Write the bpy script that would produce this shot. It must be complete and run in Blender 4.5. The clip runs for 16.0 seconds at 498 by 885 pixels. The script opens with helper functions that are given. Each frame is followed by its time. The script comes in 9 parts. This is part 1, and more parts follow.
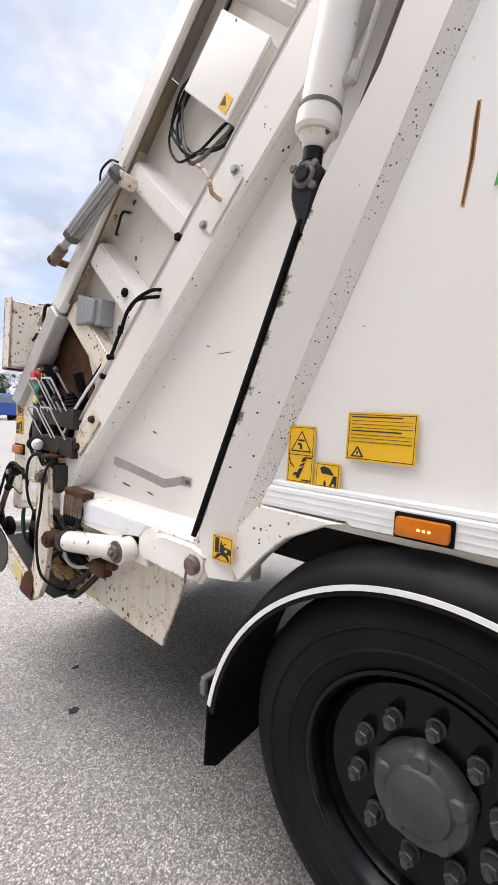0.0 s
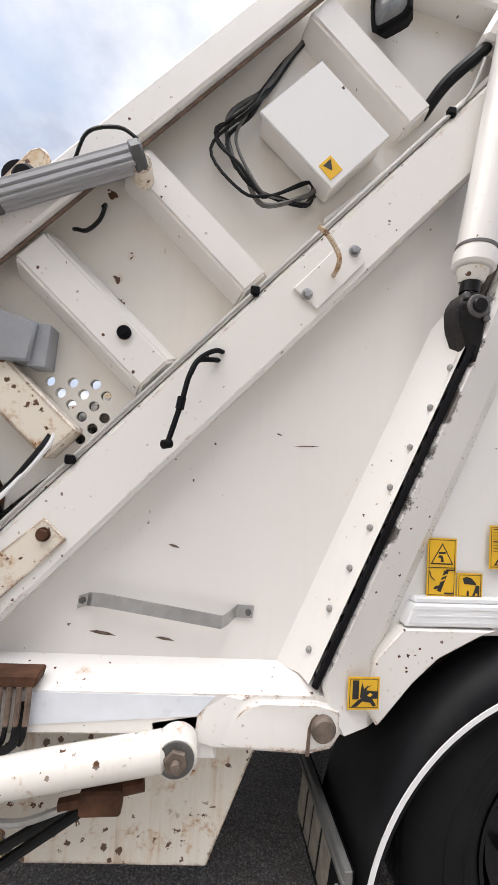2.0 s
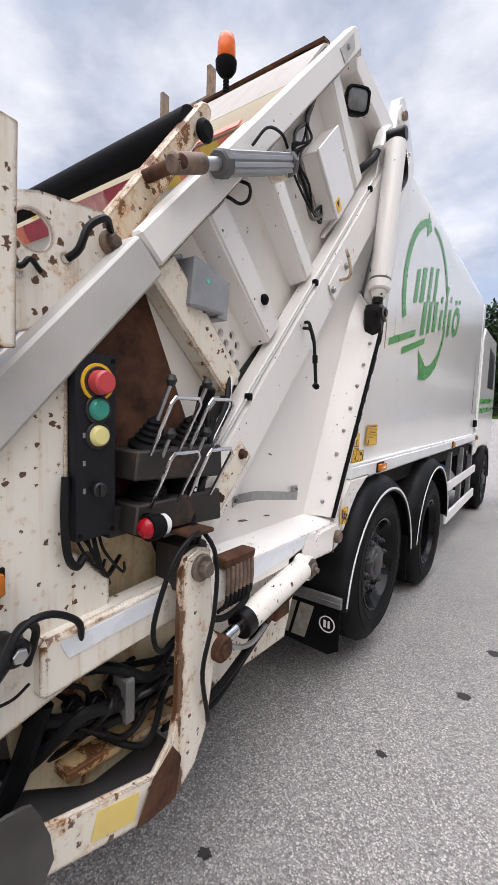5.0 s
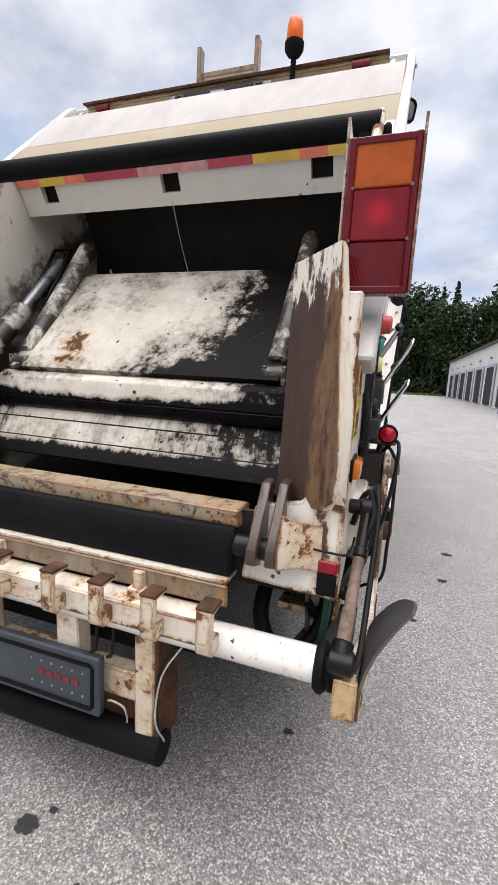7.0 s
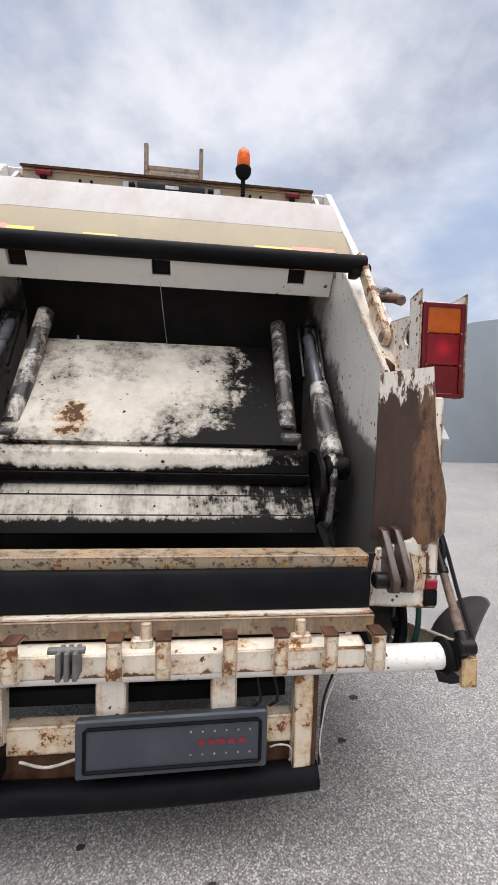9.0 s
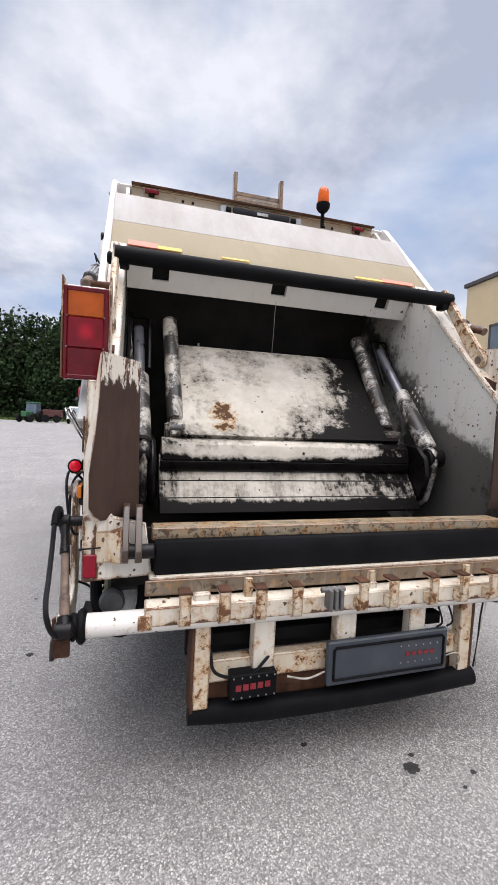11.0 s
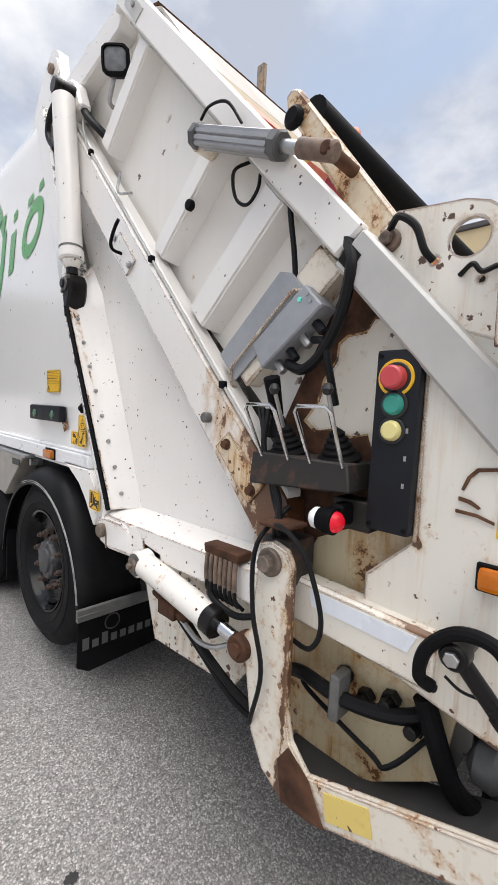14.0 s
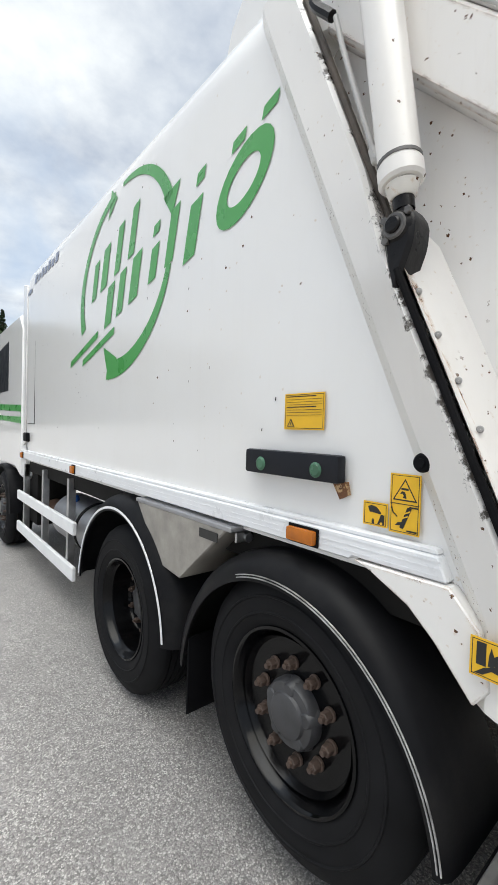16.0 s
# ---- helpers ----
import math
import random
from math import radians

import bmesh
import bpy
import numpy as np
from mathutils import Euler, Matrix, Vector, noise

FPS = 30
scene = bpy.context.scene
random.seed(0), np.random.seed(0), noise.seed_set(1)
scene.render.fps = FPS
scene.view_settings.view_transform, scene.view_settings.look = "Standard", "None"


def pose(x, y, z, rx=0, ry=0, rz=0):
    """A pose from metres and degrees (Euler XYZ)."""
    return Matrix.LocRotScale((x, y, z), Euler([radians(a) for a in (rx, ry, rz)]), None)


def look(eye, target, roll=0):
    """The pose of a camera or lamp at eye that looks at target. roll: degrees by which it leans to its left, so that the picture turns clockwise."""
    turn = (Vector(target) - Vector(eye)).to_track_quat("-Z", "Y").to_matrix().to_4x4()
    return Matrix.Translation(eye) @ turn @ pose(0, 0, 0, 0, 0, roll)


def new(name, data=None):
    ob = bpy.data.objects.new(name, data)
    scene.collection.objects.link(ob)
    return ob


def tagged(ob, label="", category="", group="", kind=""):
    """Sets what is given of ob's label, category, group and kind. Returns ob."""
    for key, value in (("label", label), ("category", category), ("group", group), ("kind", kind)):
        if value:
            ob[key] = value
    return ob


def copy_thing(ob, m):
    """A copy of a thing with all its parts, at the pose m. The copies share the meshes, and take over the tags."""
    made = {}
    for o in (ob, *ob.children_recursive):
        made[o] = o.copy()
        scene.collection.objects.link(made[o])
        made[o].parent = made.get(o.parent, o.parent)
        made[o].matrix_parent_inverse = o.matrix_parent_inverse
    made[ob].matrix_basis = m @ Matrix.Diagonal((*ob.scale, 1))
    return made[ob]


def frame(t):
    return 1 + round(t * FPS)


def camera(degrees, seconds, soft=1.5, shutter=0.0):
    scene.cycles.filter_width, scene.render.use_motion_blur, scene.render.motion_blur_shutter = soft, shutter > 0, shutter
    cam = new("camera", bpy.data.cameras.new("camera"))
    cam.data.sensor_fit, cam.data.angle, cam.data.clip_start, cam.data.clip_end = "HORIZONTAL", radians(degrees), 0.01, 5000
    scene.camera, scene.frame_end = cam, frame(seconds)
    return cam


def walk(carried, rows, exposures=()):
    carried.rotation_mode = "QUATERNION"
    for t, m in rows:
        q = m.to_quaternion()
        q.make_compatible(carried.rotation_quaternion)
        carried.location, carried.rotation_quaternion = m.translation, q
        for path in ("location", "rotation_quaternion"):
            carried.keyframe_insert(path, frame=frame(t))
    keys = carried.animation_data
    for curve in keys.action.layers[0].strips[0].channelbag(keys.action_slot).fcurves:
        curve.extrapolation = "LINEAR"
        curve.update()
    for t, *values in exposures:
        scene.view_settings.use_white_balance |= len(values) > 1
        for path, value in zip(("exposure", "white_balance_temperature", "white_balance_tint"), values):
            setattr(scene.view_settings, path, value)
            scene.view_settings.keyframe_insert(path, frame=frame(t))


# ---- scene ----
# camera: eye in metres and Euler angles in degrees
cam = camera(61.7, 16.0)
ROWS = [
    (0.0, 2.245, 2.945, 1.488, 87.26, -3.58, 129.19),
    (0.5, 2.285, 2.510, 1.575, 90.14, -4.02, 121.41),
    (1.0, 2.379, 2.130, 1.612, 92.08, -4.04, 110.73),
    (1.5, 2.391, 1.853, 1.652, 92.92, -3.82, 97.58),
    (2.0, 2.363, 1.569, 1.667, 93.21, -3.41, 83.46),
    (2.5, 2.439, 1.272, 1.707, 93.00, -2.95, 69.70),
    (3.0, 2.414, 1.038, 1.711, 92.59, -2.42, 57.46),
    (3.2, 2.377, 0.949, 1.695, 92.45, -2.12, 52.95),
    (5.3, 2.010, -0.190, 1.600, 83.64, -2.42, 34.03),
    (5.5, 1.968, -0.331, 1.577, 82.77, -2.75, 32.78),
    (6.0, 1.813, -0.598, 1.531, 81.05, -3.20, 29.34),
    (6.5, 1.528, -0.694, 1.448, 80.18, -3.60, 24.95),
    (7.0, 1.255, -0.832, 1.466, 81.60, -3.37, 18.51),
    (7.5, 0.987, -0.986, 1.502, 84.85, -2.88, 10.30),
    (8.0, 0.710, -1.016, 1.535, 87.52, -2.13, 3.15),
    (8.2, 0.618, -1.048, 1.572, 88.15, -1.87, 0.66),
    (10.3, -0.489, -1.569, 1.542, 87.54, -2.31, -12.50),
    (10.5, -0.634, -1.594, 1.563, 87.47, -2.37, -13.28),
    (11.0, -0.989, -1.507, 1.547, 87.57, -2.32, -15.38),
    (11.5, -1.348, -1.296, 1.578, 87.77, -2.16, -18.60),
    (12.0, -1.640, -1.129, 1.609, 87.64, -1.86, -23.81),
    (12.5, -1.823, -0.830, 1.598, 87.09, -1.78, -31.02),
    (13.0, -1.941, -0.519, 1.604, 86.30, -2.05, -37.80),
    (13.5, -2.089, -0.227, 1.601, 85.65, -2.62, -43.41),
    (14.0, -2.156, 0.158, 1.572, 85.66, -3.05, -45.84),
    (14.5, -2.238, 0.533, 1.588, 86.25, -3.03, -45.74),
    (15.0, -2.334, 0.902, 1.605, 87.22, -2.40, -43.80),
    (15.5, -2.287, 1.314, 1.592, 87.92, -1.65, -41.56),
    (16.0, -2.270, 1.698, 1.607, 88.53, -1.81, -39.68),
]
walk(cam, [(r[0], pose(*r[1:])) for r in ROWS], exposures=[(0.0, 0.62, 6800, 13), (3.0, 0.48, 6700, 11), (5.5, 0.32, 6600, 13), (7.0, 0.36, 6700, 13), (8.0, 0.29, 6700, 12), (10.5, 0.24, 6550, 13), (12.0, 0.24, 6600, 14), (13.5, 0.38, 6900, 12), (14.5, 0.44, 6900, 9), (16.0, 0.46, 6800, 6)])

# ---- light: bright overcast with a soft sun behind the clouds ----
SUN_EL, SUN_AZ = radians(76), radians(170)
world = bpy.data.worlds.new("overcast_sky")
scene.world = world
world.use_nodes = True
wn, wl = world.node_tree.nodes, world.node_tree.links
wn.clear()
w_out = wn.new("ShaderNodeOutputWorld")
w_bg = wn.new("ShaderNodeBackground")
w_sky = wn.new("ShaderNodeTexSky")
w_sky.sky_type, w_sky.sun_disc = "NISHITA", False
w_sky.sun_elevation, w_sky.sun_rotation = SUN_EL, SUN_AZ
w_sky.dust_density, w_sky.ozone_density = 2.0, 2.0
w_gain = wn.new("ShaderNodeVectorMath")
w_gain.operation = "SCALE"
w_gain.inputs["Scale"].default_value = 0.10
wl.new(w_sky.outputs["Color"], w_gain.inputs[0])
w_co = wn.new("ShaderNodeTexCoord")
# clouds lie on a plane overhead: direction divided by its height
w_sep = wn.new("ShaderNodeSeparateXYZ")
wl.new(w_co.outputs["Generated"], w_sep.inputs[0])
w_h = wn.new("ShaderNodeMath")
w_h.operation = "MAXIMUM"
w_h.inputs[1].default_value = 0.0
wl.new(w_sep.outputs["Z"], w_h.inputs[0])
w_h2 = wn.new("ShaderNodeMath")
w_h2.operation = "ADD"
w_h2.inputs[1].default_value = 0.28
wl.new(w_h.outputs[0], w_h2.inputs[0])
w_div = wn.new("ShaderNodeVectorMath")
w_div.operation = "DIVIDE"
w_cmb = wn.new("ShaderNodeCombineXYZ")
for a in ("X", "Y", "Z"):
    wl.new(w_h2.outputs[0], w_cmb.inputs[a])
wl.new(w_co.outputs["Generated"], w_div.inputs[0])
wl.new(w_cmb.outputs[0], w_div.inputs[1])
w_n1 = wn.new("ShaderNodeTexNoise")
w_n1.inputs["Scale"].default_value, w_n1.inputs["Detail"].default_value, w_n1.inputs["Roughness"].default_value = 1.7, 6.0, 0.52
w_n1.inputs["Distortion"].default_value = 0.35
wl.new(w_div.outputs[0], w_n1.inputs["Vector"])
w_r1 = wn.new("ShaderNodeValToRGB")
w_r1.color_ramp.elements[0].position, w_r1.color_ramp.elements[1].position = 0.33, 0.56
wl.new(w_n1.outputs["Fac"], w_r1.inputs["Fac"])
w_n2 = wn.new("ShaderNodeTexNoise")
w_n2.inputs["Scale"].default_value, w_n2.inputs["Detail"].default_value, w_n2.inputs["Roughness"].default_value = 2.6, 7.0, 0.56
wl.new(w_div.outputs[0], w_n2.inputs["Vector"])
w_r2 = wn.new("ShaderNodeValToRGB")
w_r2.color_ramp.elements[0].position, w_r2.color_ramp.elements[1].position = 0.38, 0.62
w_r2.color_ramp.elements[0].color, w_r2.color_ramp.elements[1].color = (0.53, 0.60, 0.75, 1), (0.98, 1.03, 1.12, 1)
wl.new(w_n2.outputs["Fac"], w_r2.inputs["Fac"])
w_blue = wn.new("ShaderNodeMix")
w_blue.data_type = "RGBA"
w_blue.inputs["Factor"].default_value = 0.75
w_blue.inputs["B"].default_value = (0.60, 0.76, 1.04, 1)
wl.new(w_gain.outputs[0], w_blue.inputs["A"])
w_mix = wn.new("ShaderNodeMix")
w_mix.data_type = "RGBA"
wl.new(w_r1.outputs["Color"], w_mix.inputs["Factor"])
wl.new(w_blue.outputs["Result"], w_mix.inputs["A"])
wl.new(w_r2.outputs["Color"], w_mix.inputs["B"])
wl.new(w_mix.outputs["Result"], w_bg.inputs["Color"])
# an overcast sky grows brighter towards the zenith
w_zen = wn.new("ShaderNodeMapRange")
w_zen.interpolation_type = "SMOOTHSTEP"
w_zen.inputs["From Min"].default_value, w_zen.inputs["From Max"].default_value = 0.70, 1.0
w_zen.inputs["To Min"].default_value, w_zen.inputs["To Max"].default_value = 0.74, 2.3
wl.new(w_sep.outputs["Z"], w_zen.inputs["Value"])
wl.new(w_zen.outputs["Result"], w_bg.inputs["Strength"])
wl.new(w_bg.outputs[0], w_out.inputs["Surface"])

sun_data = bpy.data.lights.new("sun", "SUN")
sun_data.energy, sun_data.angle, sun_data.color = 3.0, radians(80), (1.0, 0.95, 0.88)
sun = new("sun", sun_data)
sun.matrix_world = look((0, 0, 20), (0 - 20 * math.cos(SUN_EL) * math.sin(SUN_AZ), -20 * math.cos(SUN_EL) * math.cos(SUN_AZ), 20 - 20 * math.sin(SUN_EL)))


# ---- materials ----
def shader(name, rough=0.5, metal=0.0, coat=0.0):
    m = bpy.data.materials.new(name)
    m.use_nodes = True
    b = m.node_tree.nodes["Principled BSDF"]
    b.inputs["Roughness"].default_value, b.inputs["Metallic"].default_value = rough, metal
    if coat:
        b.inputs["Coat Weight"].default_value = coat
        b.inputs["Coat Roughness"].default_value = 0.12
    return m, m.node_tree.nodes, m.node_tree.links, b


def coords(n, l, scale=(1, 1, 1)):
    c = n.new("ShaderNodeTexCoord")
    if scale == (1, 1, 1):
        return c.outputs["Object"]
    k = n.new("ShaderNodeMapping")
    k.inputs["Scale"].default_value = scale
    l.new(c.outputs["Object"], k.inputs["Vector"])
    return k.outputs["Vector"]


def fractal(n, l, co, scale, detail=4.0, rough=0.55, distort=0.0):
    t = n.new("ShaderNodeTexNoise")
    t.inputs["Scale"].default_value, t.inputs["Detail"].default_value = scale, detail
    t.inputs["Roughness"].default_value, t.inputs["Distortion"].default_value = rough, distort
    l.new(co, t.inputs["Vector"])
    return t.outputs["Fac"]


def band(n, l, src, lo, hi, a=0.0, b=1.0):
    r = n.new("ShaderNodeMapRange")
    r.inputs["From Min"].default_value, r.inputs["From Max"].default_value = lo, hi
    r.inputs["To Min"].default_value, r.inputs["To Max"].default_value = a, b
    l.new(src, r.inputs["Value"])
    return r.outputs["Result"]


def op(n, l, kind, a, b):
    m = n.new("ShaderNodeMath")
    m.operation = kind
    for k, v in enumerate((a, b)):
        if isinstance(v, (int, float)):
            m.inputs[k].default_value = v
        else:
            l.new(v, m.inputs[k])
    return m.outputs[0]


def blend(n, l, fac, a, b):
    m = n.new("ShaderNodeMix")
    m.data_type = "RGBA"
    for key, v in (("Factor", fac), ("A", a), ("B", b)):
        if isinstance(v, tuple):
            m.inputs[key].default_value = (*v, 1)
        elif isinstance(v, (int, float)):
            m.inputs[key].default_value = v
        else:
            l.new(v, m.inputs[key])
    return m.outputs["Result"]


def relief(n, l, b, height, strength=0.2, distance=0.003):
    u = n.new("ShaderNodeBump")
    u.inputs["Strength"].default_value, u.inputs["Distance"].default_value = strength, distance
    l.new(height, u.inputs["Height"])
    l.new(u.outputs["Normal"], b.inputs["Normal"])


RUST_A, RUST_B = (0.060, 0.026, 0.014), (0.24, 0.095, 0.030)


def specks(n, l, co, scale, share, size):
    """Scattered chips: small cells, of which a share is kept."""
    v = n.new("ShaderNodeTexVoronoi")
    v.inputs["Scale"].default_value = scale
    wob = n.new("ShaderNodeVectorMath")
    wob.operation = "ADD"
    nz = n.new("ShaderNodeTexNoise")
    nz.inputs["Scale"].default_value = scale * 2.8
    sc = n.new("ShaderNodeVectorMath")
    sc.operation = "SCALE"
    sc.inputs["Scale"].default_value = 0.85 / scale
    l.new(co, nz.inputs["Vector"])
    l.new(nz.outputs["Color"], sc.inputs[0])
    l.new(co, wob.inputs[0])
    l.new(sc.outputs[0], wob.inputs[1])
    l.new(wob.outputs[0], v.inputs["Vector"])
    sp = n.new("ShaderNodeSeparateColor")
    l.new(v.outputs["Color"], sp.inputs[0])
    rad = op(n, l, "MULTIPLY", op(n, l, "MULTIPLY", sp.outputs[1], sp.outputs[1]), size * 1.6)
    inside = op(n, l, "LESS_THAN", v.outputs["Distance"], rad)
    keep = op(n, l, "LESS_THAN", sp.outputs[0], share)
    return op(n, l, "MULTIPLY", inside, keep), v.outputs["Distance"], keep


def paint(name, col, chips=0.12, rust=0.0, dirt=0.25, rough=0.32, black=0.0, streak=0.3, chip_scale=26.0, grime=3.1, rust_scale=9.0, gather=(0.50, 0.53), stain_y=0.0, edge=(), pit=0.30, wear=0.0, runs=0.0, stain=0.34):
    """Painted steel with chips, rust patches with ochre halos, run-down dirt and grease."""
    m, n, l, b = shader(name, rough, 0.0, 0.25 if rough < 0.6 else 0.0)
    co = coords(n, l)
    big = fractal(n, l, co, 1.3, 5, 0.6)
    c = blend(n, l, band(n, l, big, 0.35, 0.75, 0.0, dirt), col, tuple(v * k for v, k in zip(col, (0.74, 0.66, 0.55))))
    run = fractal(n, l, coords(n, l, (9, 9, 0.9)), 2.2, 5, 0.65)
    c = blend(n, l, band(n, l, run, 0.55, 0.82, 0.0, streak), c, (0.42, 0.36, 0.27))
    if black:
        g = fractal(n, l, co, grime, 10, 0.74, 0.5)
        c = blend(n, l, band(n, l, g, 0.60 - 0.20 * black, 0.66 - 0.16 * black), c, (0.022, 0.019, 0.017))
    if runs:
        # thin rust runs that water has drawn down the sheet
        rn = op(n, l, "ADD", fractal(n, l, coords(n, l, (16, 16, 0.9)), 2.0, 7, 0.70), op(n, l, "MULTIPLY", op(n, l, "SUBTRACT", fractal(n, l, co, 4.0, 4), 0.5), 0.55))
        c = blend(n, l, band(n, l, rn, 0.50, 0.66, 0.0, 0.80 * runs), c, (0.53, 0.31, 0.11))
        c = blend(n, l, band(n, l, rn, 0.62, 0.72, 0.0, 0.90 * runs), c, (0.24, 0.095, 0.028))
    if rust:
        r1 = fractal(n, l, co, rust_scale, 12, 0.74)
        halo = band(n, l, fractal(n, l, co, rust_scale * 0.45, 6, 0.65), 0.73 - 0.25 * rust, 0.88 - 0.22 * rust, 0.0, 0.55)
        c = blend(n, l, halo, c, (0.50, 0.31, 0.13))
        c = blend(n, l, band(n, l, r1, 0.655 - 0.25 * rust, 0.75 - 0.25 * rust, 0.0, 0.7), c, (0.47, 0.24, 0.075))
        core = band(n, l, r1, 0.745 - 0.25 * rust, 0.765 - 0.25 * rust)
        tone = blend(n, l, fractal(n, l, co, 22, 4), RUST_A, RUST_B)
        c = blend(n, l, core, c, tone)
        rr = blend(n, l, core, (rough, rough, rough), (0.85, 0.85, 0.85))
        l.new(rr, b.inputs["Roughness"])
    if stain_y:
        # rust that has run out from the levers at the rear end
        ys = n.new("ShaderNodeSeparateXYZ")
        l.new(co, ys.inputs[0])
        near = band(n, l, ys.outputs["Y"], stain_y, stain_y - 0.5, 0.0, stain)
        st = op(n, l, "ADD", fractal(n, l, coords(n, l, (1.6, 1.6, 0.8)), 5.5, 10, 0.72), near)
        c = blend(n, l, band(n, l, st, 0.66, 0.82, 0.0, 0.75), c, (0.48, 0.28, 0.10))
        c = blend(n, l, band(n, l, st, 0.80, 0.84), c, (0.12, 0.05, 0.022))
    if chips:
        spot, dist, keep = specks(n, l, co, chip_scale, chips, pit)
        cluster = band(n, l, fractal(n, l, co, 1.9, 3), *gather)
        ring = op(n, l, "MULTIPLY", op(n, l, "MULTIPLY", band(n, l, dist, 0.0, 0.42, 0.55, 0.0), keep), cluster)
        c = blend(n, l, ring, c, (0.50, 0.33, 0.15))
        c = blend(n, l, op(n, l, "MULTIPLY", spot, cluster), c, (0.10, 0.045, 0.022))
    if edge:
        # rust creeping in from the sheet's edges: each edge is a line or plane of fixed coordinates
        xyz = n.new("ShaderNodeSeparateXYZ")
        l.new(co, xyz.inputs[0])
        axes = (op(n, l, "ABSOLUTE", xyz.outputs["X"], 0.0), xyz.outputs["Y"], xyz.outputs["Z"])
        near = None
        for line in edge:
            d2 = None
            for ax, val in line:
                e1 = op(n, l, "SUBTRACT", axes[ax], val)
                e2 = op(n, l, "MULTIPLY", e1, e1)
                d2 = e2 if d2 is None else op(n, l, "ADD", d2, e2)
            near = d2 if near is None else op(n, l, "MINIMUM", near, d2)
        ed = band(n, l, op(n, l, "SQRT", near, 0.0), 0.038, 0.0, 0.0, 0.335)
        ev = op(n, l, "ADD", fractal(n, l, coords(n, l, (1, 1, 0.6)), 11, 10, 0.74), ed)
        c = blend(n, l, band(n, l, ev, 0.62, 0.82, 0.0, 0.72), c, (0.50, 0.28, 0.10))
        c = blend(n, l, band(n, l, ev, 0.745, 0.785), c, (0.085, 0.038, 0.020))
    if wear:
        # paint knocked off along the edges of the sheet: rust shows with an ochre rim
        bv = n.new("ShaderNodeBevel")
        bv.samples = 4
        bv.inputs["Radius"].default_value = 0.014
        ge = n.new("ShaderNodeNewGeometry")
        dp = n.new("ShaderNodeVectorMath")
        dp.operation = "DOT_PRODUCT"
        l.new(bv.outputs["Normal"], dp.inputs[0])
        l.new(ge.outputs["True Normal"], dp.inputs[1])
        worn = op(n, l, "ADD", op(n, l, "MULTIPLY", op(n, l, "SUBTRACT", fractal(n, l, co, 9, 10, 0.76), 0.5), 2.2), 0.5 + wear)
        bare = op(n, l, "MULTIPLY", worn, band(n, l, dp.outputs["Value"], 0.999, 0.90))
        c = blend(n, l, band(n, l, bare, 0.50, 0.82, 0.0, 0.75), c, (0.47, 0.245, 0.08))
        c = blend(n, l, band(n, l, bare, 0.72, 0.79), c, blend(n, l, fractal(n, l, co, 30, 4), RUST_A, RUST_B))
    l.new(c, b.inputs["Base Color"])
    relief(n, l, b, fractal(n, l, co, 38, 3), 0.06, 0.002)
    return m


def plain(name, col, rough=0.5, metal=0.0, vary=0.25, scale=9.0, bump=0.15, grain=60.0, coat=0.0, dust=0.0, gloss=0.5):
    m, n, l, b = shader(name, rough, metal, coat)
    b.inputs["Specular IOR Level"].default_value = gloss
    co = coords(n, l)
    f = fractal(n, l, co, scale, 6, 0.62)
    c = blend(n, l, band(n, l, f, 0.3, 0.7), tuple(v * (1 - vary) for v in col), tuple(min(1, v * (1 + vary)) for v in col))
    if dust:
        c = blend(n, l, band(n, l, fractal(n, l, co, 3.3, 6, 0.7), 0.45, 0.75, 0.0, dust), c, (0.30, 0.28, 0.25))
    l.new(c, b.inputs["Base Color"])
    l.new(band(n, l, f, 0.3, 0.7, max(0.03, rough - 0.1), min(1, rough + 0.12)), b.inputs["Roughness"])
    relief(n, l, b, fractal(n, l, co, grain, 4), bump, 0.002)
    return m


def lens(name, col, glow=0.0, rough=0.12):
    m, n, l, b = shader(name, rough, 0.0, 0.15)
    b.inputs["Specular IOR Level"].default_value = 0.3
    co = coords(n, l)
    w = n.new("ShaderNodeTexWave")
    w.inputs["Scale"].default_value = 90.0
    l.new(co, w.inputs["Vector"])
    c = blend(n, l, band(n, l, fractal(n, l, co, 18, 4), 0.3, 0.7), tuple(v * 0.7 for v in col), col)
    l.new(c, b.inputs["Base Color"])
    relief(n, l, b, w.outputs["Fac"], 0.25, 0.002)
    if glow:
        b.inputs["Emission Color"].default_value = (*col, 1)
        b.inputs["Emission Strength"].default_value = glow
    return m


WHITE = (0.80, 0.775, 0.745)
M_BODY = paint("white_body_paint", (0.80, 0.79, 0.775), chips=0.010, dirt=0.10, rough=0.16, streak=0.04, chip_scale=60)
M_WHITE = paint("white_steel_paint", WHITE, chips=0.030, dirt=0.16, rough=0.28, streak=0.07, chip_scale=90)
M_RECESS = paint("cream_recess_paint", (0.76, 0.73, 0.68), chips=0.06, dirt=0.25, rough=0.35, streak=0.10)
M_CHIPPED = paint("chipped_white_paint", (0.75, 0.69, 0.59), chips=0.20, rust=0.48, dirt=0.40, streak=0.35, rust_scale=12, chip_scale=52, gather=(0.42, 0.46), wear=0.42)
M_RUSTY = paint("rust_eaten_white_paint", (0.68, 0.60, 0.47), chips=0.30, rust=0.76, dirt=0.6, streak=0.6, rust_scale=12, chip_scale=44, gather=(0.38, 0.42), wear=0.50)
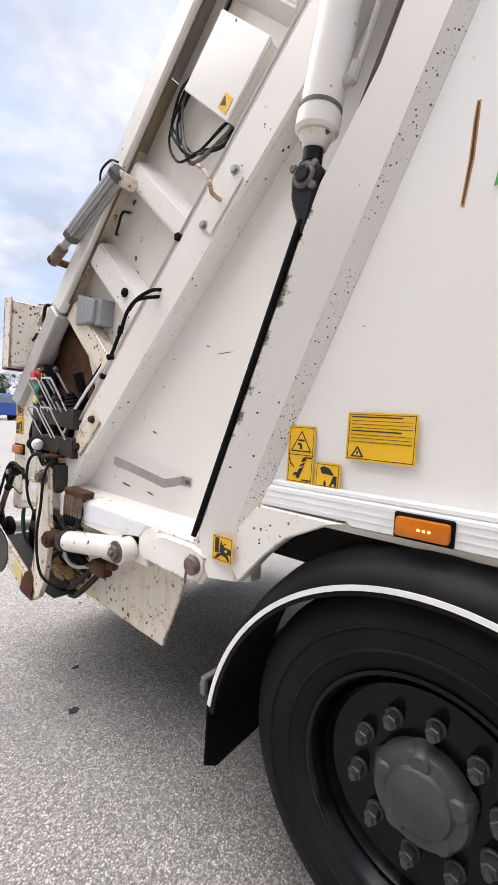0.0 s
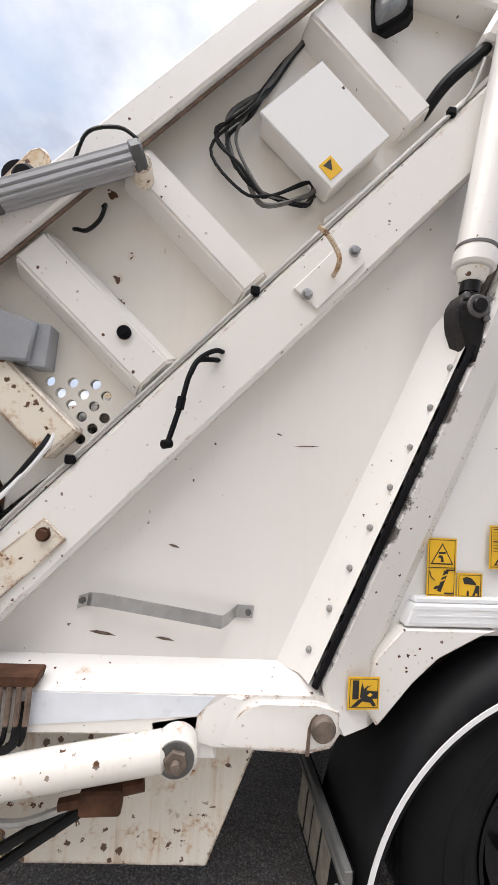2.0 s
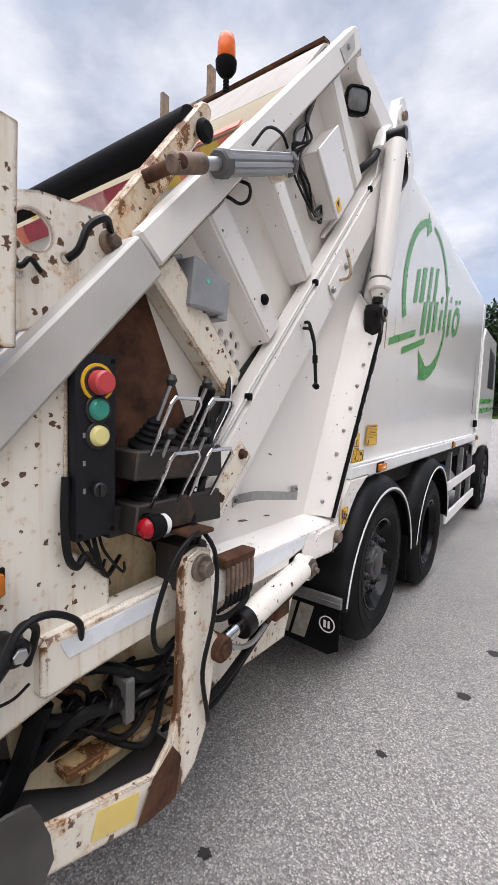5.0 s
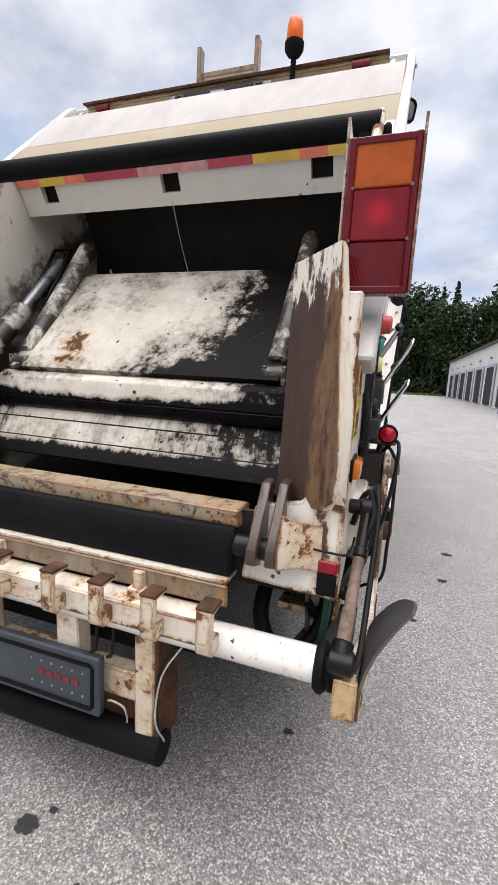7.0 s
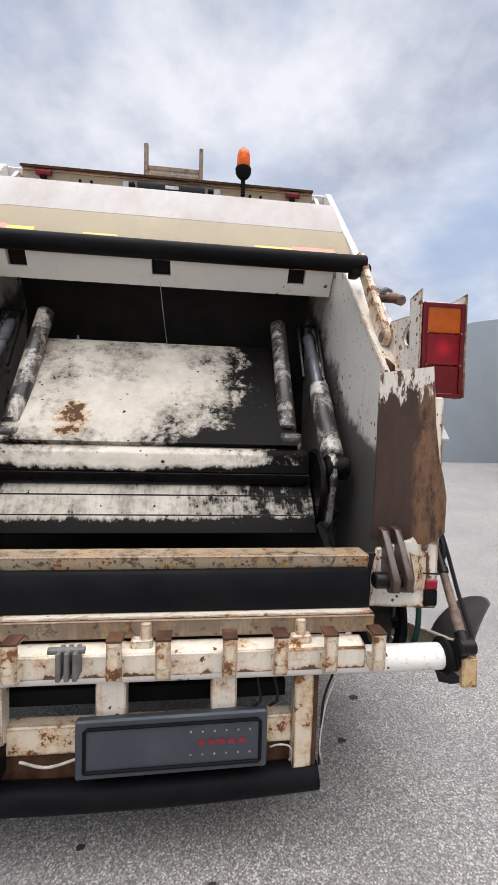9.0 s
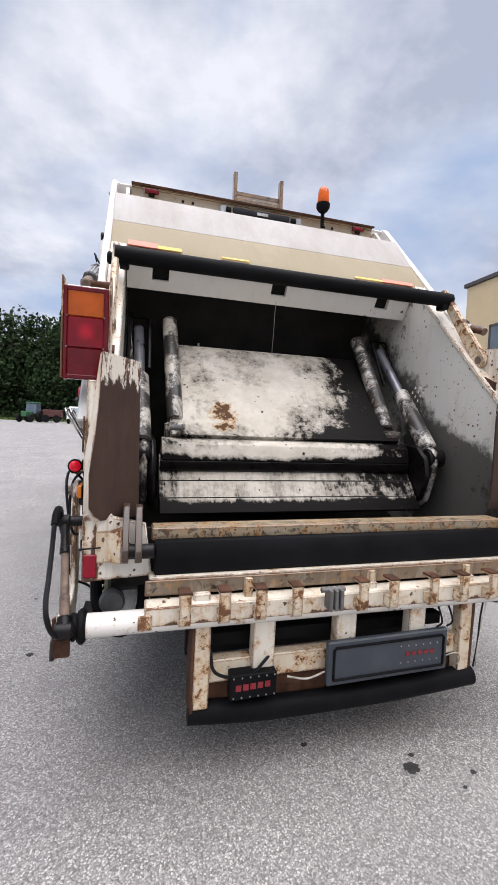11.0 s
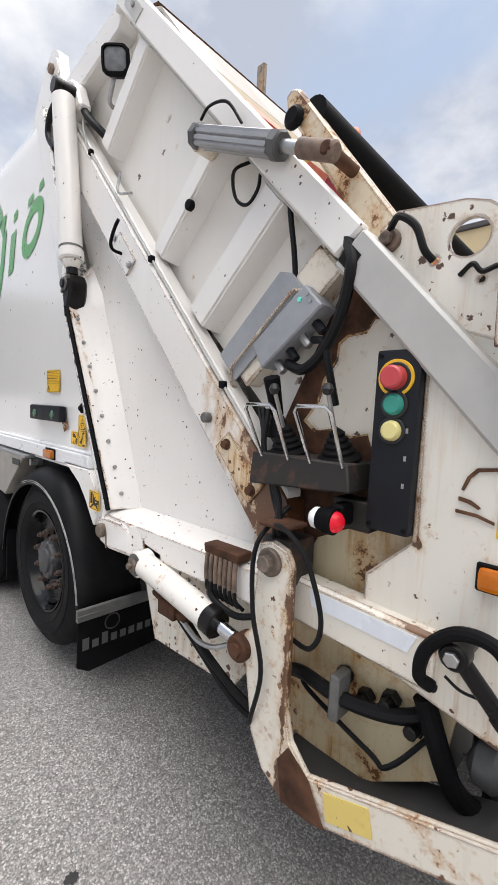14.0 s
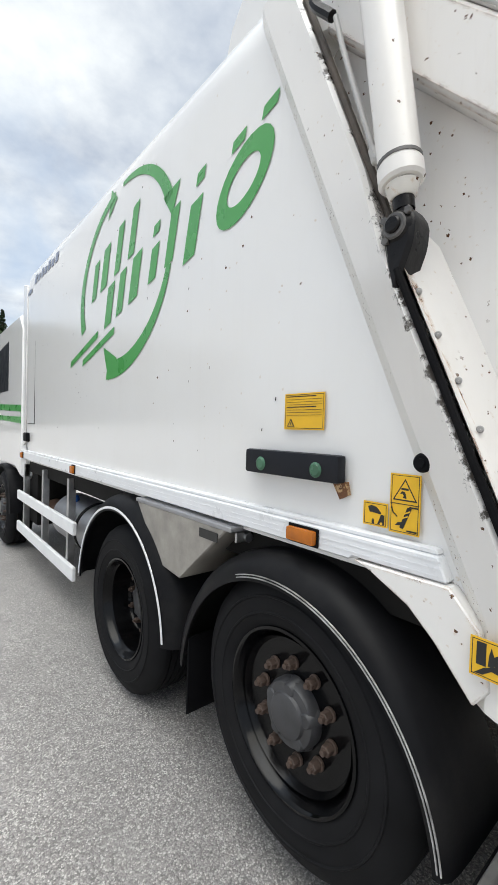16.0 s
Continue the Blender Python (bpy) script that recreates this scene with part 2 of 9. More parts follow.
M_PITTED = paint("rust_pitted_white_paint", (0.77, 0.73, 0.65), chips=0.30, rust=0.44, dirt=0.35, streak=0.25, chip_scale=52, rust_scale=13, gather=(0.40, 0.48), pit=0.45, wear=0.25, runs=0.30)
M_LAMPBOX = paint("white_lamp_housing", (0.78, 0.74, 0.67), chips=0.50, rust=0.36, dirt=0.3, streak=0.3, chip_scale=52, rust_scale=12, edge=[[(1, 0.296)], [(2, 1.712)], [(2, 2.115)]], wear=0.45, gather=(0.34, 0.40), pit=0.36, runs=0.3)
M_CYL = paint("chipped_cylinder_paint", (0.78, 0.75, 0.70), chips=0.28, rust=0.30, dirt=0.25, streak=0.15, rough=0.25, chip_scale=58, rust_scale=13, gather=(0.42, 0.46))
M_LUG = paint("rust_dotted_white_paint", WHITE, chips=0.09, rust=0.05, dirt=0.16, rough=0.25, streak=0.06, chip_scale=80, gather=(0.40, 0.46), wear=0.06)
M_GRIMERUST = paint("grimy_rusted_steel", (0.075, 0.038, 0.024), chips=0.0, rust=0.0, dirt=0.6, rough=0.7, streak=0.1, black=1.15, grime=9, rust_scale=16)
M_SILL = paint("scuffed_sill_paint", (0.35, 0.29, 0.205), chips=0.5, rust=0.56, dirt=1.0, streak=0.8, black=0.45, grime=24, chip_scale=60, rust_scale=17, gather=(0.36, 0.40), wear=0.95, runs=0.3)
M_FRAME = paint("speckled_white_frame", WHITE, chips=0.035, dirt=0.14, rough=0.25, streak=0.06, chip_scale=95)
fn_, fk_ = M_FRAME.node_tree.nodes, M_FRAME.node_tree.links
fs_ = fn_.new("ShaderNodeSeparateXYZ")
fk_.new(coords(fn_, fk_), fs_.inputs[0])
# black grease creeps from the slanting seal onto the frame
f_d = op(fn_, fk_, "SUBTRACT", op(fn_, fk_, "SUBTRACT", fs_.outputs["Y"], 1.452), op(fn_, fk_, "MULTIPLY", fs_.outputs["Z"], 0.428))
f_n = op(fn_, fk_, "SUBTRACT", fractal(fn_, fk_, coords(fn_, fk_), 11, 12, 0.78), op(fn_, fk_, "ADD", op(fn_, fk_, "MULTIPLY", f_d, 4.2), band(fn_, fk_, fs_.outputs["Z"], 1.9, 2.35, 0.0, 0.16)))
f_b = fn_["Principled BSDF"].inputs["Base Color"]
f_old = f_b.links[0].from_socket
fk_.new(blend(fn_, fk_, band(fn_, fk_, f_n, 0.46, 0.52, 0.0, 0.92), f_old, (0.055, 0.043, 0.034)), f_b)
M_CHIPSIDE = paint("chip_speckled_white_paint", WHITE, chips=0.075, dirt=0.18, rough=0.25, streak=0.10, chip_scale=80, stain_y=1.35, gather=(0.38, 0.44), wear=0.16)
M_BEAMSIDE = paint("rust_bled_white_beam", WHITE, chips=0.12, dirt=0.22, rough=0.28, streak=0.12, chip_scale=70, stain_y=1.46, gather=(0.38, 0.44), wear=0.30, stain=0.50)
M_RAILSIDE = paint("rust_flecked_white_rail", WHITE, chips=0.14, rust=0.08, dirt=0.22, rough=0.25, streak=0.10, chip_scale=70, gather=(0.38, 0.44), wear=0.30, stain_y=1.25)
M_POST = paint("rust_run_corner_paint", (0.78, 0.745, 0.67), chips=0.22, rust=0.24, dirt=0.30, streak=0.15, chip_scale=60, gather=(0.42, 0.46), edge=[[(0, 1.177), (1, 0.258)], [(0, 1.128), (1, 0.256)], [(2, 0.888)], [(1, 0.535), (2, 1.28)]], wear=0.40, runs=0.30)
M_ARM = paint("rust_flecked_arm_paint", (0.76, 0.715, 0.63), chips=0.40, rust=0.50, dirt=0.40, streak=0.35, chip_scale=50, gather=(0.38, 0.42), rust_scale=14, edge=[[(1, 0.985)], [(1, 0.812)]], wear=0.40)
M_OCHRE = paint("ochre_stained_steel", (0.60, 0.47, 0.27), chips=0.3, rust=0.95, dirt=0.5, streak=0.5, wear=0.45)
M_ORANGE = paint("orange_bled_white_plate", (0.72, 0.63, 0.48), chips=0.4, rust=0.70, dirt=0.5, streak=0.5, chip_scale=48, rust_scale=9, wear=0.8, runs=0.9)
M_INNER = paint("grimy_shaded_hopper_wall", (0.66, 0.65, 0.60), chips=0.10, dirt=0.5, black=0.12, rough=0.55, streak=0.5, grime=3.4, chip_scale=54, gather=(0.38, 0.42))
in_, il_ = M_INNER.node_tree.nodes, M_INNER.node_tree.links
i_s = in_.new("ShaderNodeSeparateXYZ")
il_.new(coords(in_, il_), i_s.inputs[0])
# black smear along the packer cylinders' track, spread wider for the hopper's deep shade
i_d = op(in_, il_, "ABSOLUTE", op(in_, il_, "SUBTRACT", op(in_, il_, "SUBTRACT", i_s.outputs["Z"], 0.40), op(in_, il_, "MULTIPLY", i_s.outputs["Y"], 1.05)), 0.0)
# the wall also darkens towards its foot
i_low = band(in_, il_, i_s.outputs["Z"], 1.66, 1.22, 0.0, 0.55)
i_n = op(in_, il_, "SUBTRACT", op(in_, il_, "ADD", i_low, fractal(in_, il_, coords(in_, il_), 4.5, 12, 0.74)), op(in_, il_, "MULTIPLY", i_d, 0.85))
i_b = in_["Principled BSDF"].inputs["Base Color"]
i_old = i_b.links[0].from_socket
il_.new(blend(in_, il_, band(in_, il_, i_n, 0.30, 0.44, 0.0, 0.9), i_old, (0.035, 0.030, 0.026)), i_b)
M_PACKCYL = paint("greasy_cylinder_paint", (0.54, 0.51, 0.46), chips=0.3, rust=0.15, dirt=0.6, black=0.95, rough=0.45, grime=6, streak=0.7, chip_scale=40)


def hood_paint(name, col, stain, amount):
    """Weathered sheet with dirt washed down along the slope."""
    m, n, l, b = shader(name, 0.62)
    b.inputs["Specular IOR Level"].default_value = 0.25
    run = fractal(n, l, coords(n, l, (1.8, 0.7, 0.7)), 1.9, 9, 0.70)
    c = blend(n, l, band(n, l, run, 0.34, 0.70, 0.0, amount * 0.55), col, stain)
    fine = fractal(n, l, coords(n, l, (30, 2.2, 2.2)), 1.6, 5, 0.7)
    c = blend(n, l, band(n, l, fine, 0.52, 0.75, 0.0, 0.12), c, tuple(v * 0.72 for v in stain))
    big = fractal(n, l, coords(n, l), 2.2, 6, 0.65)
    c = blend(n, l, band(n, l, big, 0.58, 0.75, 0.0, 0.5), c, tuple(min(1, v * 1.25) for v in col))
    l.new(c, b.inputs["Base Color"])
    relief(n, l, b, fractal(n, l, coords(n, l), 30, 3), 0.05, 0.002)
    return m


M_BEIGE = hood_paint("weathered_beige_hood", (0.36, 0.30, 0.20), (0.27, 0.215, 0.135), 0.8)
M_HOODW = hood_paint("bleached_hood_paint", (0.46, 0.435, 0.415), (0.285, 0.235, 0.185), 1.15)
M_LAMPPANEL = paint("rust_edged_lamp_panel", (0.52, 0.45, 0.35), chips=0.35, rust=0.52, dirt=0.6, streak=0.5, rust_scale=10, chip_scale=45, wear=0.40)
M_VISOR = paint("cream_visor_paint", (0.72, 0.69, 0.63), chips=0.10, dirt=0.4, rough=0.45, streak=0.3)


def packer_paint(name, bias, flake, wings=0.38, tone=1.0, hem=0.0, corner=0.0):
    """Cream paint scraped bare by refuse: it blackens towards the upper edge, foot and sides, and in flakes that run
    down. tone dims the cream for shade.
    """
    m, n, l, b = shader(name, 0.5)
    b.inputs["Specular IOR Level"].default_value = 0.08
    co = coords(n, l)
    sp = n.new("ShaderNodeSeparateXYZ")
    l.new(co, sp.inputs[0])
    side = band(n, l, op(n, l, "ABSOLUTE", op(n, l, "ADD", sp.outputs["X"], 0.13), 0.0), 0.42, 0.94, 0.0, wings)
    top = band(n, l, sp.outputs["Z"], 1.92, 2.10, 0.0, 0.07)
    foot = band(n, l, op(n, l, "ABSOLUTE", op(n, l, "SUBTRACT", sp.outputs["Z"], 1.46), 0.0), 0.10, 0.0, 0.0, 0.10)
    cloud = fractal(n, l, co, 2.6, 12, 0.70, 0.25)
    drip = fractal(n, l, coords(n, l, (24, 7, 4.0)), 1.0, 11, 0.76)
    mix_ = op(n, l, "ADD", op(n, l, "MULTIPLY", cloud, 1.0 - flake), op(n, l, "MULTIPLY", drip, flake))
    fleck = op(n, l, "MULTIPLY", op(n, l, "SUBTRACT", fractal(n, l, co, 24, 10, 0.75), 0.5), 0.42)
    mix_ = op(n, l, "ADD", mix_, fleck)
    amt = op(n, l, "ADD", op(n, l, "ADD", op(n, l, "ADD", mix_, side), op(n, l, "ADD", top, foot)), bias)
    if corner:
        # grease works in from one lower corner and that edge
        low = op(n, l, "MULTIPLY", band(n, l, sp.outputs["Z"], 1.74, 1.48, 0.0, corner), band(n, l, sp.outputs["X"], -0.25, 0.35))
        amt = op(n, l, "ADD", op(n, l, "ADD", amt, low), band(n, l, sp.outputs["X"], 0.36, 0.66, 0.0, corner * 1.25))
    if hem:
        amt = op(n, l, "ADD", amt, band(n, l, sp.outputs["Z"], hem + 0.055, hem, 0.0, 0.34))
    # tone lowers the cream, putting the hopper's shade into the base colour
    base = blend(n, l, band(n, l, fractal(n, l, co, 5, 8, 0.7), 0.35, 0.7), tuple(tone * v for v in (0.72, 0.67, 0.59)), tuple(tone * v for v in (0.50, 0.45, 0.37)))
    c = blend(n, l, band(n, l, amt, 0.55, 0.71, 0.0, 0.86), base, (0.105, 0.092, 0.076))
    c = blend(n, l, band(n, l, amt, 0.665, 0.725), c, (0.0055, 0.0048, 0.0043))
    # a rusty scar left of the middle
    dx = op(n, l, "MULTIPLY", op(n, l, "ADD", sp.outputs["X"], 0.44), 9.0)
    dz = op(n, l, "MULTIPLY", op(n, l, "SUBTRACT", sp.outputs["Z"], 1.60), 7.5)
    d2 = op(n, l, "ADD", op(n, l, "MULTIPLY", dx, dx), op(n, l, "MULTIPLY", dz, dz))
    scar = op(n, l, "SUBTRACT", op(n, l, "ADD", fractal(n, l, co, 15, 8, 0.7), 0.12), op(n, l, "MULTIPLY", d2, 0.30))
    c = blend(n, l, band(n, l, scar, 0.44, 0.50, 0.0, 0.75), c, (0.40, 0.24, 0.10))
    c = blend(n, l, band(n, l, scar, 0.52, 0.55), c, (0.09, 0.045, 0.022))
    spot, dist, keep = specks(n, l, co, 60.0, 0.035, 0.4)
    c = blend(n, l, spot, c, (0.035, 0.028, 0.022))
    l.new(c, b.inputs["Base Color"])
    relief(n, l, b, cloud, 0.25, 0.004)
    return m


M_BLADE = packer_paint("flaked_sweep_paint", 0.100, 0.45, 0.10, 0.80, 1.05)
M_RUSTPANEL = plain("dark_brown_rust", (0.078, 0.037, 0.022), 0.8, 0, 0.65, 13, 0.5, 60, gloss=0.2)
# near-black for dark steel, and for the dark of openings and voids
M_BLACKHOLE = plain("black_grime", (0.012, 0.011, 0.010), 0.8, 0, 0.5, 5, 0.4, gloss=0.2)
M_RUBBER = plain("black_rubber", (0.006, 0.006, 0.007), 0.55, 0, 0.35, 6, 0.15, 70, dust=0.012, gloss=0.07)
M_TYRE = plain("tyre_rubber", (0.011, 0.011, 0.012), 0.62, 0, 0.3, 5, 0.12, 80, dust=0.012, gloss=0.08)
M_FENDER = plain("black_fender_plastic", (0.008, 0.008, 0.009), 0.42, 0, 0.3, 4, 0.10, 60, dust=0.03, gloss=0.10)
M_RIM = plain("black_rim_enamel", (0.0035, 0.0035, 0.004), 0.16, 0, 0.4, 6, 0.05, gloss=0.22)
M_HUB = plain("grey_hub_cap", (0.045, 0.045, 0.048), 0.45, 0, 0.4, 9, 0.2)
M_NUT = plain("rusted_wheel_nut", (0.085, 0.055, 0.042), 0.7, 0, 0.4, 30, 0.3)
M_STRIPE = plain("white_plastic_trim", (0.80, 0.80, 0.80), 0.4, 0, 0.05)
M_REFLECT = plain("pale_reflective_tape", (0.74, 0.77, 0.82), 0.3, 0, 0.06)
M_STEEL = plain("zinc_steel", (0.42, 0.42, 0.42), 0.38, 0.9, 0.2, 14, 0.1)
M_CHROME = plain("polished_piston_rod", (0.62, 0.62, 0.63), 0.12, 1.0, 0.1, 10, 0.03)
M_ALU = plain("grey_aluminium", (0.34, 0.34, 0.35), 0.45, 0.6, 0.12, 8, 0.08)
M_RAIL = plain("white_coated_rail", (0.77, 0.775, 0.785), 0.32, 0, 0.08, 3, 0.05)
M_GREYBOX = plain("grey_painted_casing", (0.30, 0.31, 0.33), 0.5, 0.1, 0.15, 8, 0.1)
M_STRIPGREY = plain("grey_flange_paint", (0.46, 0.45, 0.43), 0.45, 0, 0.12, 4, 0.08)
M_CABLE = plain("black_cable", (0.007, 0.007, 0.008), 0.5, 0, 0.2, 10, 0.05, gloss=0.2)
M_GREASE = plain("black_grease", (0.006, 0.005, 0.005), 0.33, 0, 0.4, 20, 0.6, 35, gloss=0.25)
M_PANEL = plain("black_control_panel", (0.011, 0.012, 0.016), 0.45, 0, 0.2, 9, 0.08, dust=0.02, gloss=0.2)
M_PLATE = plain("slate_plate_holder", (0.036, 0.044, 0.056), 0.45, 0, 0.15, 6, 0.08, dust=0.10)
M_YELLOW = plain("yellow_sticker", (0.80, 0.46, 0.02), 0.38, 0, 0.08, 6, 0.03)
M_BLACK = plain("black_print", (0.015, 0.015, 0.015), 0.5, 0, 0.1)
M_REDPRINT = plain("red_print", (0.20, 0.014, 0.020), 0.5, 0, 0.1)
M_REDB = plain("red_button", (0.55, 0.06, 0.07), 0.35, 0, 0.08)
M_GREENB = plain("green_button", (0.03, 0.28, 0.22), 0.35, 0, 0.08)
M_YELB = plain("pale_yellow_button", (0.75, 0.66, 0.28), 0.4, 0, 0.05)
M_LOGO = plain("green_vinyl", (0.075, 0.33, 0.085), 0.3, 0, 0.06, 5, 0.02)
M_LOGO2 = plain("slate_blue_vinyl", (0.20, 0.23, 0.32), 0.35, 0, 0.06, 5, 0.02)
M_LINK = plain("worn_brown_link", (0.155, 0.105, 0.078), 0.65, 0, 0.65, 24, 0.35)
M_DULL = plain("dull_dark_steel", (0.12, 0.115, 0.11), 0.55, 0.2, 0.4, 18, 0.2)
M_RIVET = plain("dull_rivet_steel", (0.33, 0.32, 0.31), 0.45, 0.5, 0.2, 20, 0.1)
M_LAMPGLASS = plain("grey_lamp_glass", (0.16, 0.165, 0.17), 0.12, 0, 0.25, 30, 0.3, 40, gloss=0.6)
L_ORANGE = lens("orange_lens", (0.44, 0.085, 0.006), 0.03)
L_AMBERON = lens("lit_amber_lens", (0.58, 0.155, 0.010), 0.06)
L_DIODE = lens("lit_amber_diode", (0.95, 0.55, 0.12), 1.6)
L_AMBER = lens("amber_marker_lens", (0.55, 0.16, 0.015))
L_RED = lens("dark_red_lens", (0.13, 0.003, 0.006))
L_REDON = lens("lit_red_lens", (0.36, 0.005, 0.015), 0.08)
L_REDLIT = lens("glowing_red_lens", (0.50, 0.006, 0.02), 0.45)
L_BRAKE = lens("half_lit_red_lens", (0.20, 0.004, 0.010), 0.22)
# the bulb behind the middle lens glows most near its own place
bn, bl = L_BRAKE.node_tree.nodes, L_BRAKE.node_tree.links
bs = bn.new("ShaderNodeSeparateXYZ")
bl.new(coords(bn, bl), bs.inputs[0])
bx = op(bn, bl, "SUBTRACT", op(bn, bl, "ABSOLUTE", bs.outputs["X"], 0.0), 1.186)
bz = op(bn, bl, "SUBTRACT", bs.outputs["Z"], 1.895)
bd = op(bn, bl, "SQRT", op(bn, bl, "ADD", op(bn, bl, "MULTIPLY", bx, bx), op(bn, bl, "MULTIPLY", bz, bz)), 0.0)
bl.new(band(bn, bl, bd, 0.004, 0.042, 1.0, 0.02), bn["Principled BSDF"].inputs["Emission Strength"])
L_BEACON = lens("orange_beacon_lens", (0.78, 0.13, 0.006), 0.04)


# ---- mesh tools ----
def bm_box(x0, x1, y0, y1, z0, z1, bev=0.004, seg=1):
    bm = bmesh.new()
    xs, ys, zs = sorted((x0, x1)), sorted((y0, y1)), sorted((z0, z1))
    v = [bm.verts.new((x, y, z)) for x in xs for y in ys for z in zs]
    for f in ((0, 1, 3, 2), (4, 6, 7, 5), (0, 4, 5, 1), (2, 3, 7, 6), (0, 2, 6, 4), (1, 5, 7, 3)):
        bm.faces.new([v[i] for i in f])
    if bev:
        bmesh.ops.bevel(bm, geom=bm.edges[:], offset=bev, segments=seg, profile=0.6, affect="EDGES", clamp_overlap=True)
    return bm


def bm_prism(poly, a, b, axis="x", bev=0.004):
    """A polygon extruded from a to b along an axis; poly holds the other two coordinates in order."""
    bm = bmesh.new()
    put = {"x": lambda p, d: (d, p[0], p[1]), "y": lambda p, d: (p[0], d, p[1]), "z": lambda p, d: (p[0], p[1], d)}[axis]
    lo = [bm.verts.new(put(p, a)) for p in poly]
    hi = [bm.verts.new(put(p, b)) for p in poly]
    bm.faces.new(lo)
    bm.faces.new(hi[::-1])
    k = len(poly)
    for i in range(k):
        bm.faces.new((lo[i], hi[i], hi[(i + 1) % k], lo[(i + 1) % k]))
    bmesh.ops.recalc_face_normals(bm, faces=bm.faces[:])
    if bev:
        bmesh.ops.bevel(bm, geom=bm.edges[:], offset=bev, segments=1, affect="EDGES", clamp_overlap=True)
    return bm


def bm_lathe(profile, origin=(0, 0, 0), axis=(1, 0, 0), seg=32, a0=0.0, a1=360.0, closed=False, ref=None):
    """Revolves a profile of (radius, height along the axis). With a part turn, closed joins the profile's ends."""
    bm = bmesh.new()
    d = Vector(axis).normalized()
    u = Vector(ref).normalized() if ref else d.orthogonal().normalized()
    w = d.cross(u)
    o = Vector(origin)
    full = abs(a1 - a0) >= 359.9
    cols = seg if full else seg + 1
    grid = []
    for i in range(cols):
        t = radians(a0 + (a1 - a0) * i / seg)
        e = u * math.cos(t) + w * math.sin(t)
        grid.append([bm.verts.new(o + d * h + e * r) for r, h in profile])
    k = len(profile)
    for i in range(seg if full else seg):
        g, h = grid[i], grid[(i + 1) % cols]
        for j in range(k if closed else k - 1):
            bm.faces.new((g[j], g[(j + 1) % k], h[(j + 1) % k], h[j]))
    if closed and not full:
        bm.faces.new(grid[0])
        bm.faces.new(grid[-1][::-1])
    bmesh.ops.remove_doubles(bm, verts=bm.verts[:], dist=1e-5)
    bmesh.ops.recalc_face_normals(bm, faces=bm.faces[:])
    return bm


def bm_rod(p, q, r, r2=None, seg=16, bev=0.0):
    r2 = r if r2 is None else r2
    h = (Vector(q) - Vector(p)).length
    b = min(bev, h / 3, r / 2)
    prof = [(0.0001, 0), (r - b, 0), (r, b), (r2, h - b), (r2 - b, h), (0.0001, h)] if b else [(0.0001, 0), (r, 0), (r2, h), (0.0001, h)]
    return bm_lathe(prof, p, Vector(q) - Vector(p), seg)


def smooth_line(pts, steps=6):
    P = [Vector(p) for p in pts]
    if len(P) < 3:
        return P
    P = [P[0] * 2 - P[1]] + P + [P[-1] * 2 - P[-2]]
    out = []
    for i in range(1, len(P) - 2):
        a, b, c, d = P[i - 1 : i + 3]
        for s in range(steps):
            t = s / steps
            out.append(0.5 * (2 * b + (c - a) * t + (2 * a - 5 * b + 4 * c - d) * t * t + (3 * b - a - 3 * c + d) * t**3))
    return out + [P[-2]]


def bm_tube(pts, r, seg=8, steps=6, smooth=True):
    line = smooth_line(pts, steps) if smooth else [Vector(p) for p in pts]
    bm = bmesh.new()
    rings, u = [], None
    for i, p in enumerate(line):
        d = (line[min(i + 1, len(line) - 1)] - line[max(i - 1, 0)]).normalized()
        u = d.orthogonal().normalized() if u is None else (u - d * u.dot(d)).normalized()
        w = d.cross(u)
        rings.append([bm.verts.new(p + (u * math.cos(6.2832 * k / seg) + w * math.sin(6.2832 * k / seg)) * r) for k in range(seg)])
    for g, h in zip(rings, rings[1:]):
        for k in range(seg):
            bm.faces.new((g[k], g[(k + 1) % seg], h[(k + 1) % seg], h[k]))
    bm.faces.new(rings[0][::-1])
    bm.faces.new(rings[-1])
    return bm


def bm_strip(pts, width, thick, up):
    """A flat bar bent along points; up: the direction across its width."""
    line = [Vector(p) for p in pts]
    bm = bmesh.new()
    up = Vector(up).normalized()
    rows = []
    for i, p in enumerate(line):
        d = (line[min(i + 1, len(line) - 1)] - line[max(i - 1, 0)]).normalized()
        nrm = d.cross(up).normalized()
        rows.append([bm.verts.new(p + up * (width / 2 * a) + nrm * (thick / 2 * b)) for a, b in ((1, 1), (1, -1), (-1, -1), (-1, 1))])
    for g, h in zip(rows, rows[1:]):
        for k in range(4):
            bm.faces.new((g[k], g[(k + 1) % 4], h[(k + 1) % 4], h[k]))
    bm.faces.new(rows[0][::-1])
    bm.faces.new(rows[-1])
    return bm


def joined(*bms):
    out = bmesh.new()
    for b in bms:
        me = bpy.data.meshes.new("tmp")
        b.to_mesh(me)
        b.free()
        out.from_mesh(me)
        bpy.data.meshes.remove(me)
    return out


def part(name, bm, material, parent, label="", soft=True):
    bmesh.ops.recalc_face_normals(bm, faces=bm.faces[:])
    me = bpy.data.meshes.new(name)
    bm.to_mesh(me)
    bm.free()
    me.materials.append(material)
    if soft:
        me.shade_smooth()
        me.set_sharp_from_angle(angle=radians(35))
    ob = new(name, me)
    ob.parent = parent
    if label:
        ob["label"] = label
    return ob


def twin(ob, name=None, loc=None, parent=None):
    """Another object on the same mesh."""
    o = new(name or ob.name.split(".")[0], ob.data)
    o.parent = parent or ob.parent
    if loc:
        o.location = loc
    if "label" in ob:
        o["label"] = ob["label"]
    return o


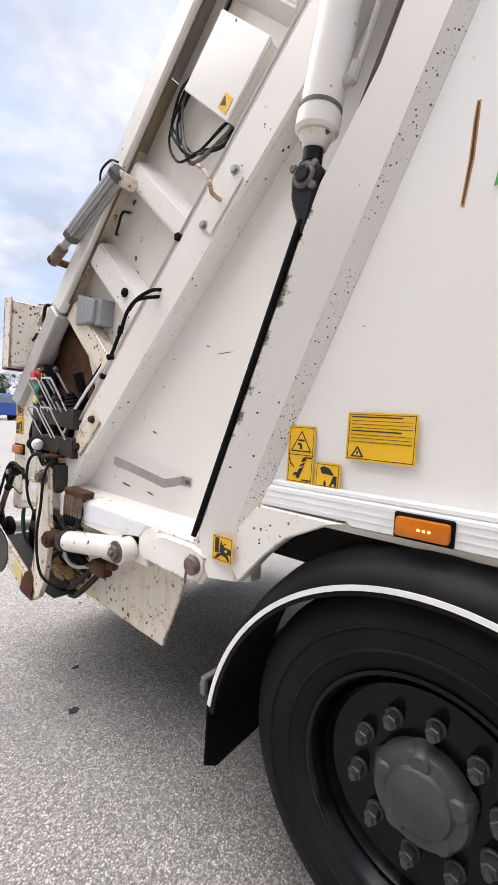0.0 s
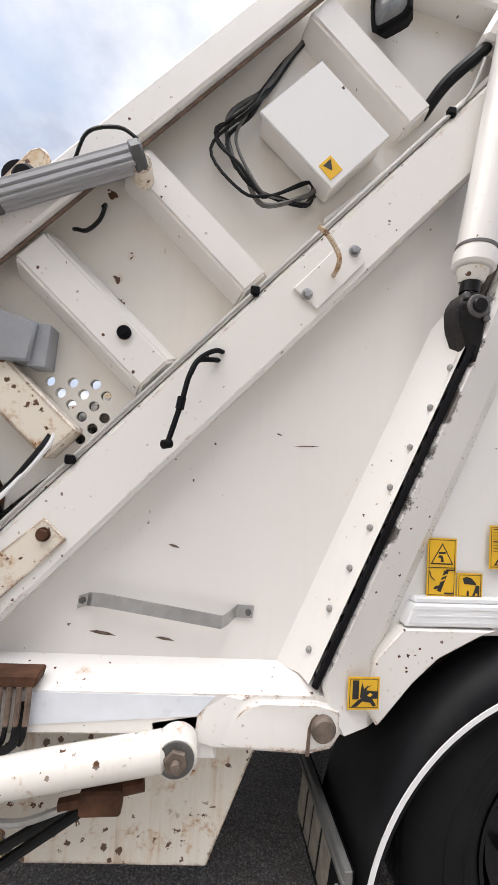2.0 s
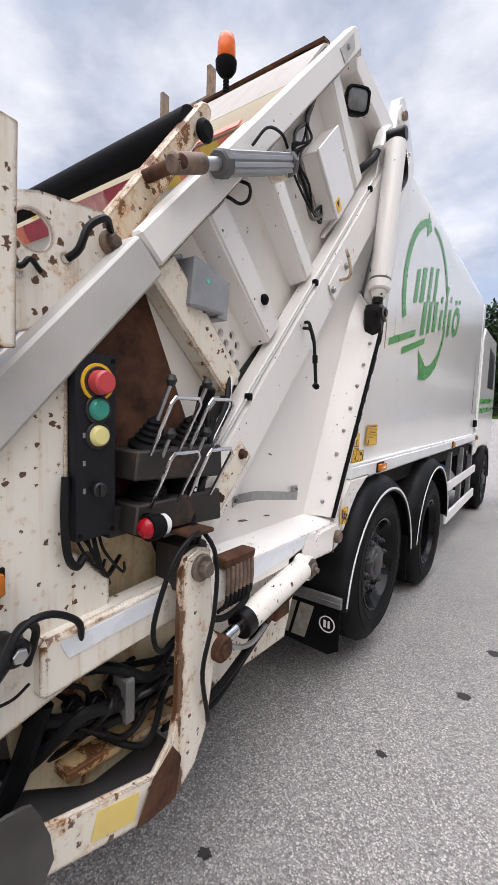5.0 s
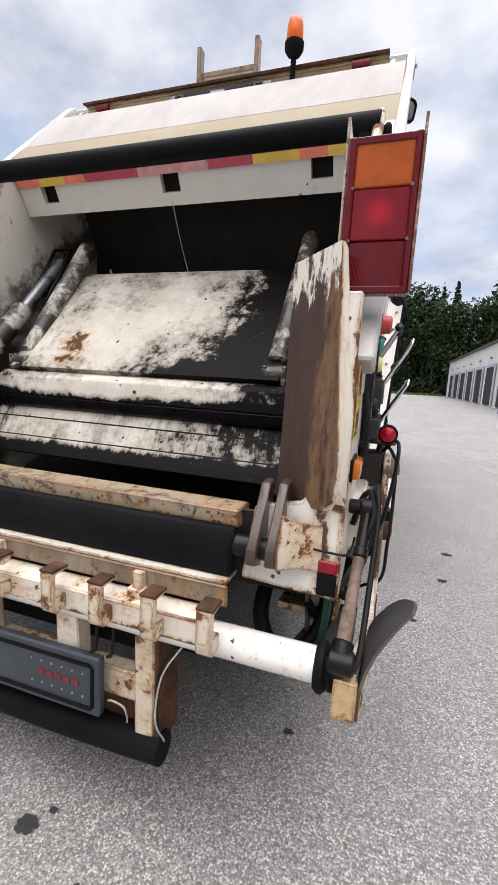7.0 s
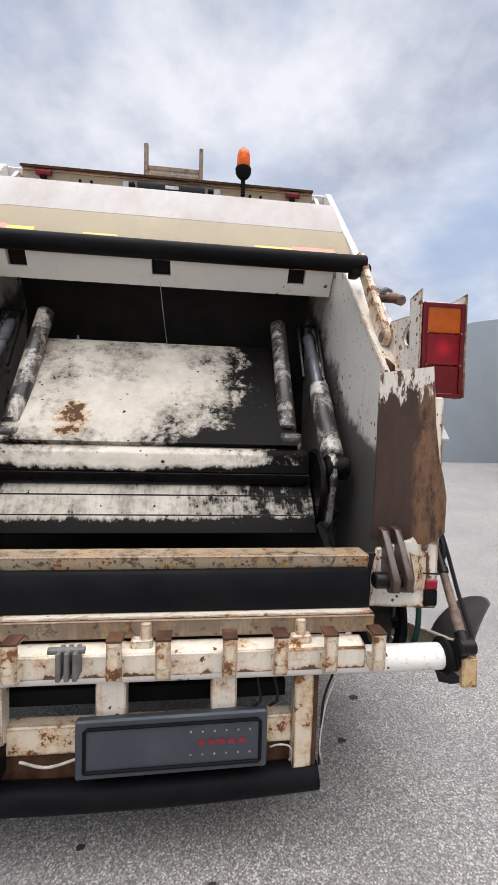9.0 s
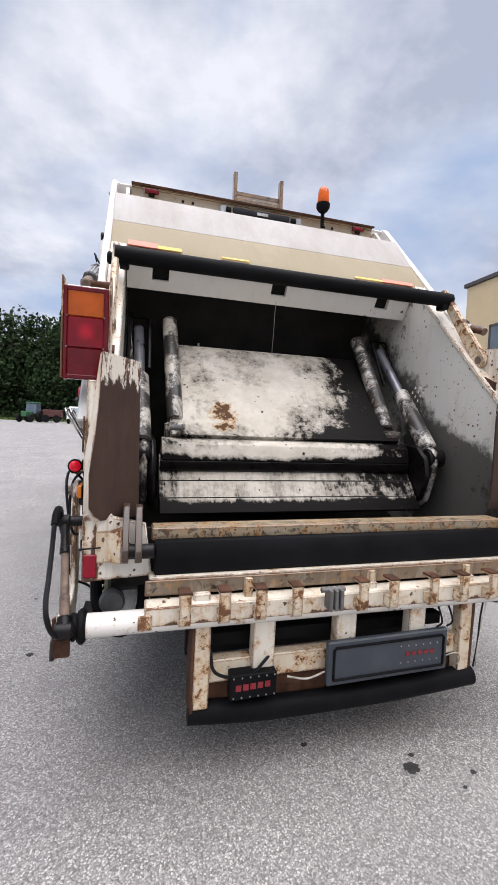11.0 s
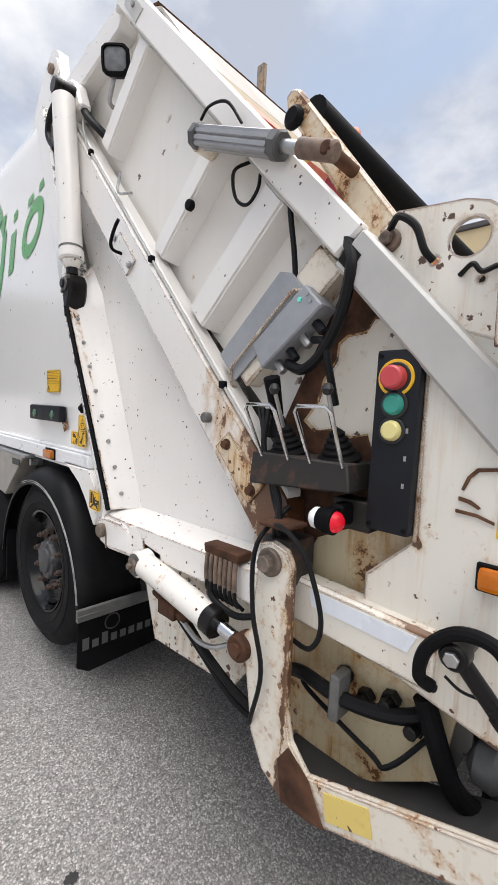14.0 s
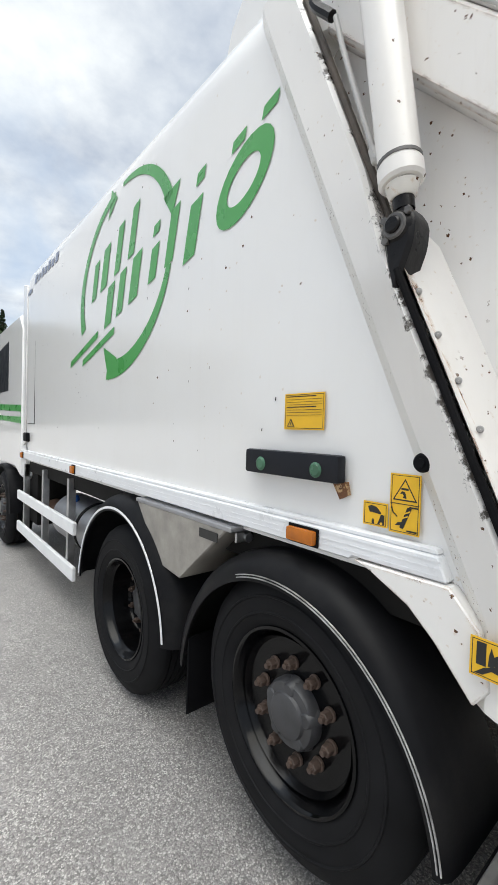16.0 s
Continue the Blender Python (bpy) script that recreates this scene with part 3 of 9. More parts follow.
def thing(name, label, category, at=(0, 0, 0), group="", kind=""):
    e = new(name)
    e.location = at
    e.empty_display_size = 0.2
    return tagged(e, label, category, group, kind)


def single(name, bm, material, label, category, group="", kind=""):
    return tagged(part(name, bm, material, None), label, category, group, kind)


# ---- ground ----
def asphalt():
    m, n, l, b = shader("coarse_grey_asphalt", 0.85)
    co = coords(n, l)
    # stones of uneven outline: the cells are bent by fine noise
    wob = n.new("ShaderNodeTexNoise")
    wob.inputs["Scale"].default_value, wob.inputs["Detail"].default_value = 150.0, 3.0
    l.new(co, wob.inputs["Vector"])
    wsc = n.new("ShaderNodeVectorMath")
    wsc.operation = "SCALE"
    wsc.inputs["Scale"].default_value = 0.011
    l.new(wob.outputs["Color"], wsc.inputs[0])
    wad = n.new("ShaderNodeVectorMath")
    wad.operation = "ADD"
    l.new(co, wad.inputs[0])
    l.new(wsc.outputs[0], wad.inputs[1])
    v = n.new("ShaderNodeTexVoronoi")
    v.inputs["Scale"].default_value = 145.0
    l.new(wad.outputs[0], v.inputs["Vector"])
    sp = n.new("ShaderNodeSeparateColor")
    l.new(v.outputs["Color"], sp.inputs[0])
    stone = blend(n, l, band(n, l, sp.outputs[0], 0.0, 1.0), (0.19, 0.181, 0.175), (0.48, 0.458, 0.435))
    pale = op(n, l, "GREATER_THAN", sp.outputs[1], 0.82)
    stone = blend(n, l, op(n, l, "MULTIPLY", pale, 0.8), stone, (0.72, 0.69, 0.655))
    gap = band(n, l, v.outputs["Distance"], 0.40, 0.80, 0.0, 0.75)
    c = blend(n, l, gap, stone, (0.095, 0.09, 0.088))
    c = blend(n, l, band(n, l, fractal(n, l, co, 70, 3, 0.7), 0.54, 0.66, 0.0, 0.22), c, (0.52, 0.50, 0.475))
    c = blend(n, l, band(n, l, fractal(n, l, co, 48, 3, 0.7), 0.50, 0.36, 0.0, 0.28), c, (0.11, 0.105, 0.10))
    c = blend(n, l, band(n, l, fractal(n, l, co, 0.8, 6, 0.62), 0.40, 0.70, 0.0, 0.45), c, (0.17, 0.16, 0.157))
    c = blend(n, l, band(n, l, fractal(n, l, co, 2.7, 6, 0.7), 0.55, 0.75, 0.0, 0.35), c, (0.36, 0.345, 0.33))
    # far away the single stones melt into an even grey
    l.new(c, b.inputs["Base Color"])
    h = op(n, l, "SUBTRACT", fractal(n, l, co, 75, 5, 0.7), v.outputs["Distance"])
    relief(n, l, b, h, 0.6, 0.005)
    return m


M_ASPHALT = asphalt()
gb = bmesh.new()
GY = [-300, -120, -60, -30, -15, -8, -4, 0, 4, 8, 12, 16, 22, 30, 45, 60, 75, 90, 130, 300, 600]
GX = [-500, -200, -100, -50, -25, -12, -6, 0, 6, 12, 25, 50, 100, 200, 500]


def ground_z(y):
    return 0.012 * max(0.0, min(y, 95.0) - 12.0)


gv = [[gb.verts.new((x, y, ground_z(y))) for x in GX] for y in GY]
for i in range(len(GY) - 1):
    for j in range(len(GX) - 1):
        gb.faces.new((gv[i][j], gv[i][j + 1], gv[i + 1][j + 1], gv[i + 1][j]))
ground = single("ground", gb, M_ASPHALT, "wide worn grey asphalt yard with coarse pale stones", "ground", kind="structure")


# ---- the refuse truck ----
truck = thing("garbage_truck", "white rear-loading garbage truck with a rusty lifting gear parked on asphalt", "garbage truck")


def yr(z):
    """The slanting joint between the container and its tailgate."""
    return 2.0 + (z - 1.08) * 0.428


def seal_y(z):
    return 1.921 + 0.41 * (z - 1.11)


def seal_x(z):
    """The joint stands prouder towards the lifting cylinder and falls back above it."""
    return 1.248 + 0.05 * (min(z, 2.1) - 1.11) - 0.06 * max(0.0, min(1.0, (z - 2.1) / 0.3))


M_SPECK = paint("rust_specked_bevel", (0.76, 0.74, 0.70), chips=0.45, dirt=0.25, rough=0.3, streak=0.1, chip_scale=150, gather=(0.36, 0.46), pit=0.30)
M_SOOTED = plain("brown_sooty_joint", (0.075, 0.060, 0.048), 0.7, 0, 0.6, 9, 0.4)


# container: walls that lean in towards the roof
SEC = [(1.17, 1.20), (1.185, 1.5), (1.19, 2.0), (1.192, 2.6), (1.19, 3.12), (1.183, 3.22), (1.158, 3.295), (1.10, 3.345), (0.99, 3.375), (0.7, 3.39)]
sec = SEC + [(-x, z) for x, z in SEC[::-1]]
def wall_x(z):
    for (xa, za), (xb, zb) in zip(SEC, SEC[1:]):
        if za <= z <= zb:
            return xa + (xb - xa) * (z - za) / (zb - za)
    return SEC[-1][0]


bb = bmesh.new()
lay = []
for k in range(9):
    t = k / 8
    lay.append([bb.verts.new((x, yr(z) + 0.03 + (6.92 - yr(z)) * t, z)) for x, z in sec])
for g, h in zip(lay, lay[1:]):
    for j in range(len(sec)):
        j2 = (j + 1) % len(sec)
        bb.faces.new((g[j], h[j], h[j2], g[j2]))
bb.faces.new(lay[0])
bb.faces.new(lay[-1][::-1])
container = part("container", bb, M_BODY, truck, "glossy white ribless refuse container with curved walls")

for s in (1, -1):
    # slanting rear frame of the container, with a rust-specked bevel towards the wall
    face, bevel = bmesh.new(), bmesh.new()
    rows, slope = [], []
    for z in (0.962, 1.0, 1.05, 1.10, 1.16, 1.4, 1.7, 2.0, 2.12, 2.4, 2.7, 3.0, 3.17, 3.24):
        w, xf, yf, yb = wall_x(max(z, 1.2)), seal_x(max(z, 1.11)), seal_y(z) + 0.012, max(yr(z) + 0.04, 2.075)
        if z < 1.10:
            yf = 1.935 + (1.10 - z) ** 2 * 2.6
        rows.append([face.verts.new((s * a, b, z)) for a, b in ((w - 0.05, yf), (xf - 0.012, yf), (xf, yf + 0.012), (w + 0.040, yb), (w - 0.05, yb))])
        slope.append([bevel.verts.new((s * a, b, z)) for a, b in ((w - 0.05, yb), (w + 0.040, yb), (w + 0.002, yb + 0.045), (w - 0.05, yb + 0.045))])
    for bm_, rr in ((face, rows), (bevel, slope)):
        k = len(rr[0])
        for g, h in zip(rr, rr[1:]):
            for j in range(k):
                bm_.faces.new((g[j], g[(j + 1) % k], h[(j + 1) % k], h[j]))
        bm_.faces.new(rr[0])
        bm_.faces.new(rr[-1][::-1])
    part("rear_frame", face, M_FRAME, truck, "white frame with a grease-smeared front edge")
    part("frame_bevel", bevel, M_SPECK, truck, "narrow white bevel dotted with rust specks")
    # foot of the frame, cut out over the wheel
    part("arch_plate", bm_prism([(2.06, 1.02), (2.09, 1.15), (2.165, 1.234), (2.455, 1.231), (2.40, 1.213), (2.275, 1.150), (2.20, 1.082), (2.10, 0.965)], s * 1.165, s * 1.219, "x", 0.005), M_LUG if s > 0 else M_CHIPSIDE, truck, "white plate cut out over the wheel arch")
    # flared edge of the tailgate with its rivets
    flare = bmesh.new()
    rows = []
    for z in (1.09, 1.3, 1.6, 1.9, 2.06, 2.14, 2.32):
        k = max(0.0, min(1.0, (2.32 - z) / 0.20))
        ry, rx = 1.912 + 0.432 * (z - 1.158), 1.179 + 0.081 * (z - 1.158)
        rows.append([flare.verts.new((s * (1.106 + (a - 1.106) * k), b, z)) for a, b in ((1.108, ry - 0.062), (rx, ry), (seal_x(z) - 0.012, seal_y(z) - 0.018), (seal_x(z) - 0.020, seal_y(z) - 0.012), (1.108, seal_y(z) - 0.012))])
    for g, h in zip(rows, rows[1:]):
        for j in range(5):
            flare.faces.new((g[j], g[(j + 1) % 5], h[(j + 1) % 5], h[j]))
    flare.faces.new(rows[0])
    flare.faces.new(rows[-1][::-1])
    part("flared_edge", flare, M_WHITE if s > 0 else M_CHIPSIDE, truck)
    # seal between frame and tailgate
    part("rubber_seal", bm_tube([(s * (seal_x(z) - 0.006), seal_y(z), z) for z in (1.085, 1.5, 1.9, 2.04)], 0.0105, 8, 4), M_RUBBER, truck)
    part("rubber_seal", bm_tube([(s * 1.212, seal_y(z), z) for z in (2.20, 2.4, 2.7, 3.0, 3.1)], 0.012, 8, 4), M_SOOTED, truck)
    # lower edge rail
    part("edge_rail", joined(bm_prism([(2.172, 1.238), (2.198, 1.302), (7.15, 1.302), (7.15, 1.226), (2.47, 1.226), (2.46, 1.238)], s * 1.16, s * 1.215, "x", 0.005), bm_prism([(2.200, 1.3025), (2.207, 1.319), (7.15, 1.319), (7.15, 1.3025)], s * 1.17, s * 1.206, "x", 0.004), *[bm_prism([(2.19, z), (2.19, z + 0.004), (7.14, z + 0.004), (7.14, z)], s * 1.2152, s * 1.2162, "x", 0) for z in (1.249, 1.268, 1.287)]), M_RAIL, truck, "white ribbed aluminium edge rail")
    # hinge ear on the roof
    ear = part("hinge_ear", bm_prism([(2.86, 3.10), (2.86, 3.45), (2.90, 3.65), (2.99, 3.71), (3.12, 3.65), (3.30, 3.45), (3.38, 3.22), (3.38, 3.10)], s * 1.06, s * 1.12), M_BODY, truck)
    part("hinge_disc", bm_rod((s * 1.12, 2.94, 3.55), (s * 1.135, 2.94, 3.55), 0.068, seg=24, bev=0.006), M_WHITE, ear)
    part("hinge_bolt", bm_rod((s * 1.135, 2.945, 3.555), (s * 1.160, 2.945, 3.555), 0.028, seg=16, bev=0.006), M_LINK, ear)
    # lifting cylinder of the tailgate
    ram = part("lift_cylinder", bm_rod((s * 1.265, 2.445, 3.10), (s * 1.262, 2.318, 2.30), 0.056, seg=24, bev=0.01), M_WHITE, truck)
    part("gland", bm_rod((s * 1.262, 2.322, 2.325), (s * 1.262, 2.313, 2.27), 0.060, seg=24, bev=0.008), M_WHITE, ram)
    part("gland_neck", bm_rod((s * 1.262, 2.313, 2.272), (s * 1.261, 2.309, 2.232), 0.045, 0.036, seg=24, bev=0.005), M_CYL, ram)
    part("gland_ring", bm_rod((s * 1.262, 2.3235, 2.334), (s * 1.262, 2.322, 2.325), 0.0585, seg=24), M_DULL, ram)
    part("piston_rod", bm_rod((s * 1.262, 2.313, 2.27), (s * 1.26, 2.305, 2.20), 0.028, seg=16), M_GREASE, ram)
    part("rod_eye", joined(bm_rod((s * 1.225, 2.308, 2.15), (s * 1.30, 2.308, 2.15), 0.044, seg=20, bev=0.01), bm_rod((s * 1.22, 2.308, 2.15), (s * 1.315, 2.308, 2.15), 0.022, seg=14, bev=0.004)), M_GREASE, ram)
    part("eye_ring", bm_lathe([(0.020, s * 0.0), (0.020, s * 0.006), (0.030, s * 0.006), (0.034, s * 0.0)], (s * 1.300, 2.308, 2.15), (1, 0, 0), 24), M_DULL, ram)
    for y, z in ((2.272, 2.178), (2.338, 2.172), (2.334, 2.118)):
        part("bracket_bolt", bm_rod((s * 1.29, y, z), (s * 1.303, y, z), 0.011, seg=6, bev=0.002), M_DULL, ram)
    part("ram_bracket", bm_prism([(2.258, 2.16), (2.285, 2.205), (2.33, 2.19), (2.348, 2.14), (2.335, 2.06), (2.318, 1.99), (2.302, 1.975), (2.288, 2.03), (2.262, 2.10)], s * 1.20, s * 1.294, "x", 0.012), M_GREASE, ram, "grease-smeared black bracket")
    part("top_clevis", joined(bm_rod((s * 1.20, 2.455, 3.14), (s * 1.315, 2.455, 3.14), 0.042, seg=18, bev=0.008), bm_rod((s * 1.262, 2.45, 3.04), (s * 1.262, 2.46, 3.13), 0.058, 0.04, seg=20, bev=0.01)), M_GREASE, ram)
    part("clevis_plate", bm_prism([(2.36, 3.06), (2.43, 3.20), (2.50, 3.25), (2.62, 3.26), (2.66, 3.12), (2.56, 3.02)], s * 1.15, s * 1.215, "x", 0.012), M_WHITE, ram)
    for y, z in ((2.50, 3.21), (2.55, 3.19)):
        part("clevis_bolt", bm_rod((s * 1.21, y, z), (s * 1.228, y, z), 0.012, seg=6, bev=0.002), M_STEEL, ram)
    part("hydraulic_pipe", bm_tube([(s * 1.245, 2.575, 2.905), (s * 1.245, 2.53, 2.75), (s * 1.245, 2.425, 2.44), (s * 1.25, 2.40, 2.385), (s * 1.255, 2.37, 2.37)], 0.009, 8, 5), M_STRIPGREY, ram)
    part("pipe_elbow", joined(bm_rod((s * 1.25, 2.415, 2.42), (s * 1.25, 2.40, 2.375), 0.016, seg=10, bev=0.003), bm_rod((s * 1.255, 2.405, 2.385), (s * 1.258, 2.35, 2.37), 0.014, seg=10, bev=0.003)), M_STRIPGREY, ram)
    part("hydraulic_hose", bm_tube([(s * 1.22, 2.48, 3.16), (s * 1.25, 2.56, 3.15), (s * 1.26, 2.635, 3.09), (s * 1.26, 2.655, 3.0), (s * 1.25, 2.585, 2.91)], 0.017, 8, 6), M_GREASE, ram)

# ---- tailgate ----
M_PINSTEEL = plain("rusty_pin_steel", (0.16, 0.125, 0.10), 0.6, 0.3, 0.5, 22, 0.3)
M_OLDPAINT = paint("ragged_cream_paint", (0.76, 0.70, 0.60), chips=0.10, rust=0.16, dirt=0.4, streak=0.3, chip_scale=50, wear=0.2)
M_BAY = paint("ochre_run_cream_paint", (0.72, 0.62, 0.42), chips=0.3, rust=0.62, dirt=0.8, streak=0.9, rust_scale=6, runs=0.8)
def bm_pierced(poly, holes, a, b, r=0.0155, n=14, radii=None):
    """A plate in the (y, z) plane with round holes right through it."""
    bm = bmesh.new()
    loops = [poly] + [[(y + r * math.cos(6.28319 * k / n), z + r * math.sin(6.28319 * k / n)) for k in range(n)] for y, z in holes] if radii is None else [poly] + [[(y + q * math.cos(6.28319 * k / n), z + q * math.sin(6.28319 * k / n)) for k in range(n)] for (y, z), q in zip(holes, radii)]
    rims = []
    for x in (a, b):
        edges, side = [], []
        for lp in loops:
            v = [bm.verts.new((x, p[0], p[1])) for p in lp]
            edges += [bm.edges.new((v[k], v[(k + 1) % len(v)])) for k in range(len(v))]
            side.append(v)
        bmesh.ops.triangle_fill(bm, edges=edges, use_beauty=True, use_dissolve=False)
        rims.append(side)
    for p, q in zip(*rims):
        for k in range(len(p)):
            bm.faces.new((p[k], p[(k + 1) % len(p)], q[(k + 1) % len(p)], q[k]))
    bmesh.ops.recalc_face_normals(bm, faces=bm.faces[:])
    return bm


# two diagonals, both sloping at about 47 degrees: the flange along the roof edge and a box beam below it
SL = 1.09


def fl(y):
    return 3.39 + SL * (y - 1.95)


def be(y):
    return 1.731 + SL * (y - 1.541)


for s in (1, -1):
    part("side_plate", bm_prism([(0.93, 1.06), (1.96, 1.04), (yr(1.5) - 0.09, 1.5), (yr(2.3) - 0.09, 2.3), (yr(2.9) - 0.06, 2.9), (2.62, be(2.62) + 0.10), (0.93, be(0.93) + 0.10)], s * 1.096, s * 1.114, "x", 0.003), M_WHITE if s > 0 else M_CHIPSIDE, truck, "plain white side plate of the tailgate")
    inner = [(0.45, 0.66), (1.05, 0.62), (1.9, 0.98), (yr(2.9) - 0.08, 2.9), (2.62, 3.30), (1.95, fl(1.95) - 0.05), (0.78, fl(0.78) - 0.05), (0.40, fl(0.40) - 0.04), (0.40, 0.80)]
    holes = [(1.114 + 0.065 * a + 0.0325 * (b % 2), 1.848 + 0.033 * (1 - b)) for b in range(6) for a in range(3) if 1.12 < 1.15 + 0.065 * a + 0.0325 * (b % 2) - 0.02 * b < 1.30] if s > 0 else []
    part("inner_side_wall", bm_pierced(inner, holes, s * 1.07, s * 1.082), M_INNER, truck, "scratched and grimy hopper side wall with depth shade in its colour")
    part("recessed_panel", bm_pierced([(0.72, 1.92), (1.02, 1.50), (2.55, be(2.55) + 0.1), (2.62, 3.28), (1.95, fl(1.95) - 0.05), (0.78, fl(0.78) - 0.08)], holes, s * 1.0825, s * 1.095), M_RECESS, truck)
    # box beam
    part("diagonal_beam", bm_prism([(0.90, be(0.90)), (2.66, be(2.66)), (2.60, be(2.60) + 0.26), (0.92, be(0.92) + 0.255)], s * 1.09, s * 1.20, "x", 0.012), M_LUG if s > 0 else M_BEAMSIDE, truck, "white diagonal box beam with chipped edges")
    part("beam_lip", bm_prism([(0.92, be(0.92) + 0.26), (2.56, be(2.56) + 0.265), (2.55, be(2.55) + 0.29), (0.92, be(0.92) + 0.285)], s * 1.12, s * 1.188, "x", 0.004), M_WHITE, truck)
    # roof-edge flange
    part("roof_flange", bm_prism([(0.72, fl(0.72)), (1.93, fl(1.93)), (1.98, 3.40), (2.06, 3.32), (2.03, fl(2.03) - 0.150), (0.80, fl(0.80) - 0.150)], s * 1.163, s * 1.205, "x", 0.008), M_WHITE, truck)
    ep = part("flange_end_plate", bm_prism([(1.80, fl(1.80) - 0.045), (1.93, fl(1.93) - 0.03), (1.955, fl(1.93) - 0.085), (1.86, fl(1.86) - 0.135)], s * 1.2055, s * 1.209, "x", 0.001), M_STRIPGREY, truck)
    part("plate_bolt", bm_rod((s * 1.209, 1.875, fl(1.875) - 0.07), (s * 1.22, 1.875, fl(1.875) - 0.07), 0.012, seg=6, bev=0.002), M_STEEL, ep)
    part("mouth_edge", bm_prism([(0.40, fl(0.40) - 0.03), (1.315, fl(1.315) - 0.03), (1.33, fl(1.33) - 0.07), (0.42, fl(0.42) - 0.07)], s * 1.064, s * 1.1625, "x", 0.004), M_CHIPPED, truck)
    part("flange_end_cover", bm_prism([(0.262, fl(0.262) - 0.012), (0.715, fl(0.715) - 0.004), (0.80, fl(0.80) - 0.170), (0.372, fl(0.372) - 0.168)], s * 1.135, s * 1.212, "x", 0.008), M_STRIPGREY, truck, "grey painted cover at the lower end of the flange")
    # front and top frame of the recess
    part("top_frame", bm_prism([(1.98, 3.39), (2.62, 3.33), (2.80, 3.17), (2.78, 3.00), (2.66, 2.96), (2.58, 3.10), (2.45, 3.20), (2.05, 3.26)], s * 1.06, s * 1.18, "x", 0.010), M_WHITE, truck)
    part("lifting_eye", bm_lathe([(0.048, -0.010), (0.048, 0.010), (0.074, 0.010), (0.074, -0.010)], (s * 1.10, 2.52, 3.415), (1, 0, 0), 24, 0, 180, True, ref=(0, 1, 0)), M_WHITE, truck)
    # ribs square to the beams
    e = Vector((1, SL)).normalized()
    q = Vector((SL, -1)).normalized()
    for yc, w, lab in ((1.846, 0.100, "rib"), (1.324, 0.086, "rib"), (1.054, 0.110, "rib")):
        a = Vector((yc, fl(yc) - 0.165))
        reach = 0.50 if yc < 1.8 else 0.46
        p = [a - e * w / 2, a + e * w / 2, a + e * w / 2 + q * reach, a - e * w / 2 + q * reach]
        bm = bmesh.new()
        lo = [bm.verts.new((s * 1.09, v.x, v.y)) for v in (p[0] - e * 0.03, p[1] + e * 0.03, p[2] + e * 0.03, p[3] - e * 0.03)]
        hi = [bm.verts.new((s * 1.172, v.x, v.y)) for v in p]
        bm.faces.new(hi)
        for i in range(4):
            bm.faces.new((lo[i], lo[(i + 1) % 4], hi[(i + 1) % 4], hi[i]))
        bmesh.ops.bevel(bm, geom=bm.edges[:], offset=0.008, segments=2, affect="EDGES", clamp_overlap=True)
        part("rib", bm, M_WHITE, truck)
    a = Vector((0.83, fl(0.83) - 0.165))
    p = [a - e * 0.05, a + e * 0.07, a + e * 0.07 + q * 0.47, a - e * 0.05 + q * 0.47]
    part("rib", bm_prism([tuple(v) for v in p], s * 1.09, s * 1.165, "x", 0.008), M_CHIPPED, truck, "rust-spotted white rib")
    # bottom rail and hinge lug
    rail = bmesh.new()
    rows = [[rail.verts.new((s * x, y, z + dz)) for x, z in ((1.10, 1.115), (1.225, 1.086), (1.238, 1.076), (1.238, 0.975), (1.228, 0.966), (1.10, 0.966))] for y, dz in ((0.96, 0.006), (1.925, -0.016))]
    for j in range(6):
        rail.faces.new((rows[0][j], rows[0][(j + 1) % 6], rows[1][(j + 1) % 6], rows[1][j]))
    rail.faces.new(rows[0])
    rail.faces.new(rows[1][::-1])
    part("bottom_rail", rail, M_LUG if s > 0 else M_RAILSIDE, truck, "white box rail with a sloping top")
    if s > 0:
        part("reflective_strip", bm_prism([(1.18, 1.074), (1.645, 1.062), (1.60, 1.012), (1.185, 0.995)], s * 1.2385, s * 1.2405, "x", 0), M_REFLECT, truck)
    # hinge lug: a raised facetted boss that closes the rail
    lug = bmesh.new()
    base = [(1.237, 1.59, 0.950), (1.2375, 1.60, 1.02), (1.232, 1.64, 1.066), (1.222, 1.72, 1.072), (1.218, 1.915, 1.069), (1.10, 1.965, 1.068), (1.10, 1.997, 1.035), (1.10, 1.995, 0.965), (1.10, 1.965, 0.922), (1.10, 1.895, 0.908)]
    top = [(1.662, 0.932), (1.690, 1.02), (1.722, 1.050), (1.765, 1.061), (1.915, 1.058), (1.955, 1.048), (1.992, 1.033), (1.990, 0.968), (1.960, 0.926), (1.898, 0.912)]
    vb = [lug.verts.new((s * x, y, z)) for x, y, z in base]
    vt = [lug.verts.new((s * 1.254, y, z)) for y, z in top]
    for j in range(10):
        lug.faces.new((vb[j], vb[(j + 1) % 10], vt[(j + 1) % 10], vt[j]))
    lug.faces.new(vt)
    lug.faces.new(vb[::-1])
    bmesh.ops.recalc_face_normals(lug, faces=lug.faces[:])
    bmesh.ops.bevel(lug, geom=[e_ for e_ in lug.edges if all(abs(v.co.x) > 1.25 for v in e_.verts)], offset=0.014, segments=3, affect="EDGES", clamp_overlap=True)
    part("hinge_lug", lug, M_LUG if s > 0 else M_RAILSIDE, truck)
    pin = part("hinge_pin", bm_rod((s * 1.24, 1.932, 0.99), (s * 1.276, 1.932, 0.99), 0.033, seg=24, bev=0.006), M_PINSTEEL, truck)
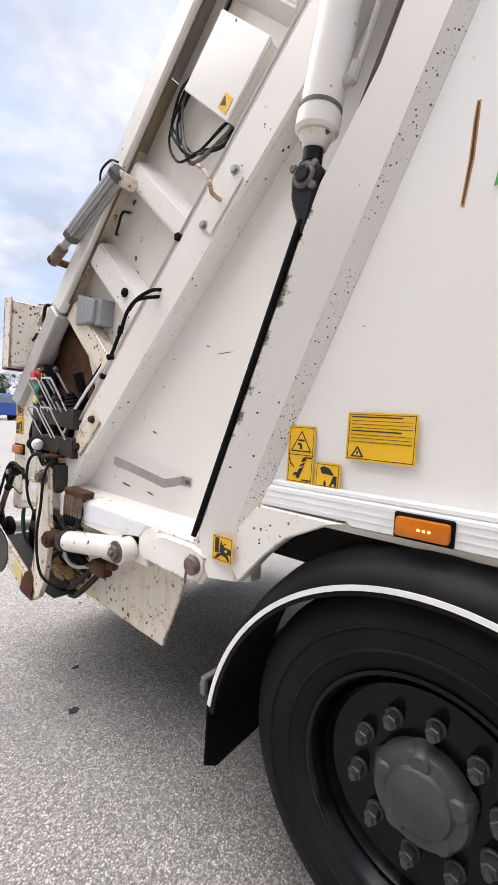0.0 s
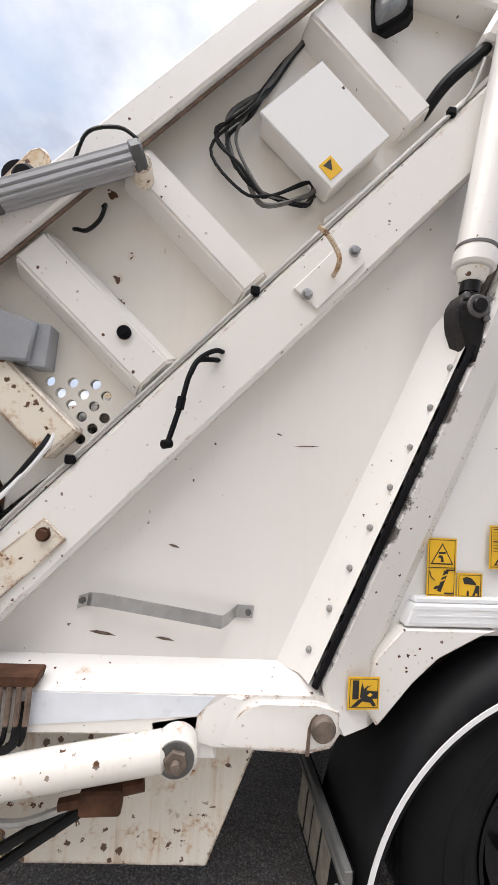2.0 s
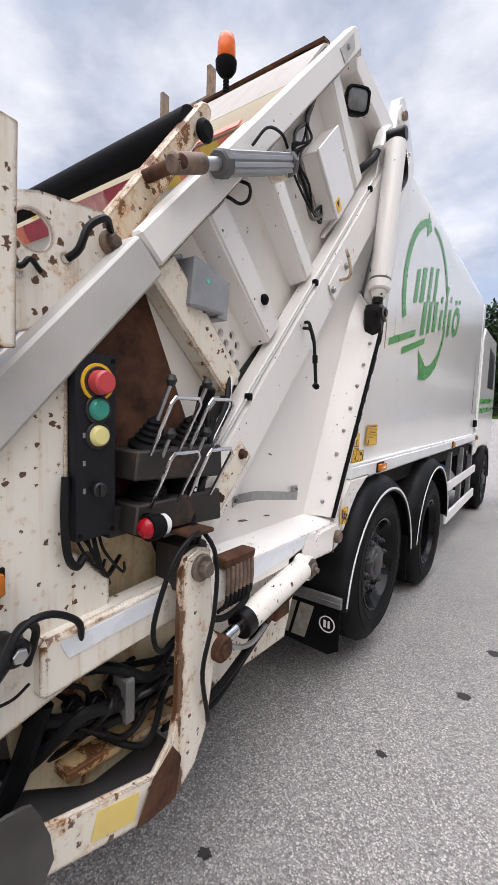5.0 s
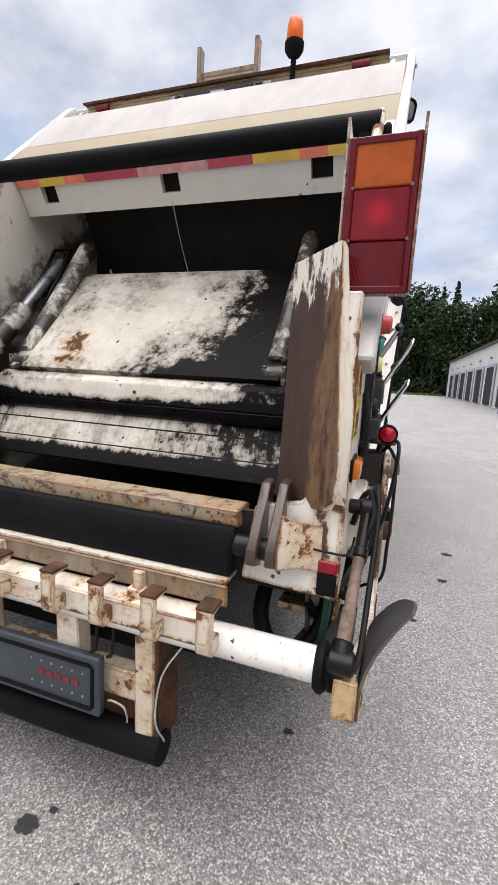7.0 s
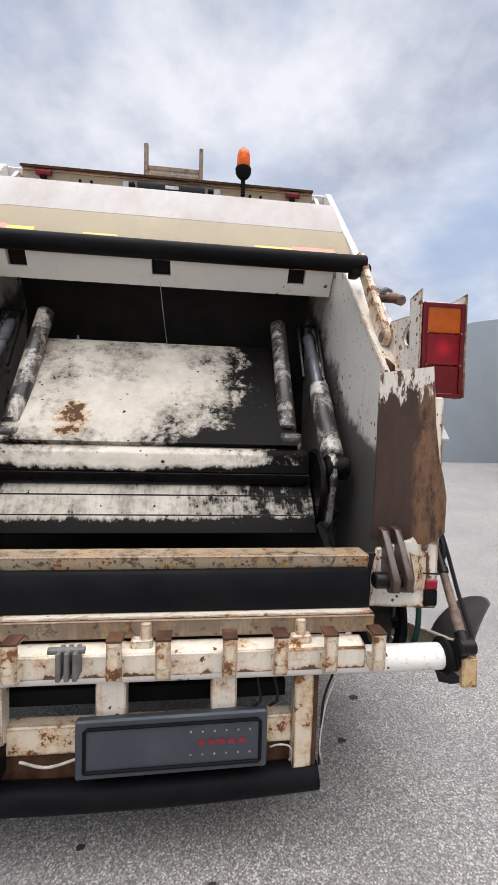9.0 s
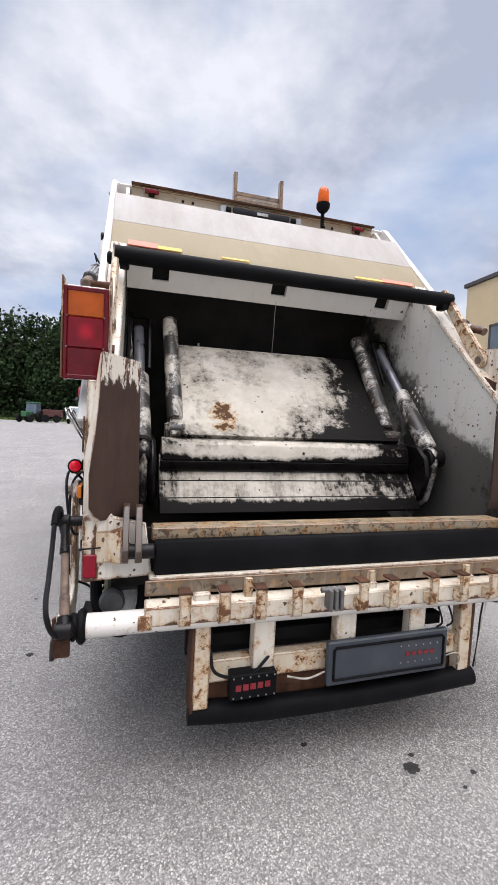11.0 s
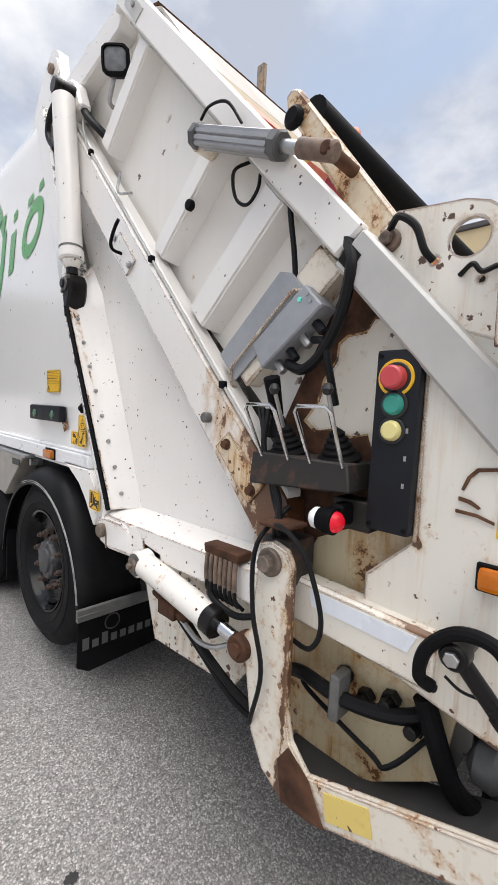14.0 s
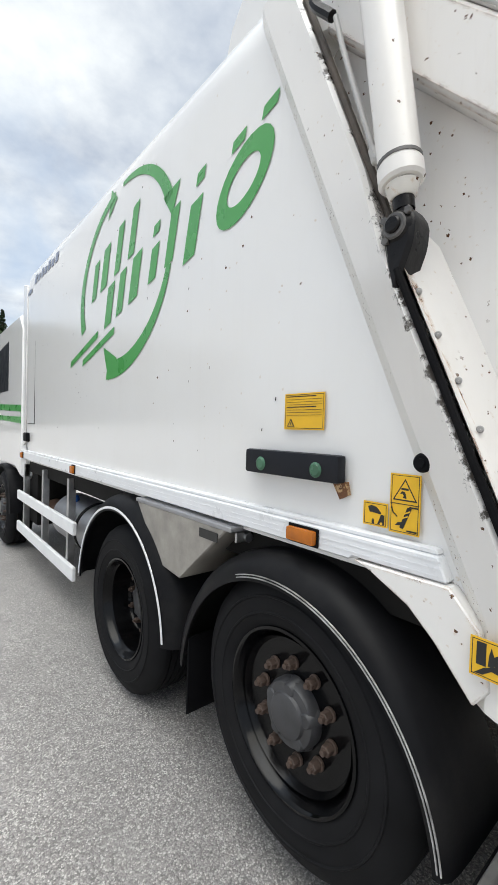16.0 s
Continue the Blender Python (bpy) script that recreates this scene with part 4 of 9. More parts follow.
    # thin brown strip drawn as the shadow line beside the pin
    part("pin_shadow_line", bm_prism([(1.889, 0.917), (1.893, 0.985), (1.901, 1.010), (1.915, 1.024), (1.921, 1.018), (1.907, 1.003), (1.901, 0.980), (1.900, 0.917)], s * 1.2542, s * 1.2562, "x", 0), M_LINK, pin)
    # skirt plate below the rail
    part("skirt_plate", bm_prism([(1.02, 0.96), (1.10, 0.66), (1.16, 0.575), (1.655, 0.545), (1.79, 0.90)], s * 1.125, s * 1.137, "x", 0.003), M_PITTED, truck, "white skirt plate pitted with rust")
    # rear corner post and outer plate
    part("rear_outer_plate", bm_prism([(0.262, 0.885), (0.262, fl(0.262) - 0.02), (0.37, fl(0.37) - 0.16), (0.545, fl(0.545) - 0.16), (0.535, 1.29), (0.66, 1.17), (0.66, 1.06), (0.62, 0.95), (0.33, 0.885)], s * 1.155, s * 1.178, "x", 0.005), M_POST, truck, "white corner plate with rust runs")
    part("rear_post", bm_prism([(s * 1.172, 0.885), (s * 1.172, 1.70), (s * 1.128, 1.70), (s * 1.13, 1.40), (s * 1.12, 1.25), (s * 1.06, 1.15), (s * 0.93, 1.12), (s * 0.90, 0.90)], 0.256, 0.285, "y", 0.005), M_POST, truck)
    part("rear_lower_rail", bm_prism([(0.46, 1.095), (0.99, 1.115), (0.99, 0.985), (0.46, 0.955)], s * 1.14, s * 1.215, "x", 0.012), M_POST, truck)
    part("reflective_strip", bm_prism([(0.50, 1.078), (0.80, 1.090), (0.79, 1.045), (0.52, 1.034)], s * 1.2155, s * 1.2175, "x", 0), M_REFLECT, truck)
    part("recess_back", bm_prism([(0.53, 0.95), (0.53, 1.86), (0.80, 2.0), (1.02, 1.55), (1.0, 0.95)], s * 1.088, s * 1.10, "x", 0), M_RUSTPANEL, truck, "dark brown rusted recess plate")
    part("recess_foot", bm_prism([(0.545, 0.99), (0.545, 1.27), (0.68, 1.29), (0.86, 1.20), (0.90, 1.12), (0.90, 0.99)], s * 1.1005, s * 1.104, "x", 0.001), M_BAY, truck)
    if s < 0:
        old = [(0.53, 1.34), (0.53, 1.86), (0.66, 1.845), (0.722, 1.836), (0.745, 1.800), (0.80, 1.795), (0.826, 1.775), (0.83, 1.73), (0.868, 1.676), (0.885, 1.61), (0.927, 1.555), (0.89, 1.525), (0.817, 1.534), (0.77, 1.515), (0.719, 1.528), (0.69, 1.44)]
        part("rust_rim", bm_prism([(0.70 + (y - 0.70) * 1.07, 1.64 + (z - 1.64) * 1.05) for y, z in old], -1.1005, -1.1015, "x", 0), M_OCHRE, truck)
        part("old_paint", bm_prism(old, -1.1016, -1.1040, "x", 0), M_OLDPAINT, truck, "remnant of cream paint with a ragged rusty rim")
    part("lower_bay_plate", bm_prism([(0.42, 0.97), (1.0, 1.0), (1.1, 0.55), (0.66, 0.54), (0.46, 0.68)], s * 1.083, s * 1.098, "x", 0), M_BAY, truck, "ochre-stained lower plate")

# hood over the hopper
hood = bmesh.new()
HW = 1.162


def sheet(prof, w=HW, t=0.012):
    """A bent sheet across the hopper, from a side profile of (y, z)."""
    bm = bmesh.new()
    P = [Vector(p) for p in prof]
    off = []
    for i, p in enumerate(P):
        d = (P[min(i + 1, len(P) - 1)] - P[max(i - 1, 0)]).normalized()
        off.append(p + Vector((-d.y, d.x)) * t)
    ring = P + off[::-1]
    a = [bm.verts.new((-w, v.x, v.y)) for v in ring]
    b = [bm.verts.new((w, v.x, v.y)) for v in ring]
    k = len(ring)
    for i in range(k):
        bm.faces.new((a[i], b[i], b[(i + 1) % k], a[(i + 1) % k]))
    bm.faces.new(a[::-1])
    bm.faces.new(b)
    return bm


part("roof_panel", sheet([(2.80, 3.28), (2.4, 3.345), (1.99, 3.375)], 1.06), M_BODY, truck)
part("lamp_panel", sheet([(1.965, 3.375), (1.985, 3.375), (1.985, 3.215), (1.80, 3.195)], 1.06), M_LAMPPANEL, truck, "rust-edged lamp panel under the roof lip")
part("roof_lip", sheet([(1.93, 3.372), (1.99, 3.39)], 1.06, 0.014), M_RUSTPANEL, truck)
part("hood_upper", sheet([(1.80, 3.215), (1.74, 3.185), (1.50, 2.885)]), M_HOODW, truck, "bleached white upper hood panel")
part("hood_lower", sheet([(1.498, 2.882), (1.345, 2.70), (1.31, 2.645)]), M_BEIGE, truck, "weathered beige lower hood panel")
# visor with three square openings
vis = bmesh.new()
HX = [-1.062, -0.90, -0.79, -0.068, 0.045, 0.775, 0.885, 1.062]
VP = [(1.308, 2.64), (1.345, 2.58), (1.40, 2.485), (1.435, 2.43)]
vv = [[vis.verts.new((x, y, z)) for x in HX] for y, z in VP]
for i in range(3):
    for j in range(7):
        if not (i == 1 and j in (1, 3, 5)):
            vis.faces.new((vv[i][j], vv[i][j + 1], vv[i + 1][j + 1], vv[i + 1][j]))
ext = bmesh.ops.extrude_face_region(vis, geom=vis.faces[:])
bmesh.ops.translate(vis, verts=[v for v in ext["geom"] if isinstance(v, bmesh.types.BMVert)], vec=(0, 0.03, 0.02))
visor = part("hood_visor", vis, M_VISOR, truck, "cream visor with three square openings")
for a, b in ((1, 2), (3, 4), (5, 6)):
    # black blocks added behind the openings stand for the dark inside
    part("opening_fill", bm_prism([(1.372, 2.622), (1.440, 2.505), (1.50, 2.52), (1.50, 2.65), (1.40, 2.65)], HX[a] - 0.012, HX[b] + 0.012, "x", 0), M_BLACKHOLE, visor)
M_TAPER = plain("salmon_reflective_tape", (0.80, 0.22, 0.14), 0.35, 0, 0.15, 8)
M_TAPEY = plain("yellow_reflective_tape", (0.75, 0.50, 0.08), 0.35, 0, 0.15, 8)
M_TAPEP = plain("pink_worn_tape", (0.62, 0.30, 0.28), 0.4, 0, 0.3, 12)
M_TAPEW = plain("crimson_tape", (0.45, 0.06, 0.09), 0.35, 0, 0.2, 10)


def tape(a, b, mat):
    bm = bmesh.new()
    v = [bm.verts.new(p) for p in ((a, 1.303, 2.640), (b, 1.303, 2.640), (b, 1.351, 2.562), (a, 1.351, 2.562))]
    bm.faces.new(v)
    ex = bmesh.ops.extrude_face_region(bm, geom=bm.faces[:])
    bmesh.ops.translate(bm, verts=[q for q in ex["geom"] if isinstance(q, bmesh.types.BMVert)], vec=(0, -0.004, -0.003))
    part("tape", bm, mat, truck)


for a, b, mt in ((-1.06, -0.88, M_TAPER), (-0.88, -0.70, M_TAPEY), (-0.70, -0.56, M_TAPER), (-0.55, -0.20, M_TAPEW), (-0.19, 0.22, M_TAPEP), (0.23, 0.48, M_TAPEW), (0.48, 0.72, M_TAPEY), (0.72, 0.86, M_TAPER), (0.86, 0.95, M_TAPEY), (0.95, 1.06, M_TAPER)):
    tape(a, b, mt)


def upper_tape(a, b, mat, top):
    bm = bmesh.new()
    v = [bm.verts.new(p) for p in ((a, 1.304, 2.655), (b, 1.304, 2.655), (b, 1.304 + top * 0.68, 2.655 + top), (a, 1.304 + top * 0.68, 2.655 + top))]
    bm.faces.new(v)
    ex = bmesh.ops.extrude_face_region(bm, geom=bm.faces[:])
    bmesh.ops.translate(bm, verts=[q for q in ex["geom"] if isinstance(q, bmesh.types.BMVert)], vec=(0, -0.005, 0.003))
    part("tape", bm, mat, truck)


for a, b, mt, tp in ((-1.06, -0.87, M_TAPER, 0.040), (-0.87, -0.72, M_TAPEY, 0.026), (-0.45, -0.26, M_TAPEY, 0.014), (0.55, 0.78, M_TAPEY, 0.016), (0.78, 1.05, M_TAPER, 0.030)):
    upper_tape(a, b, mt, tp)

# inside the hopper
# brown-black that puts the hopper's deep shade into the colour
M_HOPDARK = plain("hopper_depth_dark", (0.020, 0.0175, 0.0155), 0.7, 0, 0.6, 4, 0.5, 30, gloss=0.3)
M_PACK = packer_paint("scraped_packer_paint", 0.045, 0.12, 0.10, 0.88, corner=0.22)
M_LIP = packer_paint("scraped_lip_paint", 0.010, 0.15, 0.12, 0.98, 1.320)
part("hopper_back", sheet([(1.44, 2.44), (1.9, 2.75), (2.10, 2.4), (2.10, 1.2)], 1.068), M_HOPDARK, truck, "near-black back of the hopper with its depth shade in the colour")
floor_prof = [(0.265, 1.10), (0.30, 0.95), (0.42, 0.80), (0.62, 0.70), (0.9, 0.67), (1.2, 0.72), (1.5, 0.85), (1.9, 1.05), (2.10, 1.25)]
part("hopper_floor", sheet([(y, z) for y, z in floor_prof], 1.068), M_HOPDARK, truck)
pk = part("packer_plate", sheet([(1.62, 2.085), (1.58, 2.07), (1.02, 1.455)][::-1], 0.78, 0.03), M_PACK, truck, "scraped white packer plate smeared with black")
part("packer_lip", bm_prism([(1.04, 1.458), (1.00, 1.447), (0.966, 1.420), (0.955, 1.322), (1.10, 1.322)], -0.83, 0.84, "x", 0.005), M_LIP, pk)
# black prism added in place of the shadowed gap below the lip
part("lip_gap_fill", bm_prism([(0.957, 1.3215), (0.968, 1.268), (0.985, 1.252), (1.12, 1.262), (1.10, 1.3215)], -0.835, 0.845, "x", 0.006), M_GREASE, pk, "black strip standing for the dark gap below the lip")
part("sweep_blade", bm_prism([(1.08, 1.35), (1.03, 1.335), (0.965, 1.21), (0.95, 1.20), (0.90, 1.115), (0.89, 1.11), (0.84, 1.03), (0.90, 1.01), (1.2, 1.32)], -0.84, 0.86, "x", 0.004), M_BLADE, truck, "worn sweep blade with flaked white paint")
for y, z, h in ((0.9525, 1.2035, 0.006), (0.8915, 1.1115, 0.005)):
    part("blade_seam", bm_prism([(y - 0.002, z - h / 2), (y - 0.0015, z + h / 2), (y + 0.02, z + h / 2), (y + 0.02, z - h / 2)], -0.838, 0.858, "x", 0), M_HOPDARK, truck)
for s in (1, -1):
    c1 = part("packer_cylinder", bm_rod((s * 0.76, 1.62, 2.28), (s * 0.745, 1.10, 1.55), 0.052, seg=20, bev=0.01), M_PACKCYL, truck, "greasy white hydraulic cylinder")
    part("cylinder_clevis", joined(bm_rod((s * 0.70, 1.06, 1.50), (s * 0.80, 1.06, 1.50), 0.045, seg=16, bev=0.006), bm_box(s * 0.69, s * 0.715, 1.02, 1.12, 1.42, 1.54, 0.006), bm_box(s * 0.785, s * 0.81, 1.02, 1.12, 1.42, 1.54, 0.006)), M_PACKCYL, c1)
    c2 = part("packer_cylinder", bm_rod((s * 0.965, 1.28, 1.83), (s * 0.95, 0.90, 1.42), 0.060, seg=20, bev=0.012), M_PACKCYL, truck, "greasy white hydraulic cylinder")
    part("piston_rod", bm_rod((s * 0.975, 1.62, 2.20), (s * 0.965, 1.28, 1.83), 0.036, seg=16), plain("dull_piston_rod", (0.22, 0.22, 0.25), 0.3, 0.6), c2)
    part("cylinder_eye", joined(bm_rod((s * 0.90, 0.87, 1.37), (s * 1.02, 0.87, 1.37), 0.065, seg=20, bev=0.01), bm_rod((s * 0.89, 0.87, 1.37), (s * 1.03, 0.87, 1.37), 0.025, seg=12, bev=0.004)), M_GREASE, c2)
    part("swing_arm", bm_prism([(1.20, 1.40), (1.05, 1.46), (0.92, 1.45), (0.825, 1.37), (0.80, 1.25), (0.86, 1.10), (1.0, 1.02), (1.2, 1.04)], s * 0.868, s * 0.905, "x", 0.014), M_GREASE, truck, "black greasy casting at the end of the blade")
    part("crank_link", bm_prism([(0.81, 1.42), (0.87, 1.45), (0.94, 1.42), (0.99, 1.30), (1.03, 1.12), (0.95, 1.03), (0.87, 1.08), (0.80, 1.30)], s * 0.915, s * 0.955, "x", 0.012), M_PACKCYL, truck)
    part("crank_pin", joined(bm_rod((s * 0.90, 0.94, 1.12), (s * 0.985, 0.94, 1.12), 0.045, seg=18, bev=0.008), bm_rod((s * 0.985, 0.94, 1.12), (s * 1.0, 0.94, 1.12), 0.025, seg=6, bev=0.003)), M_GREASE, truck)
    part("hydraulic_pipe", bm_tube([(s * 1.03, 1.75, 2.33), (s * 1.03, 1.55, 2.12), (s * 1.02, 1.50, 2.05), (s * 1.02, 1.30, 1.83)], 0.010, 8, 4), M_PACKCYL, truck)
    part("cylinder_guard", bm_tube([(s * 1.035, 1.40, 1.9), (s * 1.035, 1.62, 2.28), (s * 0.90, 1.62, 2.28), (s * 0.90, 1.40, 1.9)], 0.012, 6, 2, False), M_GREASE, truck)
part("pull_cord", bm_tube([(-0.02, 1.42, 2.45), (0.0, 1.50, 2.25), (0.02, 1.585, 2.08)], 0.0025, 6, 5), M_STEEL, truck)
part("grease_nipple", bm_rod((-0.55, 1.60, 2.08), (-0.55, 1.58, 2.13), 0.008, seg=8), M_STEEL, truck)

# padded bar on two rusty arms
M_DARKCAP = plain("dark_cast_cap", (0.10, 0.10, 0.10), 0.5, 0.3, 0.3, 14, 0.2)
part("padded_bar", bm_tube([(-1.12, 0.965, 2.462), (0, 0.985, 2.470), (1.12, 0.985, 2.472)], 0.047, 20, 10), M_RUBBER, truck, "black foam-padded cross bar")
for s in (1, -1):
    arm = part("bar_arm", bm_prism([(1.015, 2.55), (1.045, 2.562), (1.068, 2.545), (1.062, 2.505), (0.715, 1.99), (0.675, 1.965), (0.635, 1.985), (0.63, 2.03)], s * 1.095, s * 1.132, "x", 0.008), M_RUSTY, truck, "rust-eaten white arm of the bar")
    part("bar_bracket", bm_box(s * 1.04, s * 1.094, 0.955, 1.03, 2.40, 2.51, 0.014, 2), M_RUBBER, arm)
    part("bar_cap", bm_rod((s * 1.132, 1.015, 2.455), (s * 1.162, 1.015, 2.455), 0.034, seg=16, bev=0.01), M_RUBBER, arm)
    part("arm_pivot", joined(bm_rod((s * 1.09, 0.675, 2.015), (s * 1.165, 0.675, 2.015), 0.030, seg=16, bev=0.006), bm_rod((s * 1.165, 0.675, 2.015), (s * 1.18, 0.675, 2.015), 0.018, seg=6, bev=0.003)), M_LINK, arm)
    # electric actuator
    act = part("actuator", bm_prism([(math.cos(radians(a)) * 0.046 + (0 if abs(math.sin(radians(a))) < 0.9 else 0), math.sin(radians(a)) * 0.046) for a in range(0, 360, 15)], 0, 0.36, "x", 0), M_ALU, truck, "ribbed grey aluminium actuator")
    d = (Vector((s * 1.245, 0.985, 2.318)) - Vector((s * 1.245, 1.36, 2.490)))
    bm = bmesh.new()
    prof = []
    for k in range(40):
        ang = radians(9 * k)
        sq = 0.040 / max(abs(math.cos(ang)), abs(math.sin(ang))) * 0.92 + 0.003
        prof.append((ang, 0.80 * min(sq, 0.047) - (0.006 if k % 4 == 0 else 0)))
    dd, uu, ww = d.normalized(), Vector((1, 0, 0)), d.normalized().cross(Vector((1, 0, 0))).normalized()
    st = Vector((s * 1.245, 1.36, 2.490))
    ra = [bm.verts.new(st + dd * 0.03 + (uu * math.cos(t) + ww * math.sin(t)) * r) for t, r in prof]
    rb = [bm.verts.new(st + dd * 0.395 + (uu * math.cos(t) + ww * math.sin(t)) * r) for t, r in prof]
    for k in range(40):
        bm.faces.new((ra[k], rb[k], rb[(k + 1) % 40], ra[(k + 1) % 40]))
    bm.faces.new(ra)
    bm.faces.new(rb[::-1])
    me = bpy.data.meshes.new("actuator")
    bmesh.ops.recalc_face_normals(bm, faces=bm.faces[:])
    bm.to_mesh(me)
    bm.free()
    me.materials.append(M_ALU)
    old = act.data
    act.data = me
    bpy.data.meshes.remove(old)
    part("end_cap", bm_rod(st, st + dd * 0.035, 0.042, seg=8, bev=0.006), M_DARKCAP, act)
    part("end_cap", bm_rod(st + dd * 0.395, st + dd * 0.435, 0.040, seg=8, bev=0.006), M_DARKCAP, act)
    part("mount_stub", bm_rod((s * 1.17, 1.352, 2.47), (s * 1.25, 1.352, 2.47), 0.030, seg=16, bev=0.004), M_CHIPPED, act)
    part("piston_rod", bm_rod(st + dd * 0.435, st + dd * 0.56, 0.018, seg=14), M_STEEL, act)
    part("rod_fork", bm_rod(st + dd * 0.50, st + dd * 0.63, 0.026, seg=14, bev=0.006), M_LINK, act)
    part("fork_pin", bm_rod(st + dd * 0.61 - Vector((s * 0.14, 0, 0)), st + dd * 0.61 + Vector((s * 0.026, 0, 0)), 0.018, seg=14, bev=0.004), M_RUSTPANEL, act)
    part("motor_cable", bm_tube([st + Vector((0, -0.02, 0.045)), st + Vector((s * 0.005, -0.07, 0.065)), st + Vector((0, -0.15, 0.045)), st + Vector((-s * 0.03, -0.19, -0.02))], 0.005, 6, 6), M_CABLE, act)
    part("cable_loop", bm_tube([(s * 1.10, 1.225, 2.42), (s * 1.15, 1.245, 2.395), (s * 1.16, 1.235, 2.345), (s * 1.15, 1.20, 2.315), (s * 1.13, 1.165, 2.325), (s * 1.11, 1.15, 2.335)] if s > 0 else [(-1.10, 1.235, 2.43), (-1.17, 1.245, 2.37), (-1.185, 1.215, 2.27), (-1.18, 1.165, 2.235), (-1.175, 1.125, 2.27), (-1.165, 1.125, 2.33)], 0.006, 6, 6), M_CABLE, act)


# rear lamp clusters
def rear_light(s):
    root = part("rear_light", bm_prism([(0.296, 1.705), (0.385, 1.715), (0.395, 2.105), (0.300, 2.110)], s * 1.272, s * 1.279, "x", 0.002), M_LAMPBOX, truck, "tall three-part rear light in a rust-spotted white housing")
    part("housing", bm_prism([(0.352, 1.712), (0.385, 1.72), (0.392, 2.09), (0.352, 2.09)], s * 1.115, s * 1.271, "x", 0.004), M_LAMPBOX, root)
    part("housing_wing", bm_prism([(0.310, 1.72), (0.39, 1.73), (0.40, 2.11), (0.310, 2.125)], s * 1.091, s * 1.0985, "x", 0.002), M_LAMPBOX, root)
    for z0, z1, mt, lab in ((1.712, 1.828, L_RED, "dark red lens"), (1.831, 1.952, L_BRAKE, "lit red lens"), (1.955, 2.062, L_ORANGE, "orange lens")):
        bm = bmesh.new()
        v = []
        for z in (z0, z1):
            for x, dy in ((1.108, 0.045), (1.108, 0.012), (1.122, 0.0), (1.254, 0.0), (1.268, 0.012), (1.268, 0.045)):
                v.append(bm.verts.new((s * x, 0.305 + dy, z)))
        for k in range(5):
            bm.faces.new((v[k], v[k + 1], v[k + 7], v[k + 6]))
        bm.faces.new(v[:6])
        bm.faces.new(v[6:][::-1])
        bm.faces.new((v[0], v[5], v[11], v[6]))
        bmesh.ops.bevel(bm, geom=bm.edges[:], offset=0.003, segments=1, affect="EDGES", clamp_overlap=True)
        part("lens", bm, mt, root, lab)
    part("lens_rim", joined(bm_box(s * 1.109, s * 1.264, 0.301, 0.309, 1.703, 1.721, 0.003), bm_box(s * 1.109, s * 1.264, 0.301, 0.309, 2.053, 2.071, 0.003), bm_box(s * 1.106, s * 1.27, 0.31, 0.35, 1.704, 1.7125, 0.002), bm_box(s * 1.106, s * 1.27, 0.31, 0.35, 2.0615, 2.07, 0.002), bm_box(s * 1.100, s * 1.120, 0.300, 0.35, 1.702, 2.072, 0.004), bm_box(s * 1.256, s * 1.2716, 0.300, 0.35, 1.702, 2.072, 0.003)), L_RED, root)
    for x, z in ((1.118, 1.83), (1.258, 1.83), (1.118, 1.9535), (1.258, 1.9535)):
        part("lens_screw", bm_rod((s * x, 0.31, z), (s * x, 0.2985, z), 0.004, seg=8), M_DULL, root)
    part("carrier_plate", bm_pierced([(0.372, 1.735), (0.50, 1.78), (0.70, 1.985), (0.70, 2.05), (0.66, 2.085), (0.60, 2.078), (0.50, 2.068), (0.45, 2.05), (0.415, 2.02), (0.39, 1.99), (0.375, 1.95)], [(0.487, 1.982), (0.560, 1.945), (0.455, 1.885)], s * 1.134, s * 1.147, 0.04, 20, (0.042, 0.010, 0.008)), M_LAMPBOX, root)
    part("cable", bm_tube([(s * 1.16, 0.67, 2.04), (s * 1.19, 0.635, 2.05), (s * 1.185, 0.595, 2.02), (s * 1.175, 0.575, 1.965), (s * 1.15, 0.563, 1.945)], 0.009, 8, 6), M_CABLE, root)
    part("wire_twist", bm_tube([(s * 1.15, 0.50, 1.90), (s * 1.165, 0.47, 1.915), (s * 1.165, 0.45, 1.895), (s * 1.155, 0.42, 1.905), (s * 1.155, 0.395, 1.885)], 0.006, 6, 5), M_CABLE, root)


